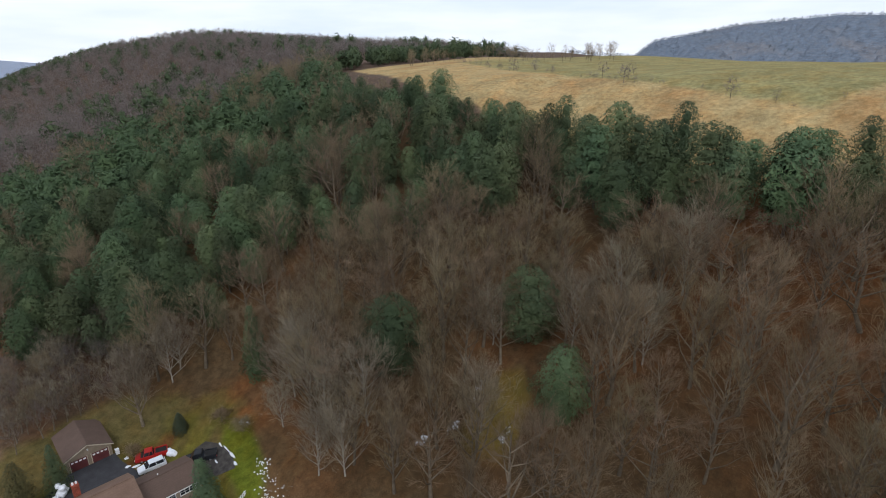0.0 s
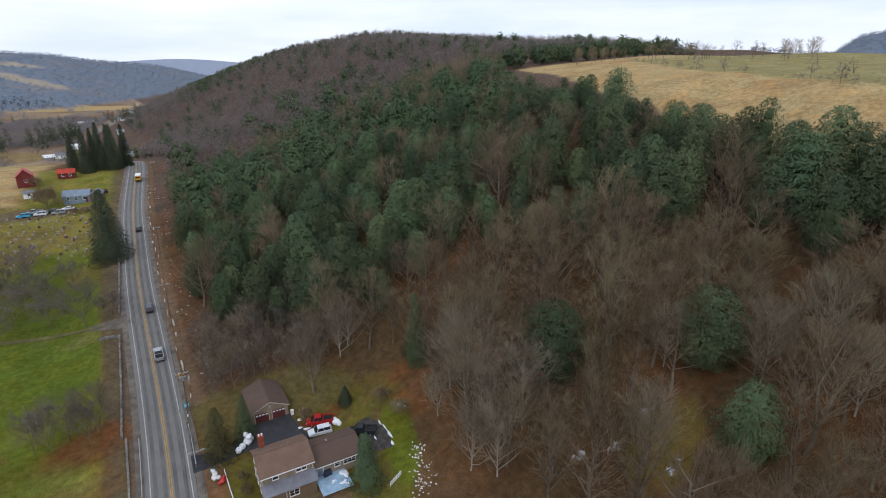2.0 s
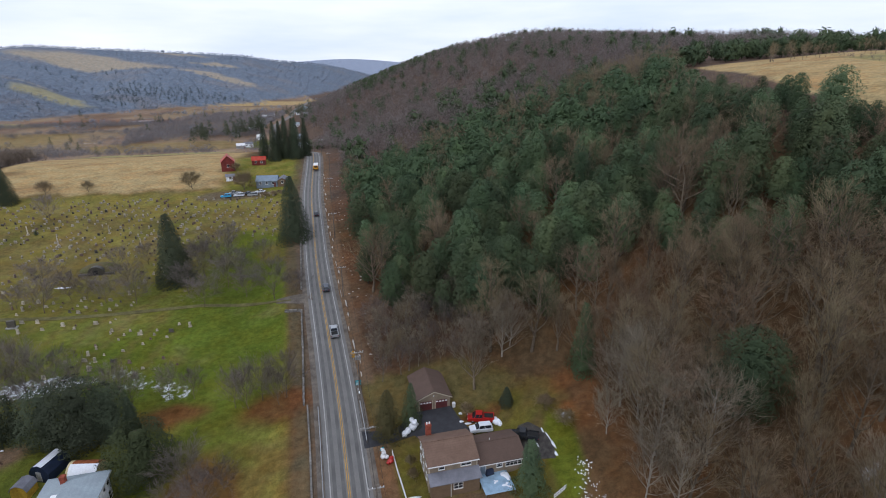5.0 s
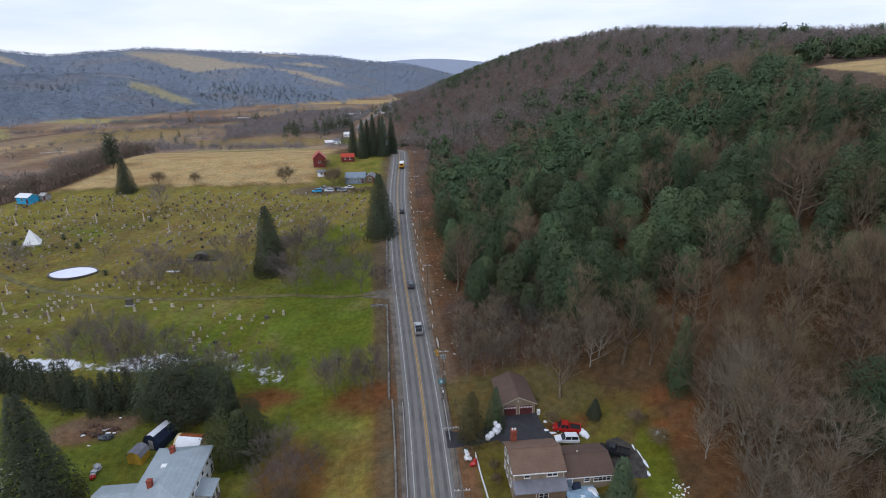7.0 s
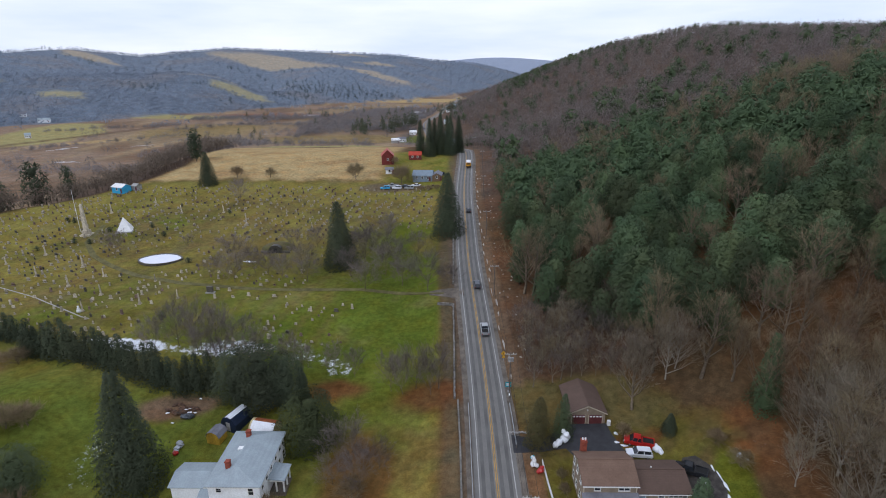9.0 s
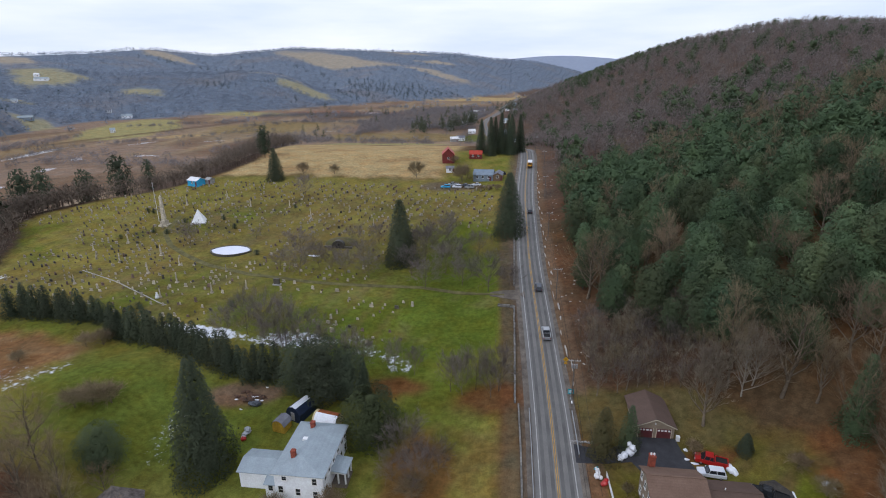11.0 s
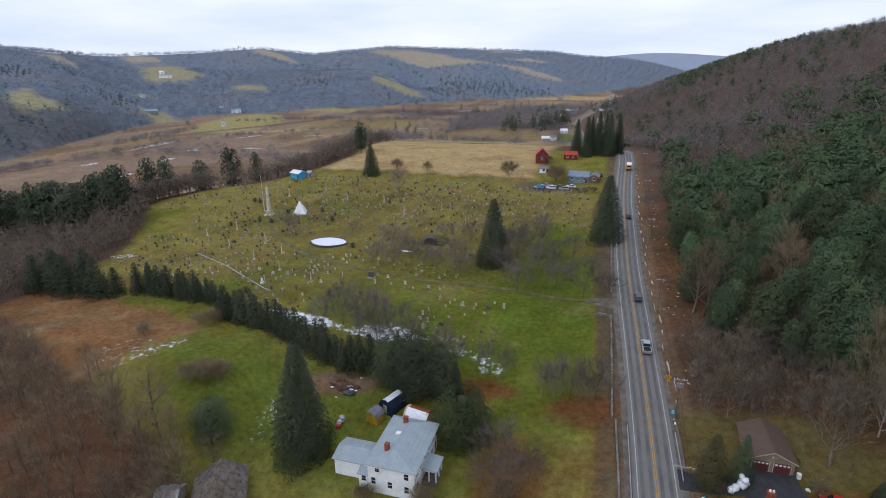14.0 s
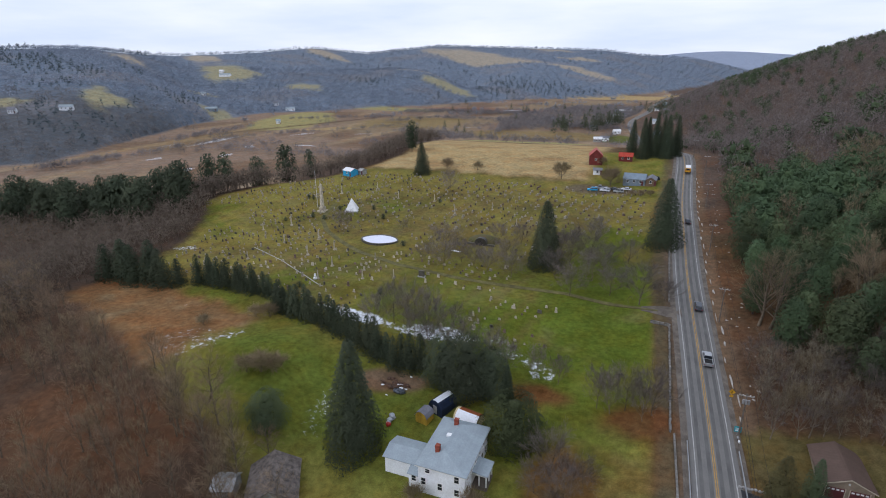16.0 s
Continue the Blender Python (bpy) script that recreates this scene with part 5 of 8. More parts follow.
M_LAMP = material("clear_lens", (0.6, 0.6, 0.58), 0.2, vary=0.1, grain=0.03, bump=0)
M_GRANITE = material("pale_gravestone", (0.47, 0.415, 0.32), 0.85, vary=0.4, size=0.6, grain=0.2, grain_size=0.1, bump=0.2, random=0.3)
M_DARK_GRANITE = material("dark_granite", (0.095, 0.085, 0.07), 0.5, vary=0.3, size=0.4, grain=0.2, grain_size=0.06, bump=0.05, random=0.3)
M_RUST_STONE = material("brown_stone", (0.20, 0.14, 0.11), 0.9, vary=0.35, size=0.5, grain=0.2, grain_size=0.1, bump=0.2, random=0.3)
M_RUSTY = material("rusty_leaf_litter", (0.28, 0.085, 0.03), 0.95, vary=0.4, size=0.5, grain=0.4, grain_size=0.12, bump=0.5)
M_ICE = material("snow_on_ice", (0.74, 0.75, 0.84), 0.6, vary=0.12, size=2, grain=0.04, grain_size=0.5, bump=0.1, tint=(0.6, 0.62, 0.7))


def gable_roof(parent, x0, x1, y0, y1, eave, ridge, over, mat, along="x", lift=0.0):
    """Two slabs that meet at the ridge, with a cap; the ridge runs along x or y."""
    if along == "x":
        m = (y0 + y1) / 2
        k = (ridge - eave) / (m - y0)
        a, b = y0 - over, y1 + over
        za = eave - k * over
        part("roof_slope", sheet((x0 - over, a, za + 0.12), (x1 + over, a, za + 0.12), (x1 + over, m, ridge + 0.12), (x0 - over, m, ridge + 0.12)), mat, parent)
        part("roof_slope", sheet((x1 + over, b, za + 0.12), (x0 - over, b, za + 0.12), (x0 - over, m, ridge + 0.12), (x1 + over, m, ridge + 0.12)), mat, parent)
        part("ridge_cap", boxed(x0 - over, x1 + over, m - 0.14, m + 0.14, ridge + 0.09, ridge + 0.16), mat, parent)
    else:
        m = (x0 + x1) / 2
        k = (ridge - eave) / (m - x0)
        a, b = x0 - over, x1 + over
        za = eave - k * over
        part("roof_slope", sheet((a, y1 + over, za + 0.12), (a, y0 - over, za + 0.12), (m, y0 - over, ridge + 0.12), (m, y1 + over, ridge + 0.12)), mat, parent)
        part("roof_slope", sheet((b, y0 - over, za + 0.12), (b, y1 + over, za + 0.12), (m, y1 + over, ridge + 0.12), (m, y0 - over, ridge + 0.12)), mat, parent)
        part("ridge_cap", boxed(m - 0.14, m + 0.14, y0 - over, y1 + over, ridge + 0.09, ridge + 0.16), mat, parent)


def gable_walls(parent, x0, x1, y0, y1, low, eave, ridge, mat, along="x"):
    if along == "x":
        m = (y0 + y1) / 2
        return part("wall", prism([(y0, low), (y1, low), (y1, eave), (m, ridge), (y0, eave)], x0, x1, "x"), mat, parent)
    m = (x0 + x1) / 2
    return part("wall", prism([(x0, low), (x1, low), (x1, eave), (m, ridge), (x0, eave)], y0, y1), mat, parent)


def chimney(parent, x, y, z0, z1, w, mat, pots=0):
    bm = boxed(x - w / 2, x + w / 2, y - w / 2, y + w / 2, z0, z1)
    box(bm, x - w / 2 - 0.06, x + w / 2 + 0.06, y - w / 2 - 0.06, y + w / 2 + 0.06, z1 - 0.25, z1 - 0.1)
    ob = part("chimney", bm, mat, parent, "red brick chimney")
    for k in range(pots):
        xx = x + (k - (pots - 1) / 2) * w * 0.5
        part("flue_cap", rod(bmesh.new(), (xx, y, z1 - 0.05), (xx, y, z1 + 0.35), 0.17, 0.14), M_WHITE_PAINT, ob, "white capped flue")
    return ob


# ---- the brown house by the highway ----
def brown_house():
    h = thing("house", 10, 84, -0.8, "two-storey tan house with brown shingle roof and low wing", "house")
    # body, low front room, wing; metres from the root
    gable_walls(h, -4.3, 4.2, -4.5, 3.0, -0.6, 5.4, 7.05, M_TAN_SIDING)
    gable_roof(h, -4.3, 4.2, -4.5, 3.0, 5.4, 7.1, 0.35, M_BROWN_ROOF)
    part("front_room_wall", boxed(-4.3, 4.2, -6.2, -4.5, -0.6, 3.05), M_BROWN_SIDING, h, "brown lower wall under the porch roof")
    part("porch_roof", sheet((-4.6, -6.75, 2.95), (4.5, -6.75, 2.95), (4.5, -4.5, 3.75), (-4.6, -4.5, 3.75)), M_PORCH_ROOF, h, "slate-grey porch roof")
    gable_walls(h, 4.2, 13.3, -3.9, 3.4, -0.6, 3.25, 4.6, M_TAN_SIDING)
    gable_roof(h, 4.6, 13.2, -3.9, 3.4, 3.25, 4.65, 0.35, M_BROWN_ROOF2)
    for x, n in ((-2.1, 1), (2.2, 2)):
        window(h, x, -4.5, 4.2, 0.8 * n + 0.1, 0.95, "s", M_TRIM, n)
    window(h, 0.4, -6.2, 1.2, 1.5, 1.1, "s", M_TRIM, 2)
    window(h, 8.6, -3.9, 1.9, 0.9, 0.85, "s", M_TRIM)
    window(h, 11.3, -3.9, 1.8, 2.9, 0.95, "s", M_TRIM, 4)
    part("door", boxed(5.0, 6.0, -3.96, -3.9, 0.9, 2.95), M_BLUE_SIDING, h, "blue back door onto the deck")
    part("door_frame", boxed(4.9, 5.0, -3.98, -3.9, 0.9, 3.05), M_TRIM, h)
    part("door_frame", boxed(6.0, 6.1, -3.98, -3.9, 0.9, 3.05), M_TRIM, h)
    for y in (-2.6, -0.2, 1.9):
        window(h, -4.3, y, 4.0, 0.8, 1.1, "w", M_TRIM)
        window(h, -4.3, y, 1.1, 0.8, 1.2, "w", M_TRIM)
    part("corner_board", boxed(-4.36, -4.2, -4.56, -4.4, -0.6, 5.4), M_TAN_TRIM, h)
    part("corner_board", boxed(4.1, 4.26, -4.56, -4.4, 3.8, 5.4), M_TAN_TRIM, h)
    part("gutter", boxed(-4.6, 4.5, -4.98, -4.86, 5.13, 5.26), M_TRIM, h, "white gutter along the eave")
    part("gutter", boxed(4.6, 13.6, -4.36, -4.25, 2.98, 3.1), M_TRIM, h, "white gutter along the eave")
    part("downpipe", rod(bmesh.new(), (-0.9, -6.3, -0.5), (-0.9, -6.3, 2.95), 0.05, 0.05, 6), M_TRIM, h)
    chimney(h, -2.6, 3.5, -0.6, 7.6, 0.95, M_BRICK, 2)
    part("roof_vent", rod(bmesh.new(), (8.0, 0.0, 4.3), (8.0, 0.0, 5.05), 0.09, 0.09, 8), M_WHITE_PAINT, h, "small white roof vent")
    return h


brown_house()


def deck():
    d = thing("deck", 17.2, 77.8, -0.7, "pale blue painted deck with snow on its boards", "deck")
    for k in range(24):
        y = -2.45 + k * 0.21
        part("board", boxed(-2.7, 2.7, y, y + 0.19, 0.75, 0.8), M_BLUE_DECK, d)
    for x in (-2.6, 2.6):
        for y in (-2.3, 0, 2.3):
            part("post", boxed(x - 0.06, x + 0.06, y - 0.06, y + 0.06, -0.6, 0.74), M_POLE_WOOD, d)
    return d


deck()


def snow_heap(x, y, a, b, h, lift=0.0, seed=0, name="snow_mound", label="melting heap of old white snow on the ground", mat=None):
    """A low irregular lump."""
    r2 = np.random.default_rng(seed + 900)
    bm = bmesh.new()
    bmesh.ops.create_icosphere(bm, subdivisions=3, radius=1)
    ph = r2.uniform(0, 6.28, 4)
    for v in bm.verts:
        q = math.atan2(v.co.y, v.co.x)
        k = 1 + 0.22 * math.sin(2 * q + ph[0]) + 0.16 * math.sin(3 * q + ph[1]) + 0.1 * math.sin(7 * q + ph[2])
        v.co = Vector((v.co.x * a * k, v.co.y * b * k, max(-0.3, v.co.z * h * (0.8 + 0.3 * math.sin(4 * v.co.x + ph[3]) * math.cos(5 * v.co.y)))))
    for f in bm.faces:
        f.smooth = True
    ob = link(name, bm, mat or M_SNOW)
    ob.location = (x, y, float(height(x, y)) + lift)
    return tagged(ob, label, "snow", "leftover snow")


for k, (x, y, a, b, hh, lift) in enumerate(((18.7, 76.7, 1.1, 0.9, 0.25, 0.72), (19.3, 78.9, 0.8, 1.2, 0.4, 0.72), (16.7, 76.2, 0.5, 0.35, 0.14, 0.72), (17.2, 77.9, 0.6, 0.5, 0.3, 0.72), (18.0, 79.6, 0.3, 0.6, 0.14, 0.72))):
    snow_heap(x, y, a, b, hh, lift + float(height(17.2, 77.8)) - float(height(x, y)), 40 + k, label="patch of snow lying on the blue deck")

rs = np.random.default_rng(77)
for k in range(90):
    along = rs.random()
    edge = 28.9 + 3.2 * along + rs.normal(0, 0.5 + 0.9 * (1 - along))
    snow_heap(float(edge), 66 + 9.5 * float(along) + float(rs.normal(0, 0.6)), float(rs.uniform(0.05, 0.17)), float(rs.uniform(0.05, 0.17)), 0.1, 0.0, 700 + k, "snow_scrap", "scrap of old snow among leaves at the yard's edge")


def covered_grill():
    g = thing("grill", 16.7, 79.8, 0.1, "grill under a dark blue fitted cover on the deck", "grill", turn=8)
    bm = boxed(-0.75, 0.75, -0.35, 0.35, 0.0, 1.1, bevel=0.12)
    for v in bm.verts:
        v.co.x *= 1 - 0.12 * v.co.z
        v.co.y *= 1 - 0.18 * v.co.z
    part("cover", bm, material("grill_cover_cloth", (0.032, 0.042, 0.075), 0.7, vary=0.2, size=0.6, grain=0.1, bump=0.1), g)
    part("hem", boxed(-0.79, 0.79, -0.39, 0.39, 0.02, 0.09, bevel=0.02), M_RUBBER, g, "dark hem of the cover")


covered_grill()


# ---- garage ----
def garage():
    g = thing("garage", 11.4, 104.8, 0.4, "tan double garage with brown roof and maroon doors", "garage")
    gable_walls(g, -3.5, 3.6, -4.6, 4.6, -0.6, 2.75, 4.3, M_TAN_SIDING, "y")
    gable_roof(g, -3.5, 3.6, -4.6, 4.6, 2.75, 4.35, 0.35, M_BROWN_ROOF2, "y")
    for x in (-1.65, 1.7):
        bm = boxed(x - 1.3, x + 1.3, -4.68, -4.6, 0.05, 2.1)
        for zz in (0.55, 1.05, 1.55):
            box(bm, x - 1.3, x + 1.3, -4.695, -4.68, zz - 0.02, zz + 0.02)
        dr = part("garage_door", bm, M_DOOR_RED, g, "maroon panelled garage door")
        for k in range(4):
            xx = x - 0.95 + k * 0.63
            part("light", boxed(xx - 0.2, xx + 0.2, -4.71, -4.68, 1.65, 1.95), M_WHITE_PAINT, dr, "small pale window pane")
        part("door_trim", boxed(x - 1.42, x - 1.3, -4.7, -4.6, 0, 2.2), M_TAN_TRIM, g)
        part("door_trim", boxed(x + 1.3, x + 1.42, -4.7, -4.6, 0, 2.2), M_TAN_TRIM, g)
    for s in (-1, 1):
        a, b = (0.05, 4.42), (0.05 + s * 3.9, 2.62)
        part("barge_board", prism([(a[0], a[1]), (b[0], b[1]), (b[0], b[1] - 0.2), (a[0], a[1] - 0.2)], -5.0, -4.95), M_TAN_TRIM, g)
    part("wall_lamp", boxed(-0.12, 0.12, -4.75, -4.6, 3.1, 3.4), M_LAMP, g, "small white lamp under the gable")
    return g


garage()


# ---- the white farmhouse ----
def white_house():
    h = thing("house", -52, 87.8, -3.0, "white two-storey farmhouse with pale grey metal roof", "house")
    part("wall", boxed(-4.3, 4.4, -6.7, 6.7, -0.8, 5.45), M_WHITE_SIDING, h)
    o, e, r = 0.45, 5.4, 7.0
    A, B, C, D = (-4.3 - o, -6.7 - o, e), (4.4 + o, -6.7 - o, e), (4.4 + o, 6.7 + o, e), (-4.3 - o, 6.7 + o, e)
    p, q = (-0.6, -3.6, r), (-0.6, 3.8, r)
    for pts in ((A, B, p), (C, D, q)):
        bm = bmesh.new()
        up = [bm.verts.new(v) for v in pts]
        lo = [bm.verts.new((v[0], v[1], v[2] - 0.12)) for v in pts]
        bm.faces.new(up), bm.faces.new(lo[::-1])
        for i2 in range(3):
            bm.faces.new((up[i2], up[(i2 + 1) % 3], lo[(i2 + 1) % 3], lo[i2]))
        part("roof_hip", bm, M_GREY_ROOF, h)
    part("roof_slope", sheet(B, C, q, p), M_GREY_ROOF, h)
    part("roof_slope", sheet(D, A, p, q), M_GREY_ROOF, h)
    part("fascia", boxed(4.4 + o - 0.06, 4.4 + o, -6.7 - o, 6.7 + o, e - 0.32, e - 0.12), M_TRIM, h)
    part("fascia", boxed(-4.3 - o, 4.4 + o, -6.7 - o, -6.64 - o, e - 0.32, e - 0.12), M_TRIM, h)
    chimney(h, -1.6, -3.9, 5.6, 8.0, 0.75, M_BRICK)
    chimney(h, -0.9, 3.9, 5.6, 8.1, 0.75, M_BRICK)
    part("roof_hatch", boxed(-1.6, -0.7, 0.2, 1.0, 6.5, 6.95), M_WHITE_PAINT, h, "white square roof hatch")
    for y in (-5.4, -3.3, -0.9, 1.6, 4.0, 5.8):
        window(h, 4.4, y, 3.5, 0.85, 1.45, "e", M_TRIM)
    for y in (-5.4, 3.2, 5.6):
        window(h, 4.4, y, 0.7, 0.85, 1.6, "e", M_TRIM)
    for x, z in ((-2.5, 3.9), (2.9, 3.4), (-3.3, 1.2), (-0.2, 0.9), (2.9, 0.6)):
        window(h, x, -6.7, z, 0.8, 1.35 if z != 3.9 else 0.9, "s", M_TRIM)
    # low ell to the west and small lean-to between
    part("ell_wall", prism([(-4.5, -0.8), (0.9, -0.8), (0.9, 3.0), (-1.8, 3.75), (-4.5, 3.0)], -12.0, -4.3, "x"), M_WHITE_SIDING, h)
    part("ell_roof", sheet((-12.3, -4.9, 3.05), (-4.3, -4.9, 3.05), (-4.3, -1.8, 3.9), (-12.3, -1.8, 3.9)), M_GREY_ROOF, h)
    part("ell_roof", sheet((-4.3, 1.3, 3.05), (-12.3, 1.3, 3.05), (-12.3, -1.8, 3.9), (-4.3, -1.8, 3.9)), M_GREY_ROOF, h)
    part("lean_to", boxed(-6.4, -4.3, -6.2, -4.5, -0.8, 2.3), M_WHITE_SIDING, h)
    part("lean_to_roof", sheet((-6.6, -6.5, 2.35), (-4.3, -6.5, 2.35), (-4.3, -4.5, 3.0), (-6.6, -4.5, 3.0)), M_GREY_ROOF, h)
    window(h, -5.4, -6.2, 0.9, 0.8, 1.1, "s", M_TRIM)
    window(h, -5.2, -4.5, 2.6, 0.5, 0.6, "s", M_TRIM)
    # porch on the east side
    pr = part("porch_roof", sheet((7.4, -3.1, 3.0), (7.4, 1.1, 3.0), (4.4, 1.1, 3.4), (4.4, -3.1, 3.4)), M_GREY_ROOF, h, "flat grey porch roof")
    part("porch_floor", boxed(4.4, 7.2, -2.9, 0.9, -0.6, 0.35), M_POLE_WOOD, h)
    for x, y in ((7.0, -2.7), (7.0, 0.7), (7.0, -1.0), (5.7, -2.7)):
        part("column", boxed(x - 0.13, x + 0.13, y - 0.13, y + 0.13, 0.35, 2.85, bevel=0.02), M_TRIM, h, "square white porch column")
    part("porch_beam", boxed(4.6, 7.25, -2.95, -2.75, 2.65, 2.9), M_TRIM, h)
    part("porch_beam", boxed(6.95, 7.25, -2.75, 0.95, 2.65, 2.9), M_TRIM, h)
    return h


white_house()


def navy_shed():
    s = thing("tarpaulin_shed", -60, 102.6, float(height(-60, 102.6)), "dark navy arched shelter with snow along its crown", "shed", turn=-22)
    pts = [(-1.9, -0.3), (1.9, -0.3), (1.9, 1.6), (1.2, 2.7), (0, 3.1), (-1.2, 2.7), (-1.9, 1.6)]
    part("cover", prism(pts, -2.4, 2.4), M_NAVY, s)
    part("snow_strip", prism([(-0.8, 2.9), (0.8, 2.9), (0.6, 3.05), (0, 3.2), (-0.6, 3.05)], -2.3, 2.3), M_SNOW, s, "strip of white snow on the crown")
    part("door", boxed(-0.5, 0.5, -2.46, -2.4, 0, 1.9), M_CONCRETE, s, "pale plywood door")
    return s


navy_shed()


def yellow_shed():
    s = thing("garden_shed", -62.4, 98.2, float(height(-62.4, 98.2)), "small yellow garden shed with grey gambrel roof", "shed", turn=-12)
    part("wall", prism([(-1.4, -0.3), (1.4, -0.3), (1.4, 1.6), (1.0, 2.3), (0, 2.65), (-1.0, 2.3), (-1.4, 1.6)], -1.3, 1.3), M_YELLOW_PAINT, s)
    for a, b in (((-1.55, 1.5), (-1.05, 2.38)), ((-1.05, 2.38), (0, 2.75)), ((0, 2.75), (1.05, 2.38)), ((1.05, 2.38), (1.55, 1.5))):
        part("roof_panel", prism([a, b, (b[0], b[1] + 0.06), (a[0], a[1] + 0.06)], -1.45, 1.45), M_PORCH_ROOF, s)
    part("door", boxed(-0.45, 0.45, -1.35, -1.3, 0, 1.8), M_YELLOW_PAINT, s)
    return s


yellow_shed()


def quonset():
    s = thing("arched_shelter", -53.4, 100.4, float(height(-53.4, 100.4)), "cream arched canvas shelter covered in snow and leaves", "shed", turn=-12)
    pts = [(2.1 * math.cos(q), 2.9 * math.sin(q) - 0.2) for q in np.linspace(0, math.pi, 13)]
    part("canvas", prism(pts, -2.7, 2.7, "x"), M_CREAM, s)
    top = [(2.13 * math.cos(q), 2.94 * math.sin(q) - 0.2) for q in np.linspace(1.75, 3.0, 7)] + [(2.0 * math.cos(q), 2.8 * math.sin(q) - 0.2) for q in np.linspace(3.0, 1.75, 7)]
    part("snow_blanket", prism(top, -2.3, 2.72, "x"), M_SNOW, s, "white snow blanket on the slope")
    leaf = [(2.13 * math.cos(q), 2.94 * math.sin(q) - 0.2) for q in np.linspace(0.75, 1.74, 6)] + [(2.0 * math.cos(q), 2.8 * math.sin(q) - 0.2) for q in np.linspace(1.74, 0.75, 6)]
    part("leaf_cover", prism(leaf, -2.0, 2.72, "x"), M_RUSTY, s, "rust-red leaves caught on the crown")
    return s


quonset()


M_OLD_ROOF = material("worn_brown_roof", (0.175, 0.148, 0.130), 0.95, vary=0.5, size=0.9, grain=0.35, grain_size=0.2, bump=0.4, tint=(0.06, 0.05, 0.042))


def plain_house(x, y, turn, w, d, eave, ridge, wall, roof, label, name="house", category="house", windows=2, along="x", group=""):
    """A simple gabled building with windows and a door."""
    h = thing(name, x, y, float(height(x, y)), label, category, group, turn)
    gable_walls(h, -w / 2, w / 2, -d / 2, d / 2, -1.5, eave, ridge, wall, along)
    gable_roof(h, -w / 2, w / 2, -d / 2, d / 2, eave, ridge + 0.05, 0.3, roof, along)
    for k in range(windows):
        xx = -w / 2 + w * (k + 0.7) / (windows + 0.4)
        window(h, xx, -d / 2, eave * 0.45, 0.9, 1.1, "s", M_TRIM)
    part("door", boxed(w * 0.33, w * 0.33 + 0.95, -d / 2 - 0.06, -d / 2, 0, 2.05), M_DOOR_RED, h)
    return h


plain_house(-51, 304, 8, 6.5, 9.0, 4.6, 7.6, M_BARN, M_RED_ROOF, "dark red barn with bright red metal roof", "barn", "barn", 1, "y")
plain_house(-36.2, 314, 0, 7.0, 5.0, 2.6, 4.2, M_BARN, M_RED_ROOF, "low outbuilding with bright orange-red roof", "outbuilding", "shed", 2)
plain_house(-29.5, 271, -4, 9.5, 8.5, 2.8, 4.6, M_BLUE_SIDING, M_BLUE_SIDING, "grey-blue bungalow with a slate-blue roof", "bungalow", "house", 3)
plain_house(-22.4, 269.5, -4, 4.2, 8.0, 2.5, 3.6, M_BROWN_SIDING, M_PORCH_ROOF, "brown garage with dark roof beside the bungalow", "garage", "garage", 1, "y")
plain_house(-47.7, 283, 6, 4.0, 3.0, 2.2, 3.0, M_WHITE_SIDING, M_PORCH_ROOF, "small white shed on the lawn", "garden_shed", "shed", 1)
plain_house(-171, 253, -20, 6.5, 5.0, 2.7, 3.8, M_SKY_BLUE, M_WHITE_PAINT, "bright blue shed with a white roof", "shed", "shed", 1)
plain_house(-165.5, 256, -20, 2.8, 3.4, 2.1, 2.9, M_CONCRETE, M_CONCRETE, "small grey shed beside the blue one", "shed", "shed", 0)
plain_house(-80.6, 72.2, 32, 8.6, 10.0, 2.4, 4.9, M_CONCRETE, M_OLD_ROOF, "weathered grey outbuilding with dark worn roof", "outbuilding", "shed", 1, "y")
plain_house(-88.6, 69.2, 20, 3.6, 4.2, 2.1, 3.0, M_STEEL, M_STEEL, "small shed of pale corrugated metal sheets", "metal_shed", "shed", 0)
# village and farms far off
for x, y, turn, w, d, wall, roof, label, nm in (
        (-660, 855, 30, 26, 12, M_WHITE_SIDING, M_GREY_ROOF, "white barn with a pale grey roof across the valley", "barn"),
        (-701, 867, 30, 14, 10, M_WHITE_SIDING, M_PORCH_ROOF, "white farmhouse beside its barn in the valley", "farmhouse"),
        (-702, 704, 35, 30, 9, M_BLUE_SIDING, M_GREY_ROOF, "long grey-blue farm shed at the wood's edge", "farm_shed"),
        (-666, 445, 40, 22, 10, M_WHITE_SIDING, M_GREY_ROOF, "pale house among trees on the valley side", "farmhouse"),
        (-951, 1014, 20, 40, 14, M_WHITE_SIDING, M_GREY_ROOF, "long white dairy barn on a hill field", "barn"),
        (-983, 1039, 20, 14, 12, M_WHITE_SIDING, M_WHITE_PAINT, "white silo shed beside the dairy barn", "farm_shed"),
        (-846, 836, 25, 14, 10, M_WHITE_SIDING, M_GREY_ROOF, "small white house in a hillside clearing", "farmhouse"),
        (-687, 399, 40, 12, 9, M_WHITE_SIDING, M_PORCH_ROOF, "white house at the edge of the woods", "farmhouse"),
        (-536, 660, 35, 10, 7, M_WHITE_SIDING, M_GREY_ROOF, "small pale shed beside the pale field", "farm_shed")):
    plain_house(x, y, turn, w * 0.62, d * 0.75, 3.6, 6.0, wall, roof, label, nm, "farm building", 3)
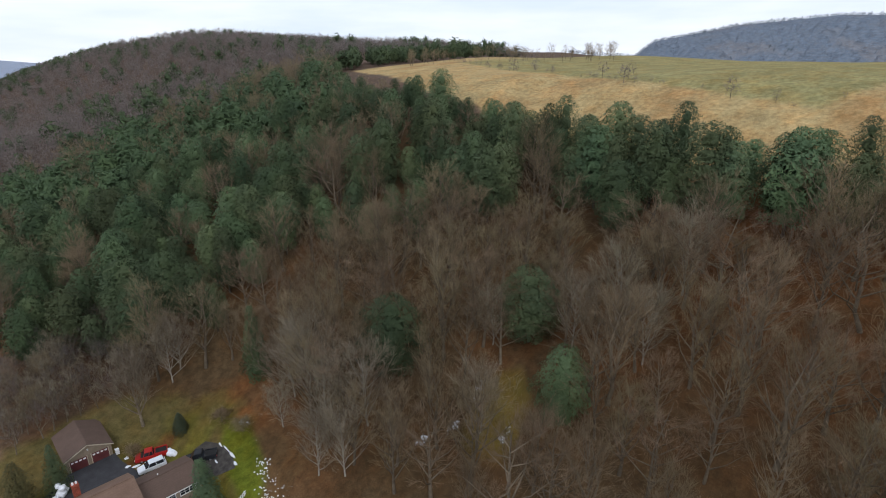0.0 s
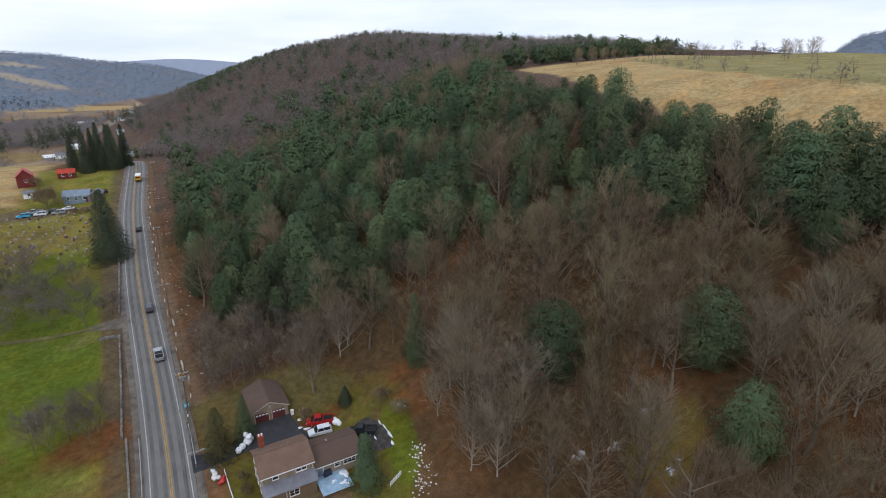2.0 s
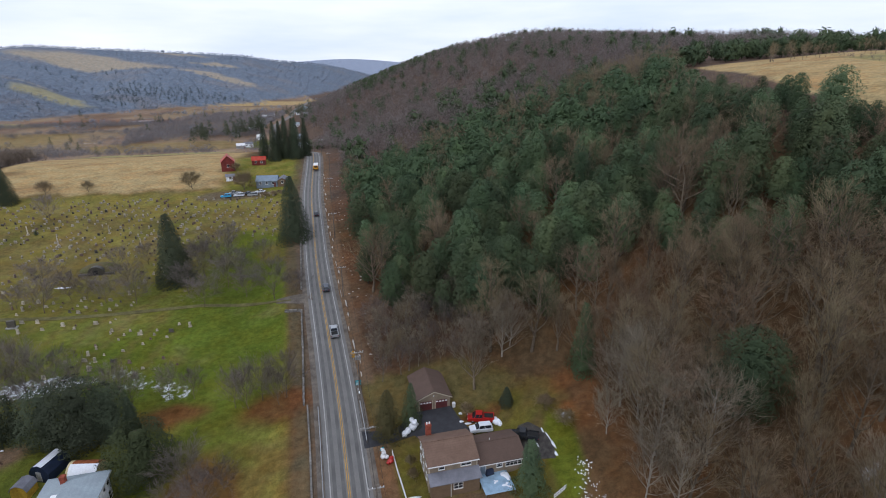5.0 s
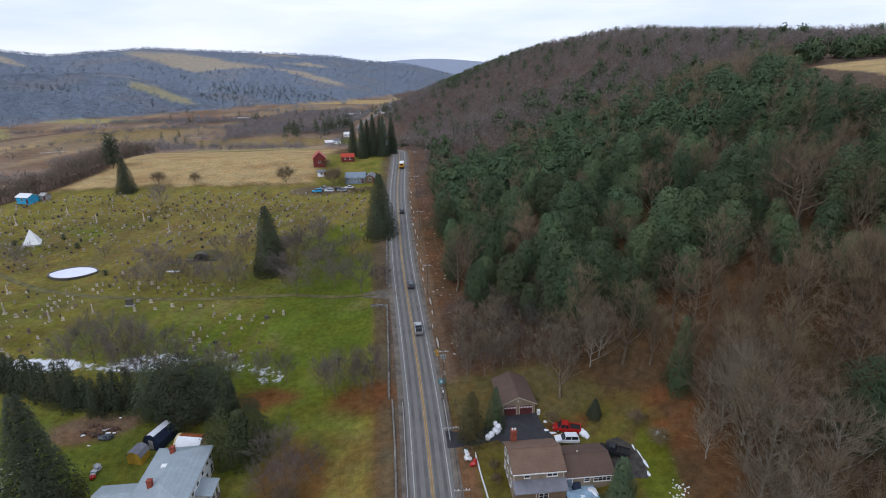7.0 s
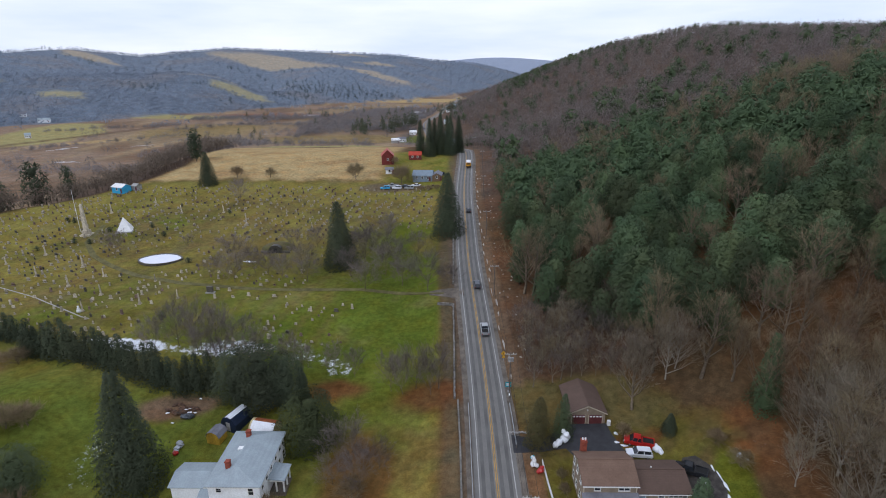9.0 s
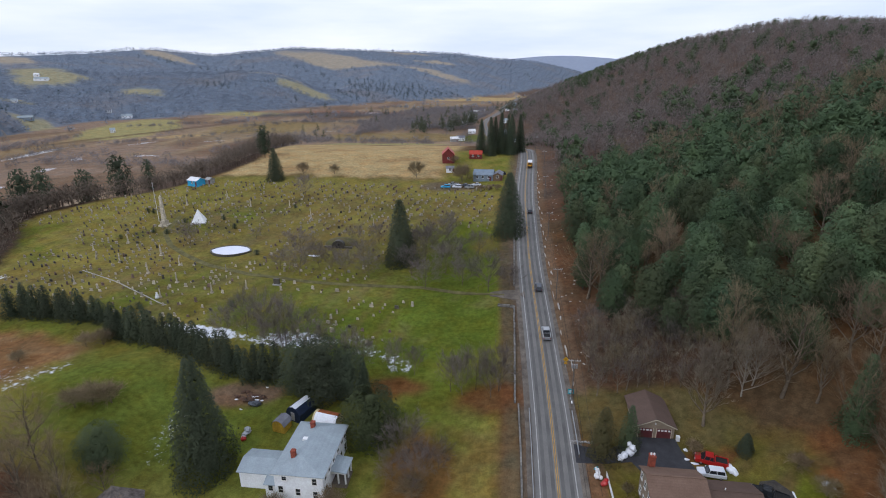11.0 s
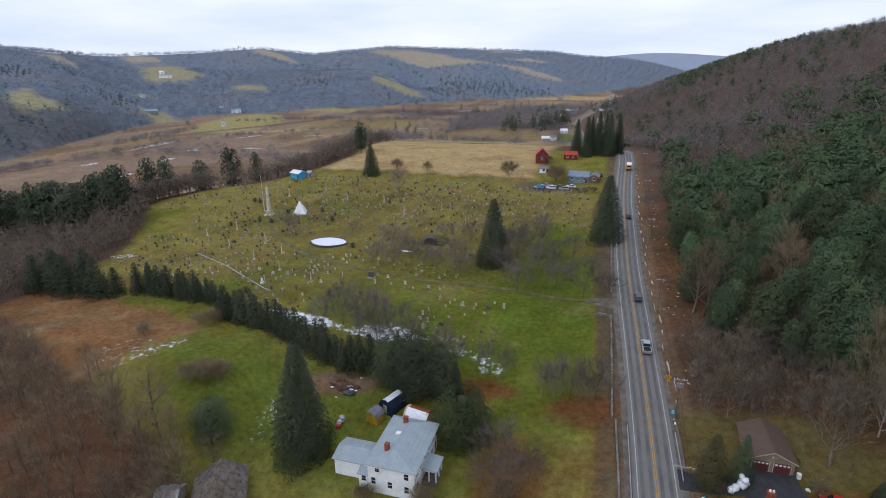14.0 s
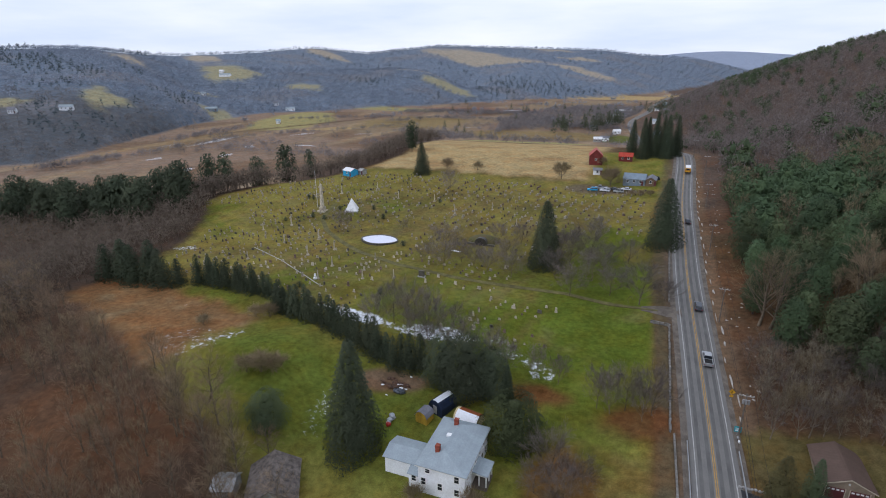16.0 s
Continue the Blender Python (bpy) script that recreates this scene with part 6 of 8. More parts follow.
for k in range(16):
    yy = 560 + 34 * k
    side = 1 if k % 3 else -1
    xx = float(road_x(yy)) - side * (16 + 9 * ((k * 7) % 4)) - 4
    if height(xx, yy) > 12:
        continue
    plain_house(xx, yy, 6 * ((k * 5) % 7) - 18, 7.5 + k % 3, 6.5, 3.6, 5.6, (M_WHITE_SIDING, M_CONCRETE, M_WHITE_SIDING, M_BLUE_SIDING)[k % 4], (M_GREY_ROOF, M_WHITE_PAINT, M_PORCH_ROOF)[k % 3],
                "pale village house along the far highway", "village_house", "house", 2, group="houses of the far village")
# ---- driveways and yard surfaces ----
def patch(name, points, mat, lift, label, category="pavement", kind="structure", slab=0.25):
    """A paved area with an outline of a few corners, following the ground."""
    bm = bmesh.new()
    out = [bm.verts.new((x, y, 0)) for x, y in points]
    bm.faces.new(out)
    bmesh.ops.triangulate(bm, faces=bm.faces)
    for _ in range(4):
        bmesh.ops.subdivide_edges(bm, edges=[e for e in bm.edges if e.calc_length() > 1.6], cuts=1)
        bmesh.ops.triangulate(bm, faces=bm.faces)
    for v in bm.verts:
        v.co.z = float(surface(v.co.x, v.co.y)) + lift
    ring = bmesh.ops.extrude_edge_only(bm, edges=[e for e in bm.edges if e.is_boundary])
    for v in ring["geom"]:
        if isinstance(v, bmesh.types.BMVert):
            v.co.z -= slab
    return tagged(link(name, bm, mat), label, category, kind=kind)


patch("driveway", [(-3.9, 92.6), (1.5, 92.9), (6.0, 93.6), (8.0, 90.0), (16.8, 90.0), (16.8, 92.5), (15.6, 97.0), (15.2, 100.1), (7.7, 100.1), (7.2, 97.2), (2.0, 96.0), (-3.9, 97.4)], M_DRIVE, 0.06,
      "dark asphalt driveway between house and garage")
patch("parking_pad", [(24.2, 81.5), (25.8, 79.8), (28.5, 78.2), (29.2, 80.4), (29.35, 83.2), (28.9, 85.8), (27.6, 88.6), (25.6, 88.9), (24.3, 87.0)], material("dark_muddy_gravel", (0.070, 0.062, 0.055), 0.95, vary=0.5, size=0.9, grain=0.35, grain_size=0.12, bump=0.3), 0.04, "dark gravel parking pad beside the wing")
patch("farm_entrance", [(-11.8, 151.2), (-15.6, 151.0), (-22, 153.8), (-22, 156.2), (-15.6, 156.6), (-11.8, 156.4)], M_GRAVEL, 0.06, "gravel entrance to the cemetery")
for k, (x, y, a, b, hh) in enumerate(((29.0, 85.2, 0.16, 0.7, 0.2), (29.3, 83.3, 0.13, 1.1, 0.18), (29.35, 81.1, 0.2, 1.2, 0.22), (28.9, 79.0, 0.22, 0.7, 0.2), (27.15, 84.6, 0.12, 1.1, 0.14), (26.95, 82.6, 0.15, 0.6, 0.14), (33.8, 86.1, 0.7, 0.45, 0.5), (34.4, 85.0, 0.25, 0.3, 0.2), (22.6, 92.4, 0.8, 1.3, 0.75), (15.9, 94.9, 0.5, 0.25, 0.2), (16.4, 97.3, 0.3, 0.5, 0.2), (17.0, 94.0, 0.6, 0.3, 0.2),
                                     (2.5, 78.9, 1.4, 0.35, 0.3), (0.6, 78.2, 0.5, 0.4, 0.35))):
    snow_heap(x, y, a, b, hh, 0.05, k)


# ---- vehicles ----
def wheels(parent, xs, ys, r, w):
    for x in xs:
        for y in ys:
            s = 1 if x > 0 else -1
            t = part("wheel", rod(bmesh.new(), (x - s * w / 2, y, r), (x + s * w / 2, y, r), r, r, 14), M_RUBBER, parent, "black rubber tyre")
            part("rim", rod(bmesh.new(), (x + s * (w / 2 - 0.02), y, r), (x + s * (w / 2 + 0.015), y, r), r * 0.6, r * 0.55, 10), M_STEEL, t, "silver wheel rim")


def car(x, y, z, turn, paint, label, kind="suv", name="car", category="car"):
    """A parked or passing car, nose towards +y."""
    c = thing(name, x, y, z, label, category, turn=turn)
    L, W = (5.4, 1.95) if kind == "pickup" else (4.6, 1.82)
    top = {"suv": 1.68, "pickup": 1.85, "sedan": 1.42}[kind]
    waist = {"suv": 1.02, "pickup": 1.1, "sedan": 0.9}[kind]
    low = 0.3
    side = [(-L / 2, low + 0.12), (-L / 2 + 0.15, low), (L / 2 - 0.2, low), (L / 2, low + 0.2), (L / 2 - 0.05, waist - 0.22), (L / 2 - 1.2, waist), (-L / 2 + 0.05, waist), (-L / 2, waist - 0.2)]
    bm = prism(side, -W / 2, W / 2, "x")
    bmesh.ops.bevel(bm, geom=list(bm.edges), offset=0.07, segments=2, affect="EDGES", clamp_overlap=True)
    part("body", bm, paint, c)
    if kind == "pickup":
        cab = (-0.55, 1.55)
        part("bed_floor", boxed(-W / 2 + 0.14, W / 2 - 0.14, -L / 2 + 0.15, -0.7, waist - 0.02, waist + 0.012), M_RUBBER, c, "dark open cargo bed")
        for s in (-1, 1):
            part("bed_rail", boxed(s * (W / 2 - 0.14), s * (W / 2 - 0.02), -L / 2 + 0.06, -0.6, waist - 0.05, waist + 0.2), paint, c)
        part("tailgate", boxed(-W / 2 + 0.05, W / 2 - 0.05, -L / 2 + 0.02, -L / 2 + 0.12, waist - 0.1, waist + 0.2), paint, c)
    elif kind == "suv":
        cab = (-L / 2 + 0.12, 0.95)
    else:
        cab = (-L / 2 + 0.75, 0.9)
    a, b = cab
    slope_b = 0.28 if kind != "sedan" else 0.55
    gl = prism([(a, waist - 0.03), (b + 0.15, waist - 0.03), (b - 0.55, top - 0.08), (a + slope_b, top - 0.08)], -W / 2 + 0.12, W / 2 - 0.12, "x")
    for v in gl.verts:
        if v.co.z > waist + 0.1:
            v.co.x *= 0.86
    part("cabin_glass", gl, M_GLASS, c, "dark tinted car glass")
    rf = prism([(a + slope_b - 0.05, top - 0.09), (b - 0.5, top - 0.09), (b - 0.62, top), (a + slope_b + 0.1, top)], -W / 2 + 0.24, W / 2 - 0.24, "x")
    part("roof", rf, paint, c)
    for s in (-1, 1):
        for yy in (a + slope_b * 0.6, (a + b) / 2 - 0.1, b - 0.3):
            part("pillar", rod(bmesh.new(), (s * (W / 2 - 0.11), yy, waist - 0.03), (s * (W / 2 - 0.235), yy + (0.1 if yy < 0 else -0.28), top - 0.06), 0.05, 0.045, 5), paint, c)
        part("headlight", boxed(s * (W / 2 - 0.42), s * (W / 2 - 0.08), L / 2 - 0.12, L / 2 + 0.01, waist - 0.42, waist - 0.27), M_LAMP, c, "clear headlight")
        part("tail_light", boxed(s * (W / 2 - 0.28), s * (W / 2 - 0.06), -L / 2 - 0.01, -L / 2 + 0.08, waist - 0.32, waist - 0.1), M_LAMP_RED, c, "red tail light")
        part("mirror", boxed(s * (W / 2 + 0.0), s * (W / 2 + 0.17), b - 0.2, b - 0.08, waist, waist + 0.14), paint, c)
    part("bumper", boxed(-W / 2 + 0.06, W / 2 - 0.06, L / 2 - 0.08, L / 2 + 0.06, low + 0.02, low + 0.22, bevel=0.03), M_RUBBER, c)
    part("bumper", boxed(-W / 2 + 0.06, W / 2 - 0.06, -L / 2 - 0.06, -L / 2 + 0.08, low + 0.05, low + 0.25, bevel=0.03), M_RUBBER, c)
    wheels(c, (-W / 2 + 0.12, W / 2 - 0.12), (-L * 0.29, L * 0.3), 0.34, 0.22)
    return c


def on_road(y, off):
    return float(road_x(y)) + off, y, float(road_z(y)) + 0.065, math.degrees(math.atan2(float(road_x(y - 2) - road_x(y + 2)), 4))


def driving(y, off, paint, label, kind, name="car", category="car", back=False):
    x, yy, z, turn = on_road(y, off)
    slope = math.atan2(float(road_z(y + 2) - road_z(y - 2)), 4)
    c = car(x, yy, z, turn + (180 if back else 0), paint, label, kind, name, category)
    c.rotation_euler = (-slope if back else slope, 0, radians(turn + (180 if back else 0)))
    return c


driving(134, 1.5, M_SILVER_CAR, "silver pickup truck driving up the highway", "pickup", "pickup_truck", "truck")
driving(158, 1.5, M_GREY_CAR, "grey sport utility car on the highway", "suv")
driving(222, 1.5, M_DARK_CAR, "dark sedan far up the highway", "sedan")


def school_bus(y, off):
    x, yy, z, turn = on_road(y, off)
    c = thing("school_bus", x, yy, z, "yellow school bus with a white roof on the highway", "bus", turn=turn)
    part("body", boxed(-1.2, 1.2, -4.6, 3.6, 0.5, 2.6, bevel=0.12), M_BUS_YELLOW, c)
    part("roof", boxed(-1.15, 1.15, -4.55, 3.5, 2.58, 2.85, bevel=0.12), M_WHITE_PAINT, c, "white bus roof")
    part("hood", boxed(-1.0, 1.0, 3.5, 4.8, 0.5, 1.5, bevel=0.12), M_BUS_YELLOW, c)
    for s in (-1, 1):
        for k in range(8):
            part("window", boxed(s * 1.19, s * 1.215, -4.3 + k * 0.95, -3.5 + k * 0.95, 1.65, 2.3), M_GLASS, c)
        part("side_rail", boxed(s * 1.195, s * 1.23, -4.5, 3.5, 1.25, 1.33), M_RUBBER, c)
        part("tail_light", boxed(s * 0.8, s * 1.1, -4.63, -4.58, 1.2, 1.4), M_LAMP_RED, c, "red tail light")
    part("rear_window", boxed(-0.9, 0.9, -4.62, -4.58, 1.6, 2.35), M_GLASS, c)
    part("bumper", boxed(-1.2, 1.2, -4.75, -4.6, 0.5, 0.75), M_RUBBER, c)
    wheels(c, (-1.05, 1.05), (-2.6, 3.0), 0.48, 0.28)
    return c


school_bus(292, 1.5)
car(18.9, 91.4, float(height(18.9, 91.4)) + 0.02, 84, M_WHITE_CAR, "white sport utility car parked behind the wing", "suv")
car(19.8, 94.3, float(height(19.8, 94.3)) + 0.02, 72, M_RED_PAINT, "bright red pickup truck parked on leaves", "pickup", "pickup_truck", "truck")
car(25.5, 85.4, float(height(25.5, 85.4)) + 0.1, 62, M_DARK_CAR, "black pickup truck on the parking pad", "pickup", "pickup_truck", "truck")
car(-41.5, 257.2, float(height(-41.5, 257.2)), 86, M_WHITE_CAR, "white car parked by the bungalow", "suv")
car(-47.0, 257.0, float(height(-47, 257)), 100, M_SKY_BLUE, "bright blue car parked by the bungalow", "suv")
car(-38.0, 259.5, float(height(-38, 259.5)), 70, M_GREY_CAR, "grey car parked by the bungalow", "sedan")
car(-35.6, 256.6, float(height(-35.6, 256.6)), 92, M_SILVER_CAR, "silver car in the row before the bungalow", "suv")
car(-43.6, 260.2, float(height(-43.6, 260.2)), 88, M_SILVER_CAR, "silver pickup truck in the row of parked cars", "pickup", "pickup_truck", "truck")
car(-32.6, 260.4, float(height(-32.6, 260.4)), 84, M_WHITE_CAR, "white sedan parked on the bare earth", "sedan")
car(-21.0, 275.8, float(height(-21, 275.8)), 90, M_DARK_CAR, "black car beside the brown garage", "suv")
car(-24.8, 276.5, float(height(-24.8, 276.5)), 90, M_WHITE_CAR, "white car behind the bungalow", "sedan")


# ---- poles, wires, rails, signs ----
def utility_pole(x, y, tall, transformers, turn=0.0):
    p = thing("utility_pole", x, y, float(height(x, y)), "weathered wooden utility pole with a crossarm", "utility pole", "poles along the highway", turn)
    part("post", rod(bmesh.new(), (0, 0, -0.8), (0, 0, tall), 0.17, 0.12, 10), M_POLE_WOOD, p)
    part("crossarm", boxed(-1.25, 1.25, -0.07, 0.07, tall - 0.55, tall - 0.4), M_CONCRETE, p, "pale weathered crossarm")
    for xx in (-1.15, -0.6, 0.6, 1.15):
        part("insulator", rod(bmesh.new(), (xx, 0, tall - 0.4), (xx, 0, tall - 0.12), 0.06, 0.04, 8), M_WHITE_PAINT, p)
    for k in range(transformers):
        xx = -0.45 + k * 0.45
        part("transformer", rod(bmesh.new(), (xx, -0.32, tall - 2.0), (xx, -0.32, tall - 1.1), 0.19, 0.19, 10), M_STEEL, p, "grey can transformer")
    return p


pole_line = [(-3.8, 33), (-3.8, 73.6), (-2.9, 110.8), (-3.2, 152), (-2.8, 196), (-1.5, 240), (0.5, 285), (-2, 330)]
for k, (x, y) in enumerate(pole_line):
    utility_pole(x, y, 9.6, 3 if k == 2 else 0)


def wire(a, b, sag, r=0.016):
    verts, t = [], []
    for k in range(13):
        s = k / 12
        p = np.array(a) * (1 - s) + np.array(b) * s - np.array([0, 0, sag * 4 * s * (1 - s)])
        verts += [p + (r, 0, -r), p + (-r, 0, -r), p + (0, 0, r)]
        for i in range(3 if k else 0):
            j, m = (i + 1) % 3, 3 * k - 3
            t += [(m + i, m + j, m + 3 + j), (m + i, m + 3 + j, m + 3 + i)]
    v = np.array(verts)
    return tagged(new("power_line", raw_mesh("power_line", v, t, [M_RUBBER])), "thin dark power line between the poles", "cable", "power lines")


for (x0, y0), (x1, y1) in zip(pole_line, pole_line[1:]):
    z0, z1 = float(height(x0, y0)) + 9.6, float(height(x1, y1)) + 9.6
    for off, dz in ((-1.15, -0.1), (1.15, -0.1), (0, -2.6)):
        wire((x0 + off, y0, z0 + dz), (x1 + off, y1, z1 + dz), 0.7, 0.03 if dz < -1 else 0.02)


def guard_rail(line, label):
    """A steel rail on posts along a line of (x, y)."""
    g = thing("guard_rail", 0, 0, 0, label, "guard rail")
    for (x0, y0), (x1, y1) in zip(line, line[1:]):
        z0, z1 = float(surface(x0, y0)), float(surface(x1, y1))
        bm = bmesh.new()
        for dz in (0.5, 0.68):
            rod(bm, (x0, y0, z0 + dz), (x1, y1, z1 + dz), 0.085, 0.085, 6)
        part("rail", bm, M_STEEL, g)
        part("post", boxed(x0 - 0.07, x0 + 0.07, y0 - 0.07, y0 + 0.07, z0 - 0.4, z0 + 0.75), M_POLE_WOOD, g)
    return g


guard_rail([(float(road_x(y)) - 4.35, y) for y in range(62, 110, 4)], "grey steel guard rail beside the highway")
guard_rail([(float(road_x(y)) + 4.35, y) for y in range(94, 108, 4)], "short grey guard rail by the yard")


def stone_wall(line, wide, tall, label):
    """A low dry wall of single stones."""
    w = thing("stone_wall", 0, 0, 0, label, "wall")
    r2 = np.random.default_rng(77)
    protos = []
    for k in range(4):
        bm = bmesh.new()
        bmesh.ops.create_cube(bm, size=1)
        bmesh.ops.bevel(bm, geom=list(bm.edges), offset=0.12, segments=1, affect="EDGES")
        for v in bm.verts:
            v.co += Vector(r2.normal(0, 0.04, 3))
        me = bpy.data.meshes.new("stone")
        bm.to_mesh(me)
        bm.free()
        me.materials.append(M_FIELDSTONE)
        protos.append(me)
    for (x0, y0), (x1, y1) in zip(line, line[1:]):
        n = max(1, int(math.hypot(x1 - x0, y1 - y0) / 1.1))
        for k in range(n):
            s = (k + 0.5) / n
            x, y = x0 + (x1 - x0) * s, y0 + (y1 - y0) * s
            for lvl in range(2):
                ob = new("stone", protos[(k + lvl) % 4])
                ob.parent = w
                ob.location = (x + r2.normal(0, 0.04), y + lvl * 0.4, float(height(x, y)) + tall * (0.25 + 0.5 * lvl))
                ob.scale = (wide, 1.12, tall * 0.56)
                ob.rotation_euler = (r2.normal(0, 0.04), r2.normal(0, 0.04), math.atan2(x0 - x1, y1 - y0) + r2.normal(0, 0.06))
    return w


stone_wall([(-14.9, 108), (-14.9, 128), (-15.0, 146.5)], 0.4, 0.6, "low grey stone wall along the lawn")
stone_wall([(-15.0, 146.5), (-19.5, 147.6)], 0.4, 0.6, "short return of the grey stone wall")
stone_wall([(-15.0, 159), (-14.9, 176), (-14.8, 196)], 0.4, 0.6, "low grey stone wall beside the cemetery")


def low_wall(line, label):
    """A low wall cast in lengths, with open joints between them."""
    w = thing("low_wall", 0, 0, 0, label, "wall")
    for (x0, y0), (x1, y1) in zip(line, line[1:]):
        n = int(abs(y1 - y0) / 3.0)
        for k in range(n):
            xa, ya, xb, yb = x0 + (x1 - x0) * k / n, y0 + (y1 - y0) * k / n, x0 + (x1 - x0) * (k + 0.985) / n, y0 + (y1 - y0) * (k + 0.985) / n
            za, zb = float(height(xa, ya)) + 0.42, float(height(xb, yb)) + 0.42
            part("wall_length", sheet((xa - 0.17, ya, za), (xa + 0.17, ya, za), (xb + 0.17, yb, zb), (xb - 0.17, yb, zb), 0.7), M_FIELDSTONE, w)
    return w


low_wall([(-13.8, 62), (-13.9, 94), (-14.2, 107.6)], "low weathered grey wall along the roadside lawn")


def sign_post(name, x, y, tall, w, h, mat, label, diamond=False, back=None):
    s = thing(name, x, y, float(height(x, y)), label, "sign")
    part("post", rod(bmesh.new(), (0, 0, -0.4), (0, 0, tall), 0.035, 0.035, 6), M_STEEL, s)
    bm = boxed(-w / 2, w / 2, -0.06, -0.035, -h / 2, h / 2)
    bmesh.ops.transform(bm, matrix=Matrix.Translation((0, 0, tall - h * (0.7 if diamond else 0.45))) @ Matrix.Rotation(radians(45 if diamond else 0), 4, "Y"), verts=bm.verts)
    part("panel", bm, mat, s)
    return s


ws = sign_post("warning_sign", -3.2, 121.8, 2.6, 0.95, 0.95, M_AMBER, "amber diamond warning sign on a steel post", True)
part("symbol", boxed(-0.06, 0.06, -0.075, -0.061, 1.65, 2.2), M_RUBBER, ws, "black bar symbol")
part("lower_panel", boxed(-0.35, 0.35, -0.06, -0.035, 0.75, 1.2), M_AMBER, ws)
ts = sign_post("notice_board", -3.1, 111.3, 1.9, 1.25, 1.25, M_TEAL, "teal notice board with pale bars of lettering")
for k in range(3):
    part("text_bar", boxed(-0.45, 0.45, -0.075, -0.061, 0.95 + 0.27 * k, 1.08 + 0.27 * k), M_WHITE_PAINT, ts, "pale bar of lettering")


def mailbox(x, y, mat, label):
    m = thing("mailbox", x, y, float(height(x, y)), label, "mailbox")
    part("post", boxed(-0.05, 0.05, -0.05, 0.05, -0.4, 1.0), M_POLE_WOOD, m)
    pts = [(-0.14, 1.0), (0.14, 1.0), (0.14, 1.18), (0.07, 1.28), (-0.07, 1.28), (-0.14, 1.18)]
    part("box", prism(pts, -0.3, 0.3), mat, m)
    return m


mailbox(-3.2, 108.1, M_WHITE_PAINT, "white mailbox on a wooden post")
mailbox(-3.3, 109.2, M_STEEL, "grey mailbox on a wooden post")


def bin_cart(x, y):
    b = thing("wheeled_bin", x, y, float(height(x, y)), "white wheeled rubbish bin beside the garage", "bin")
    part("body", boxed(-0.3, 0.3, -0.32, 0.32, 0.08, 1.0, bevel=0.04), M_WHITE_PAINT, b)
    part("lid", boxed(-0.33, 0.33, -0.36, 0.34, 1.0, 1.1, bevel=0.03), M_WHITE_PAINT, b)
    for s in (-1, 1):
        part("wheel", rod(bmesh.new(), (s * 0.3, 0.3, 0.1), (s * 0.36, 0.3, 0.1), 0.1, 0.1, 10), M_RUBBER, b)
    return b


bin_cart(15.6, 99.6)


def picket_fence(line, label):
    f = thing("picket_fence", 0, 0, 0, label, "fence")
    for (x0, y0), (x1, y1) in zip(line, line[1:]):
        n = int(math.hypot(x1 - x0, y1 - y0) / 0.35)
        for k in range(n):
            s = k / n
            x, y = x0 + (x1 - x0) * s, y0 + (y1 - y0) * s
            z = float(height(x, y))
            part("picket", boxed(x - 0.05, x + 0.05, y - 0.05, y + 0.05, z - 0.1, z + 0.95), M_WHITE_PAINT, f)
        for dz in (0.3, 0.75):
            bm = rod(bmesh.new(), (x0, y0, float(height(x0, y0)) + dz), (x1, y1, float(height(x1, y1)) + dz), 0.06, 0.06, 4)
            part("rail", bm, M_WHITE_PAINT, f)
    return f


picket_fence([(1.0, 90.0), (1.2, 85), (1.6, 78.6), (4.2, 77.2)], "white picket fence beside the front lawn")
picket_fence([(25.0, 71.4), (27.4, 72.0)], "pale short fence at the yard's edge")


def lumpy(name, x, y, blobs, mat, label, category, z=None):
    """A soft thing made of a few merged lumps."""
    bm = bmesh.new()
    for bx, by, bz, r in blobs:
        bmesh.ops.create_icosphere(bm, subdivisions=3, radius=r, matrix=Matrix.Translation((bx, by, bz)))
    for v in bm.verts:
        v.co += 0.16 * noise.noise_vector(v.co * 2.3) + 0.06 * noise.noise_vector(v.co * 6.0)
    for f in bm.faces:
        f.smooth = True
    ob = link(name, bm, mat)
    ob.location = (x, y, float(height(x, y)) if z is None else z)
    return tagged(ob, label, category)


lumpy("yard_ornament", -0.7, 89.4, [(0, 0, 0.5, 0.55), (0.1, 0, 1.2, 0.42), (-0.1, 0, 1.75, 0.3), (-0.35, 0.1, 2.05, 0.2), (0.5, -0.2, 0.35, 0.4)], M_WHITE_PAINT, "white inflatable yard ornament by the drive", "ornament")
lumpy("yard_ornament", 0.35, 87.9, [(0, 0, 0.45, 0.5), (0.25, 0.1, 1.0, 0.36), (-0.4, -0.2, 0.35, 0.36)], M_RED_PAINT, "red inflatable yard ornament by the fence", "ornament")
lumpy("yard_ornament", -1.0, 89.9, [(0, 0, 1.9, 0.28), (0.2, 0, 2.1, 0.2)], M_TEAL, "teal top of an inflatable ornament", "ornament", float(height(-1, 89.9)) - 0.4)
lumpy("wrapped_shrub", 5.4, 94.6, [(0.6, 0.8, 0.8, 0.8), (0.9, 0.6, 1.8, 0.6), (-0.5, 0, 0.6, 0.65), (-1.3, -0.6, 0.4, 0.6), (0.4, 1.0, 2.3, 0.45), (-0.9, -0.9, 0.9, 0.35), (1.3, 1.1, 1.0, 0.5)], M_SNOW, "white plastic-wrapped shrub under the young pine", "shrub")
row = thing("stone_row", -2.2, 97.9, float(height(-2.2, 97.9)), "row of pale field stones beside the drive", "stones")
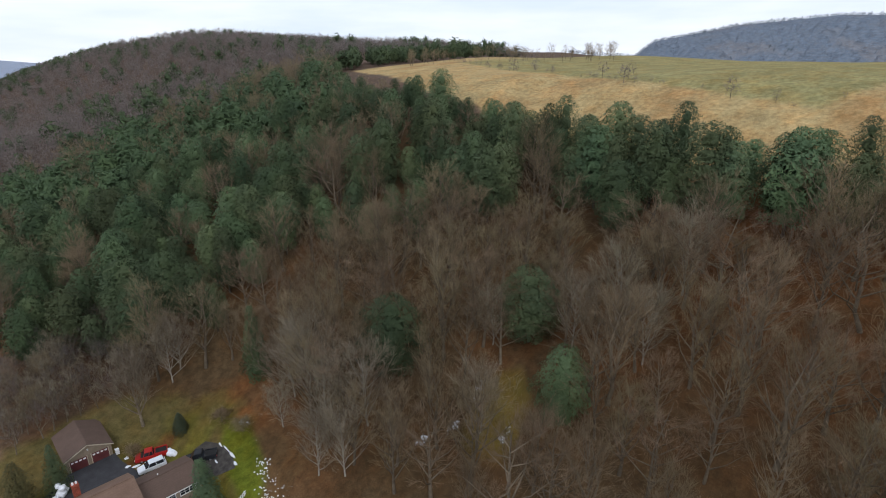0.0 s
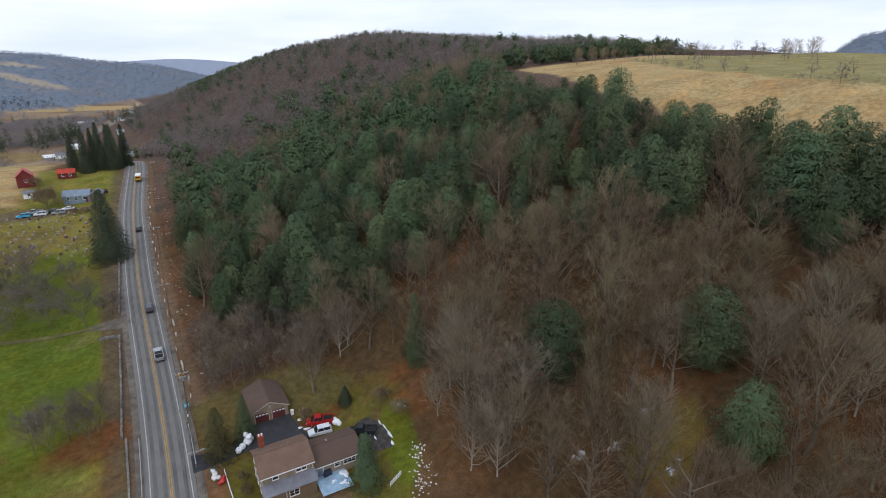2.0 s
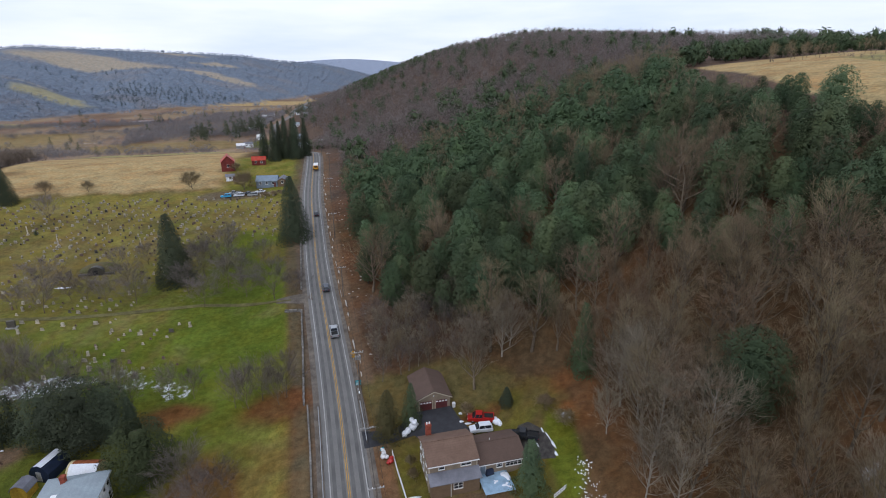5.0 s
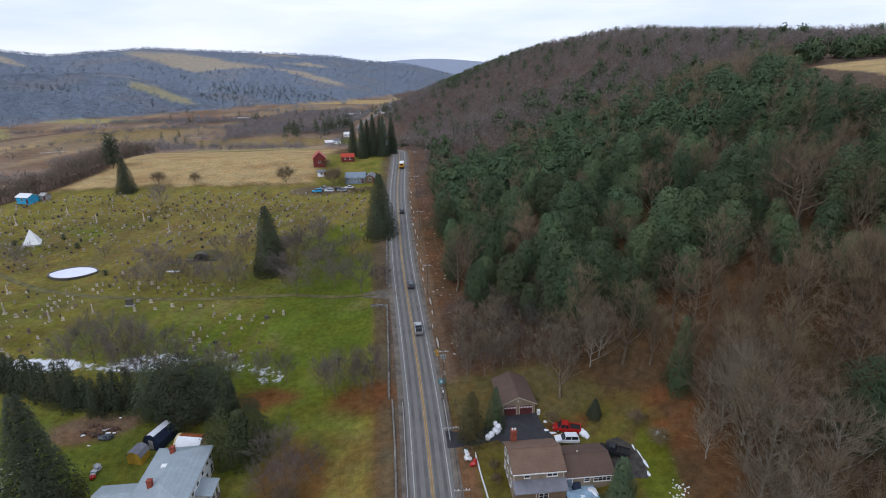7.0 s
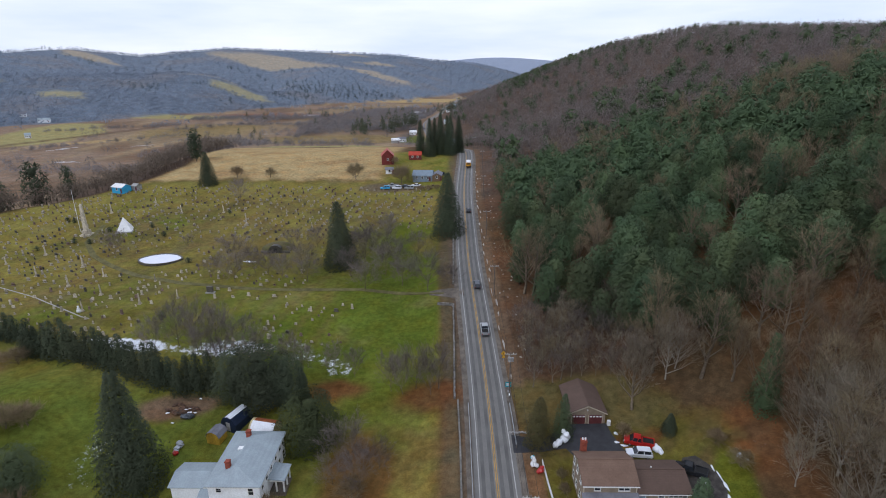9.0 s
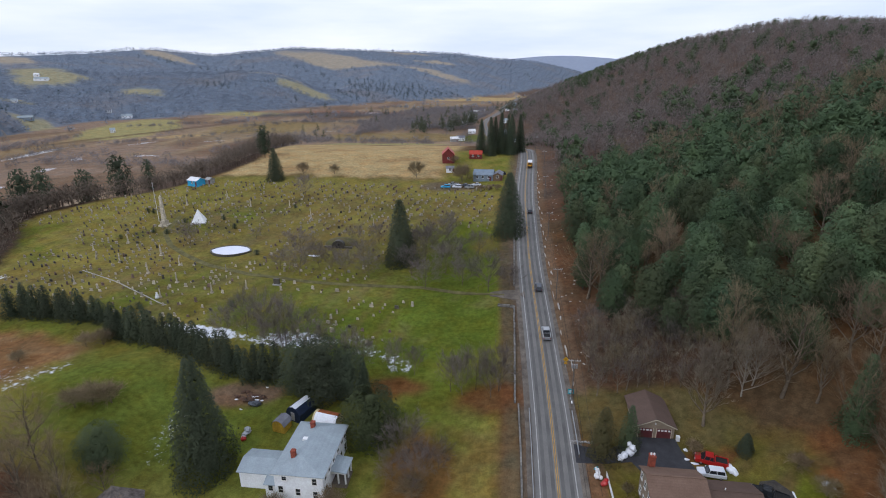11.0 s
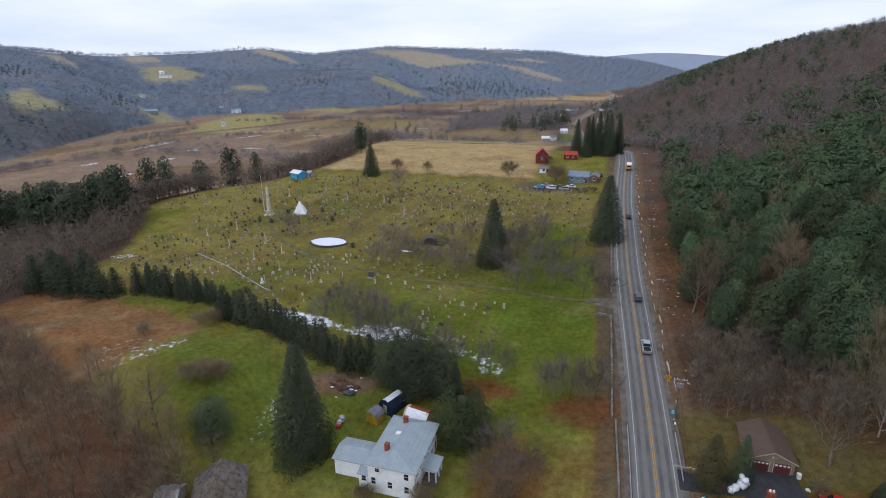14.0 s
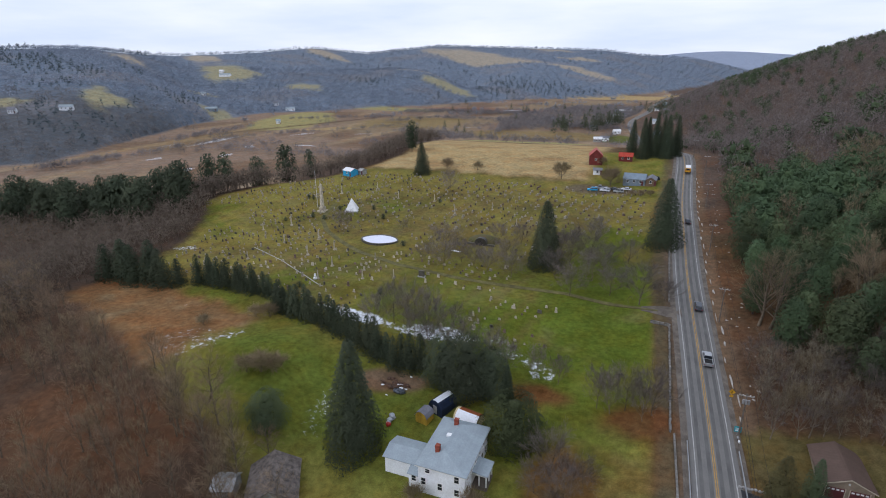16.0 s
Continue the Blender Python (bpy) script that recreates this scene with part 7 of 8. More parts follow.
for k in range(7):
    bm = bmesh.new()
    bmesh.ops.create_icosphere(bm, subdivisions=2, radius=0.32, matrix=Matrix.Translation((0.6 * k - 1.8, 0.15 * math.sin(k * 2.1), 0.14)) @ Matrix.Diagonal((1.0 + 0.2 * math.sin(k * 3.7), 0.85, 0.75, 1)))
    for v in bm.verts:
        v.co += 0.1 * noise.noise_vector(v.co * 3.0)
    part("stone", bm, M_CONCRETE, row)
for k in range(26):
    y = 116 + k * 6.6
    snow_heap(float(road_x(y)) + 5.9 + 0.5 * math.sin(k * 1.7), y, 0.12 + 0.07 * (k % 3), 1.4 + 2.2 * math.sin(k * 2.3) ** 2, 0.16, 0.0, 200 + k, "snow_bank", "dirty ploughed snow bank along the highway", M_DIRTY_SNOW)
for k in range(40):
    rr = np.random.default_rng(300 + k)
    y = 118 + rr.uniform(0, 150)
    snow_heap(float(road_x(y)) + rr.uniform(7.5, 13), y, rr.uniform(0.12, 0.35), rr.uniform(0.12, 0.4), 0.12, 0.0, 300 + k, "snow_scrap", "scrap of old snow on the brushy bank", M_DIRTY_SNOW)
# ---- cemetery ----
lane = [(-156, 214), (-152.6, 197.7), (-143, 186), (-132.2, 177.9), (-118, 169), (-99.9, 162.3), (-79.2, 160.1), (-60, 160.3), (-43.4, 160.4), (-26, 156.4), (-15.6, 154)]
lane_fine = [(a[0] + (b[0] - a[0]) * s, a[1] + (b[1] - a[1]) * s) for a, b in zip(lane, lane[1:]) for s in (0, 0.2, 0.4, 0.6, 0.8)]
M_LANE = material("worn_earth_lane", (0.140, 0.124, 0.046), 0.95, vary=0.4, size=2.5, grain=0.3, grain_size=0.3, bump=0.3)
tagged(strip("cemetery_lane", lane_fine, 1.0, M_LANE, 0.05, slab=0.3), "worn earth lane winding through the cemetery", "path", kind="structure")
walk_line = [(-165, 163), (-150, 157), (-139, 152.5), (-128, 146.5), (-117, 140.5), (-106, 137)]
path_fine = [(a[0] + (b[0] - a[0]) * s, a[1] + (b[1] - a[1]) * s) for a, b in zip(walk_line, walk_line[1:]) for s in (0, 0.25, 0.5, 0.75)]
tagged(strip("footpath", path_fine[2:-2], 0.18, M_CONCRETE, 0.05, slab=0.2), "narrow pale concrete footpath between the graves", "path", kind="structure")


def pond():
    p = thing("pond", -117, 182.4, float(height(-117, 182.4)), "round stone-rimmed pond under white snowy ice", "pond")
    bm, n = bmesh.new(), 40
    lens = lambda q, r: (r * math.cos(q), r * 0.72 * math.sin(q) * abs(math.sin(q)) ** 0.35)
    ring = [lens(2 * math.pi * k / n, 7.2) for k in range(n)]
    bm.faces.new([bm.verts.new((x, y, 0.42)) for x, y in ring])
    part("ice", bm, M_ICE, p)
    for k in range(n):
        q0, q1 = 2 * math.pi * k / n, 2 * math.pi * (k + 0.94) / n
        bm = bmesh.new()
        pts = [lens(q, r) for r, q in ((7.18, q0), (7.75, q0), (7.75, q1), (7.18, q1))]
        up = [bm.verts.new((x, y, 0.62)) for x, y in pts]
        lo = [bm.verts.new((x, y, -0.9)) for x, y in pts]
        bm.faces.new(up), bm.faces.new(lo[::-1])
        for i2 in range(4):
            bm.faces.new((up[i2], up[(i2 + 1) % 4], lo[(i2 + 1) % 4], lo[i2]))
        part("rim_stone", bm, M_DARK_GRANITE, p)
    return p


pond()


def obelisk(x, y, tall, label, mat, name="obelisk", group=""):
    o = thing(name, x, y, float(height(x, y)), label, "monument", group)
    b = tall * 0.055
    part("plinth", boxed(-b * 2.6, b * 2.6, -b * 2.6, b * 2.6, -0.4, tall * 0.04, bevel=0.03), mat, o)
    part("pedestal", boxed(-b * 1.7, b * 1.7, -b * 1.7, b * 1.7, tall * 0.04, tall * 0.16, bevel=0.03), mat, o)
    bm = bmesh.new()
    lo = [bm.verts.new((sx * b, sy * b, tall * 0.16)) for sx, sy in ((-1, -1), (1, -1), (1, 1), (-1, 1))]
    hi = [bm.verts.new((sx * b * 0.6, sy * b * 0.6, tall * 0.94)) for sx, sy in ((-1, -1), (1, -1), (1, 1), (-1, 1))]
    tip = bm.verts.new((0, 0, tall))
    for i2 in range(4):
        j3 = (i2 + 1) % 4
        bm.faces.new((lo[i2], lo[j3], hi[j3], hi[i2])), bm.faces.new((hi[i2], hi[j3], tip))
    part("shaft", bm, mat, o)
    return o


obelisk(-156.7, 204.1, 12.6, "tall pale stone obelisk on a stepped base", M_GRANITE)
fp = thing("flagpole", -161.5, 207.5, float(height(-161.5, 207.5)), "tall white flagpole behind the obelisk", "flagpole")
part("pole", rod(bmesh.new(), (0, 0, -0.5), (0, 0, 16.5), 0.09, 0.05, 8), M_WHITE_PAINT, fp)
part("finial", rod(bmesh.new(), (0, 0, 16.5), (0, 0, 16.75), 0.12, 0.04, 8), M_STEEL, fp)
py = thing("pyramid_monument", -144.2, 208.5, float(height(-144.2, 208.5)), "white four-sided pyramid monument on the grass", "monument", turn=20)
bm = bmesh.new()
bmesh.ops.create_cone(bm, cap_ends=True, segments=4, radius1=3.9, radius2=0.12, depth=5.4, matrix=Matrix.Translation((0, 0, 2.6)) @ Matrix.Rotation(radians(45), 4, "Z"))
part("pyramid", bm, M_WHITE_PAINT, py)
part("base", boxed(-3.0, 3.0, -3.0, 3.0, -0.6, 0.1), M_CONCRETE, py)


def vault():
    v = thing("burial_vault", -78.3, 188.0, float(height(-78.3, 188)) - 0.2, "dark stone vault with an arched front in a bank", "vault")
    arch = [(-2.3, -0.4), (2.3, -0.4)] + [(2.3 * math.cos(q), 1.0 + 2.0 * math.sin(q)) for q in np.linspace(0, math.pi, 11)]
    part("front", prism(arch, -0.6, 1.2), M_DARK_GRANITE, v)
    part("door", boxed(-0.7, 0.7, -0.68, -0.6, 0, 1.9), M_RUBBER, v, "black iron door")
    for s in (-1, 1):
        part("wing_wall", boxed(s * 2.2, s * 5.2, -0.4, 0.2, -0.4, 0.8), M_DARK_GRANITE, v)
    bm = bmesh.new()
    bmesh.ops.create_icosphere(bm, subdivisions=3, radius=1, matrix=Matrix.Translation((0, 4.2, -0.3)) @ Matrix.Diagonal((6.5, 4.6, 3.0, 1)))
    for f in bm.faces:
        f.smooth = True
    part("earth_bank", bm, M_BANK, v, "grassy earth bank over the vault")
    return v


M_BANK = material("bank_turf", (0.09, 0.088, 0.03), 0.95, vary=0.4, size=1.5, grain=0.3, grain_size=0.25, bump=0.4, tint=(0.11, 0.075, 0.04))
vault()


def tablet_mesh(w, t, h, mat, arched):
    top = [(w / 2 * math.cos(q), h - w * 0.25 + w * 0.25 * math.sin(q)) for q in np.linspace(0, math.pi, 6)] if arched else [(w / 2, h), (-w / 2, h)]
    bm = prism([(-w / 2, 0.12), (w / 2, 0.12)] + top, -t / 2, t / 2)
    me = bpy.data.meshes.new("tablet")
    bmesh.ops.recalc_face_normals(bm, faces=bm.faces)
    bm.to_mesh(me)
    bm.free()
    me.materials.append(mat)
    return me


def base_mesh(w, t, mat):
    bm = boxed(-w / 2, w / 2, -t / 2, t / 2, -0.3, 0.13)
    me = bpy.data.meshes.new("base")
    bm.to_mesh(me)
    bm.free()
    me.materials.append(mat)
    return me


STONES = []
for mat, words in ((M_GRANITE, "pale grey"), (M_DARK_GRANITE, "dark granite"), (M_RUST_STONE, "brownish")):
    for w, t, h, arched in ((0.75, 0.18, 1.0, True), (1.2, 0.3, 0.95, False), (0.6, 0.45, 1.5, False), (0.95, 0.25, 1.25, True)):
        STONES.append((tablet_mesh(w, t, h, mat, arched), base_mesh(w + 0.3, t + 0.25, mat), f"{words} headstone on a low base in the grass"))
rng = np.random.default_rng(9)


def graves():
    """Rows of plots that run a little askew of the highway."""
    out = []
    c, s = math.cos(radians(-14)), math.sin(radians(-14))
    for u in np.arange(-240, 60, 3.7):
        for v in np.arange(60, 330, 2.3):
            if rng.random() < 0.3:
                continue
            a, b = u + rng.normal(0, 0.35), v + rng.normal(0, 0.5)
            out.append((a * c - b * s - 70, a * s + b * c))
    pts = np.array(out)
    x, y = pts[:, 0], pts[:, 1]
    keep = (y > 126 + 0.10 * (-x - 80)) & (y < 259) & (x < -24) & (-x < west_rim(y) - 5)
    keep &= np.hypot((x + 117) / 13, (y - 182.4) / 11) > 1
    keep &= ~((x > -48) & (y < 205)) | ((x > -62) & (x < -40) & (y > 128) & (y < 150) & (wave(x, y, 6, 40) > 0.0))
    keep &= ~((x > -62) & (y < 176) & (y > 150)) & ~((x > -95) & (x < -66) & (y > 172) & (y < 198))
    dens = wave(x, y, 26, 41) + 0.8 * ((x < -100) & (y < 176)) + 0.6 * (y > 200)
    keep &= dens > -0.25
    lx, ly = np.array([p[0] for p in lane_fine]), np.array([p[1] for p in lane_fine])
    keep &= np.min(np.hypot(x[:, None] - lx, y[:, None] - ly), 1) > 2.2
    return pts[keep]


all_graves = graves()
order = np.argsort(np.hypot(all_graves[:, 0] + 15, all_graves[:, 1] - 10))
grave_rest = []
for n2, k in enumerate(order):
    x, y = all_graves[k]
    which = rng.choice(12, p=[0.24, 0.19, 0.13, 0.11, 0.05, 0.06, 0.03, 0.02, 0.05, 0.06, 0.03, 0.03])
    size, turn = rng.uniform(0.5, 0.95), radians(-14) + rng.normal(0, 0.08)
    if n2 < 280:
        tab, bas, label = STONES[which]
        root = thing("headstone", x, y, float(height(x, y)), label, "headstone", "headstones of the cemetery", math.degrees(turn))
        root.scale = (size, size, size)
        root.rotation_euler[0] = rng.normal(0, 0.03)
        for nm, me in (("tablet", tab), ("base", bas)):
            ob = new(nm, me)
            ob.parent = root
    else:
        grave_rest.append((x, y, size, turn, which))


def mesh_arrays(me):
    me.calc_loop_triangles()
    v, t = np.empty(len(me.vertices) * 3, np.float32), np.empty(len(me.loop_triangles) * 3, np.int32)
    me.vertices.foreach_get("co", v)
    me.loop_triangles.foreach_get("vertices", t)
    return v.reshape(-1, 3), t.reshape(-1, 3)


grave_protos = [[(mesh_arrays(tab), which // 4), (mesh_arrays(bas), which // 4)] for which, (tab, bas, label) in enumerate(STONES)]
stuff("far_headstones", grave_protos, grave_rest, [M_GRANITE, M_DARK_GRANITE, M_RUST_STONE], "rows of small weathered headstones farther off", "headstones", False)
for x, y, tall in ((-118.6, 143.5, 3.2), (-134, 160, 4.0), (-150, 168, 3.6), (-140, 176, 4.2), (-128, 168, 3.0), (-105, 148, 3.4), (-160, 186, 3.8), (-168, 178, 3.0), (-112, 226, 3.4), (-98, 214, 3.8), (-84, 222, 3.2),
                   (-130, 226, 3.6), (-146, 236, 3.4), (-70, 208, 3.0), (-152, 150, 3.2), (-96, 152, 3.0), (-160, 226, 4.0), (-120, 154, 3.6), (-109, 164, 2.6)):
    obelisk(x, y, tall, "slender pale stone monument among the graves", M_GRANITE, "grave_obelisk", "stone monuments")
lumpy("grave_statue", -119.3, 143.0, [(0, 0, 0.4, 0.6), (0, 0, 1.1, 0.4), (0, 0, 1.7, 0.28)], M_WHITE_PAINT, "white weathered grave statue on a block", "statue")
mb = thing("granite_monument", -88.2, 156.3, float(height(-88.2, 156.3)), "large dark granite monument on a base", "monument")
part("block", boxed(-0.9, 0.9, -0.4, 0.4, 0.3, 2.1, bevel=0.05), M_DARK_GRANITE, mb)
part("base", boxed(-1.3, 1.3, -0.7, 0.7, -0.3, 0.3, bevel=0.04), M_CONCRETE, mb)
for k, (x, y, a, b) in enumerate(((-85, 180.4, 2.0, 0.8),)):
    snow_heap(x, y, a, b, 0.16, 0.0, 500 + k, label="strip of old snow lying on the grass")

# ---- single trees, hedges and shrubs ----
YEW = [tree_meshes("yew", needled(201, 9, 5.0, 0.02, 11000, 0.36, lambda f: math.sqrt(max(0.05, 1 - (1.1 * f - 0.25) ** 2)), 5, 0.16, 0.1), M_BARK, M_YEW)]
BUSHES = [tree_meshes("round_bush", needled(211, 2.0, 0.95, 0.04, 420, 0.25, lambda f: math.sqrt(max(0.1, 1 - (1.6 * f - 0.7) ** 2)), 3, 0.12, 0.0, 3), M_BARK, M_SPRUCE)]
for x, y, tall, wide, label in ((-53, 178.5, 22.5, 1.05, "tall dark spruce standing in the cemetery"), (-16.8, 199, 23, 0.98, "tall dark spruce beside the highway"),
                                (-133.4, 262, 16, 1.15, "broad dark spruce at the field's edge"), (-72.5, 86.5, 24, 1.02, "big dark spruce beside the white farmhouse"),
                                (-47.5, 108, 9.5, 0.9, "young dark spruce behind the farmhouse"), (25.7, 95.4, 4.2, 1.4, "small blue-green spruce on the lawn"),
                                (-28, 322, 22, 0.66, "dark spruce in a roadside row"), (-22, 328, 24, 0.66, "dark spruce in a roadside row"), (-16, 324, 23, 0.66, "dark spruce in a roadside row"),
                                (-11, 333, 22, 0.66, "dark spruce in a roadside row"), (-34, 330, 20, 0.66, "dark spruce in a roadside row"), (-18, 338, 22, 0.66, "dark spruce in a roadside row"), (-26, 345, 21, 0.66, "dark spruce in a roadside row")):
    plant("spruce_tree", SPRUCES[int(tall * 7) % 3], x, y, tall / 20, tall, label, "", wide)
plant("spruce_tree", OLIVE_SPRUCE, 0.9, 94.8, 0.52, 1.0, "ragged olive-brown spruce beside the driveway", "", 1.15)
plant("pine_tree", CEDAR, 6.0, 97.0, 0.47, 1.05, "young dark green pine beside the garage", "", 1.0)
plant("spruce_tree", CEDAR, 22.2, 74.6, 0.54, 2.6, "dark spruce beside the blue deck", "", 1.25)
plant("cedar_tree", CEDAR, 41.8, 94.4, 0.78, 2.0, "narrow green cedar at the lawn's edge", "", 0.85)
hedge = [(-155.1, 132.3), (-126.4, 129.6), (-119.5, 124.8), (-95.6, 118.7), (-78.0, 113.2), (-69, 112.2)]
hx, hy = np.array([p[0] for p in hedge]), np.array([p[1] for p in hedge])
for k, x in enumerate(np.arange(-155, -69, 2.3)):
    if -126.5 < x < -120.5:
        continue
    y = float(np.interp(x, hx, hy))
    plant("hedge_spruce", SMALL_SPRUCES[k % 3], x + rng.normal(0, 0.4), y + rng.normal(0, 0.6), rng.uniform(0.34, 0.5), k, "small dark spruce in the hedge row", "spruces of the hedge", rng.uniform(0.9, 1.25))
for k, (x, y, tall) in enumerate(((-189, 125, 12), (-183, 126.5, 13.5), (-177, 125, 13), (-171.5, 127, 12), (-166, 126, 12.5), (-161, 128, 9), (-186, 129, 12), (-174, 129.5, 13))):
    plant("spruce_tree", SMALL_SPRUCES[k % 3], x, y, tall / 20, k, "dense dark spruce at the cemetery's edge", "spruces at the cemetery's edge", 1.4)
for k, (x, y, tall, wide) in enumerate(((-240, 225, 22, 1), (-233, 229, 21, 0.9), (-238, 260, 23, 1), (-216, 258, 24, 1.1), (-205, 266, 18, 0.8), (-162, 312, 19, 0.8), (-90.6, 83.5, 10, 1.45),
                                        *LONE_PINES, *((-262 - 7.3 * k + 9 * math.sin(k * 2.3), 214 - 1.9 * k + 8 * math.sin(k * 1.7), 20 + 4 * math.sin(k * 3.1), 0.95 + 0.2 * math.sin(k)) for k in range(16)), *((-246 - 6.1 * k + 11 * math.sin(k * 1.3), 205 - 1.2 * k + 14 * math.sin(k * 2.9), 17 + 4 * math.sin(k * 2.1), 1.1 + 0.2 * math.sin(k)) for k in range(18)), *((-230 - 5.4 * k + 6 * math.sin(k * 1.9), 193 - 0.7 * k + 9 * math.sin(k * 2.7), 21 + 3 * math.sin(k * 1.1), 1.1 + 0.15 * math.sin(k)) for k in range(20)))):
    plant("pine_tree", (FAR_PINES[k % 3] if x < -150 else FINE_PINES[k % 2]), x, y, tall / 18, k * 1.3, "dark green pine standing over bare trees", "", wide * (0.8 if x < -180 else 0.95))
for k, (x, y, tall, wide) in enumerate(((-56.5, 108, 15, 1.3), (-62.5, 109.5, 12.5, 1.25), (-51.5, 109, 12, 1.2))):
    plant("pine_tree", DARK_PINES[k % 2], x, y, tall / 18, k * 2.0, "broad dark pine behind the farmhouse sheds", "", wide)
plant("yew_tree", YEW[0], -43.6, 98.0, 1.22, 0.5, "dense rounded dark yew beside the farmhouse")
for k, (x, y) in enumerate(((-172, 216), (-169, 215.5), (-156.5, 196.5), (-150.5, 196), (-149.5, 207), (-134.8, 211), (-126, 203), (-105.6, 179.5), (-109, 225), (-166, 190), (-121, 137), (-95, 141))):
    plant("round_bush", BUSHES[0], x, y, rng.uniform(0.9, 1.15), k, "small round dark evergreen bush among the graves", "round bushes")
for k, (x, y, s) in enumerate(((-134.7, 186, 0.55), (-109.2, 239, 0.6), (-112.6, 193.8, 0.3), (-83.7, 164, 0.6), (-69.7, 168, 0.5), (-61.5, 166, 0.55), (-72.3, 191, 0.45), (-64.2, 193, 0.45), (-42.1, 159.5, 0.6),
                               (-39.5, 184, 0.85), (-45, 181, 0.75), (-37.2, 172, 0.65), (-22.6, 157, 0.75), (-39, 208, 0.42), (-88, 176, 0.7), (-75, 170, 0.5), (-48, 170, 0.6), (-31, 163, 0.55), (-16.4, 158.5, 0.4), (-80, 172, 0.5), (-66, 176, 0.55), (-34, 178, 0.6), (-27, 186, 0.5), (-50, 188, 0.5), (-92, 168, 0.4))):
    plant("bare_tree", SHADE_TREES[k % 3], x, y, s * 1.35, k * 2.1, "leafless grey shade tree on the cemetery lawn", "bare trees of the cemetery", 1.2)
for k, (x, y, s) in enumerate(((-18.4, 112, 0.6), (-26.3, 111, 0.55), (-23.5, 112.5, 0.6), (-29, 112, 0.5), (-20, 110, 0.45), (-83.9, 128, 0.7), (-78, 125, 0.75), (-72, 124, 0.75), (-66, 121.5, 0.7), (-60.5, 118.5, 0.65), (-54, 118, 0.55),
                               (-50, 117, 0.5), (-43, 118, 0.45), (-38, 117, 0.4), (-75, 121, 0.6), (-88, 124, 0.55), (-69, 117, 0.55))):
    plant("bare_tree", SHADE_TREES[k % 3], x, y, s * 1.5, k * 1.7, "slender leafless tree beside the lawn", "bare trees by the hedge", 0.75)
for k, (x, y, s, w) in enumerate(((-33, 84, 0.8, 1.4), (-101.5, 95, 0.85, 1.6), (-104, 93.5, 0.8, 1.5), (-98.6, 97, 0.8, 1.5), (-122, 118, 0.7, 1.4), (-118.5, 119.5, 0.75, 1.4), (-131, 108, 0.6, 1.3),
                                  (-46, 79.5, 0.9, 1.0), (-56, 78.5, 0.7, 1.2), (33, 84, 0.5, 1.6), (31.5, 90, 0.5, 1.5), (17.4, 96.5, 0.5, 1.2), (3.6, 83, 0.42, 1.0), (3.7, 86, 0.42, 1.0), (-47, 300, 0.8, 1.4), (-63, 271, 1.5, 1.2), (-107, 274, 0.9, 1.3), (-123, 272, 1.1, 1.2), (-40, 265, 1.6, 1.4), (-30, 252, 0.5, 1.5), (-26, 252, 0.5, 1.5), (-22, 251, 0.5, 1.5))):
    plant("shrub", SHRUBS[k % 2], x, y, s, k, "leafless twiggy shrub over brown leaves", "bare shrubs", w)
plant("bare_tree", MAPLE, 21.3, 103.4, 1.3, 0.4, "broad leafless maple behind the garage", "", 1.0)
for k, (x, y, s) in enumerate(((-35, 92, 0.62), (-31.5, 86.5, 0.55), (-37, 87.5, 0.42), (-29, 91, 0.36))):
    plant("bare_tree", SHADE_TREES[k % 3], x, y, s * 1.3, k * 1.3, "round leafless tree over rust-brown leaves", "round bare trees", 1.1)
for k, (x, y, s) in enumerate(((-84, 64, 0.6), (-77, 68, 0.5), (-88, 71, 0.6), (-74, 63, 0.5), (-93, 76, 0.6), (-99, 79, 0.65), (-105, 83, 0.6), (-96, 72, 0.7), (-110, 80, 0.7), (-104, 74, 0.65), (-86, 78, 0.45), (-80, 60, 0.55), (-118, 84, 0.6), (-126, 88, 0.55))):
    plant("bare_tree", BARES[(k * 3 + 1) % 5], x, y, s, k * 1.3, "leafless sapling in the scrub below the lawn", "bare trees of the scrub", 1.1)
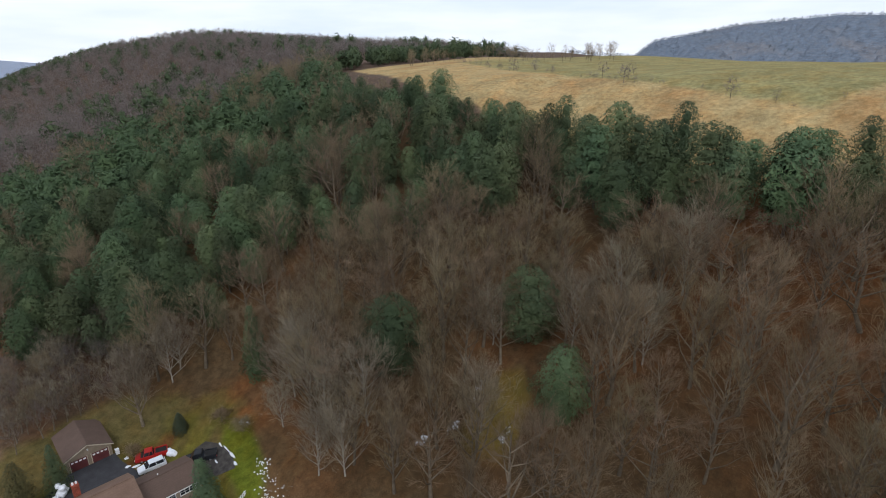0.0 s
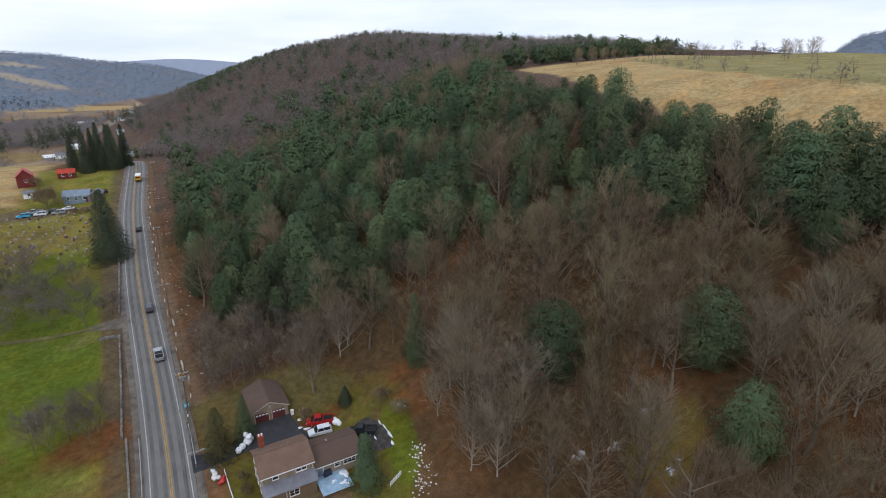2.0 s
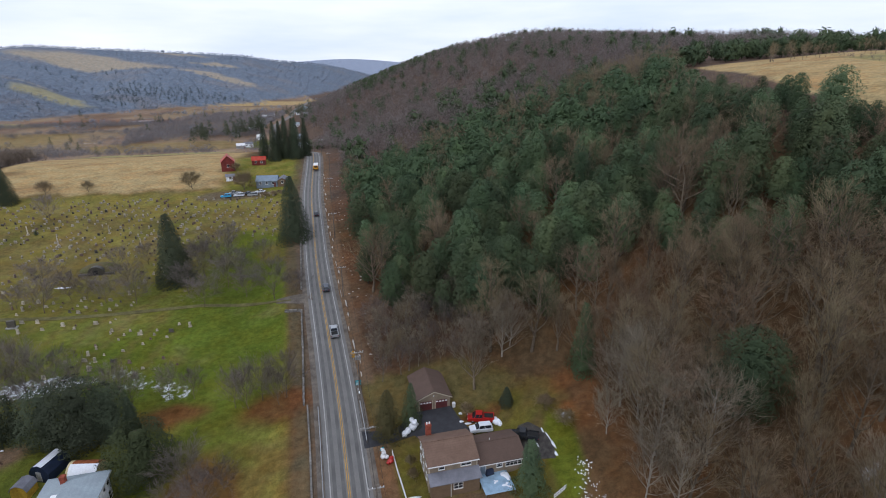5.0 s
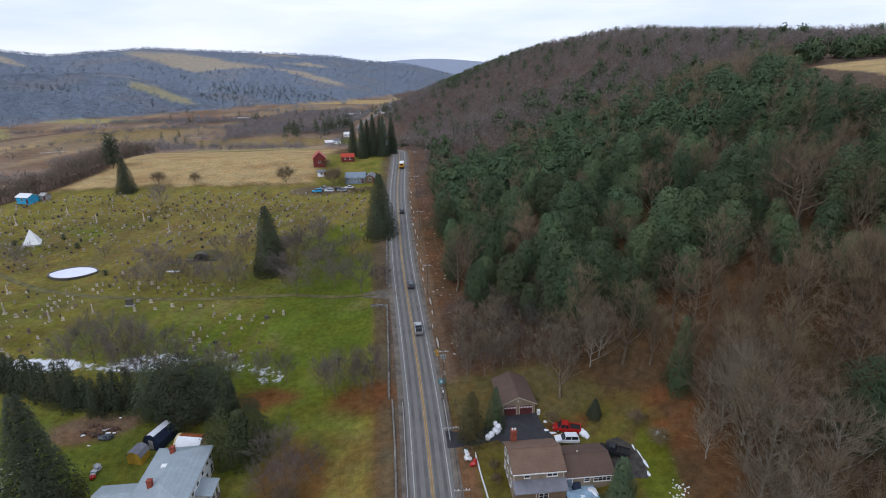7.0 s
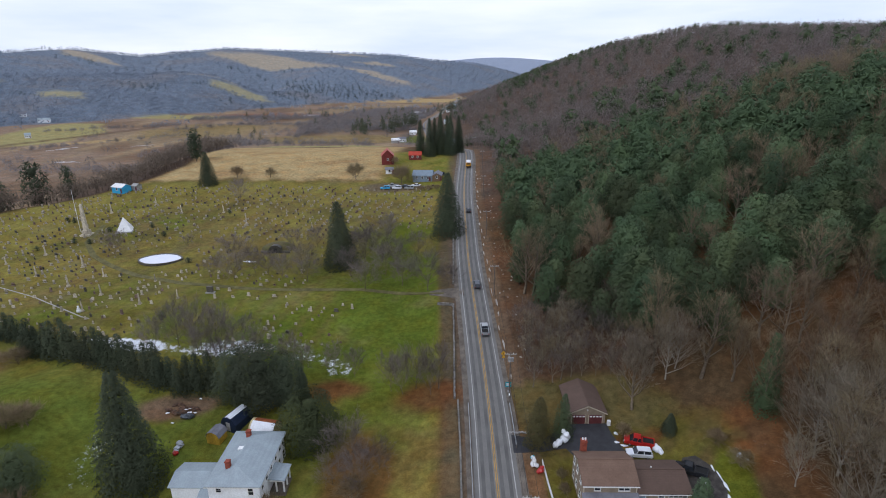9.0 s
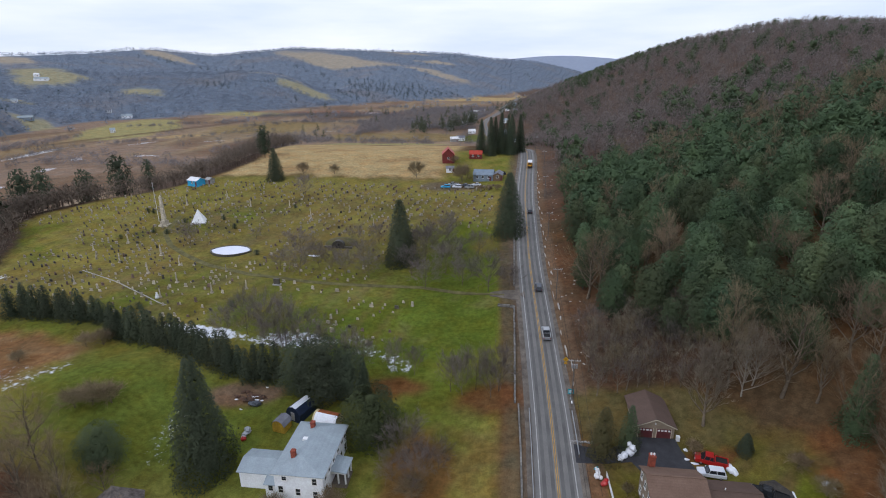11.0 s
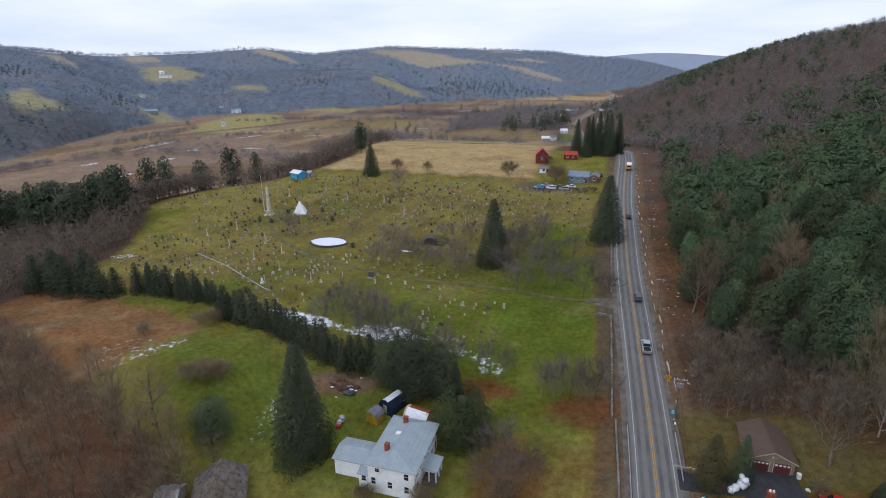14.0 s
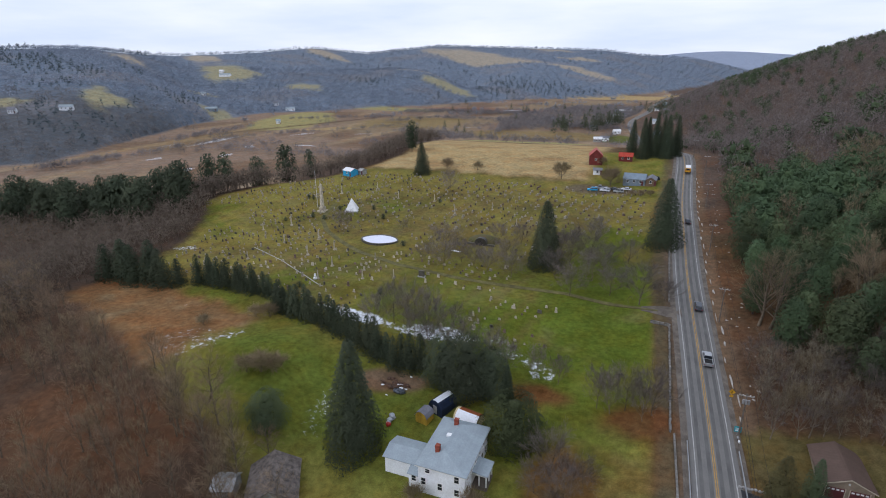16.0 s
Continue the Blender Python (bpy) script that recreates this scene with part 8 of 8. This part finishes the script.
for k, (x, y, s) in enumerate(((28.9, 107, 0.85), (31.2, 108.5, 0.8), (42, 70, 1.0), (47, 64, 1.0), (38, 78, 0.6), (70, 55, 0.75), (36.5, 64, 0.8), (44, 78, 1.1), (47, 87, 0.8), (43, 82, 0.9), (39, 60, 0.85), (56, 46, 0.8), (76, 42, 0.9), (84, 38, 0.9), (92, 30, 1.0), (78, 30, 0.85))):
    plant("pale_tree", PALES[k % 2], x, y, s, k * 1.9, "pale-barked leafless tree at the wood's edge", "pale bare trees")
# junk heap and wood behind the farmhouse
def heap(name, x, y, blobs, mat, label):
    h = thing(name, x, y, float(height(x, y)), label, "heap")
    for bx, by, bz, r in blobs:
        bm = bmesh.new()
        bmesh.ops.create_icosphere(bm, subdivisions=2, radius=r, matrix=Matrix.Translation((bx, by, bz)) @ Matrix.Diagonal((1.1, 0.9, 0.7, 1)))
        for v in bm.verts:
            v.co.x, v.co.y, v.co.z = v.co.x + rng.normal(0, 0.14 * r), v.co.y + rng.normal(0, 0.14 * r), v.co.z + rng.normal(0, 0.14 * r)
        part("lump", bm, mat, h)
    return h


M_BRUSH = material("old_brush", (0.12, 0.066, 0.042), 0.95, vary=0.5, size=0.7, grain=0.5, grain_size=0.15, bump=0.5, tint=(0.06, 0.045, 0.035))
heap("brush_heap", -73, 106.5, [(0.9 * math.sin(k * 2.4) * (k % 17) * 0.28, 0.8 * math.cos(k * 1.9) * (k % 13) * 0.19, 0.1 + 0.2 * math.sin(k * 5.1) ** 2, 0.36 + 0.2 * math.sin(k * 3.3)) for k in range(40)], M_BRUSH, "heap of brown brush and leaves on the lawn")
heap("tarp_heap", -71.3, 104.0, [(0, 0, 0.5, 0.8), (0.8, 0.2, 0.45, 0.7), (-0.7, 0.1, 0.4, 0.6)], M_GREY_CAR, "heap under a grey tarpaulin")
heap("scrap_heap", -69.2, 95.5, [(0, 0, 0.4, 0.6), (0.3, 0.8, 0.5, 0.6), (-0.2, 1.5, 0.45, 0.6), (0.2, -0.8, 0.35, 0.5)], M_STEEL, "heap of grey scrap beside the spruce")
lumpy("red_tub", -68.9, 94.2, [(0, 0, 0.35, 0.5)], M_RED_PAINT, "red tub beside the scrap heap", "tub")
for k in range(9):
    rr = np.random.default_rng(700 + k)
    snow_heap(-73 + rr.normal(0, 3), 106.5 + rr.normal(0, 1.6), rr.uniform(0.2, 0.5), rr.uniform(0.1, 0.25), 0.15, 0.3, 700 + k, label="scrap of snow on the brush heap")
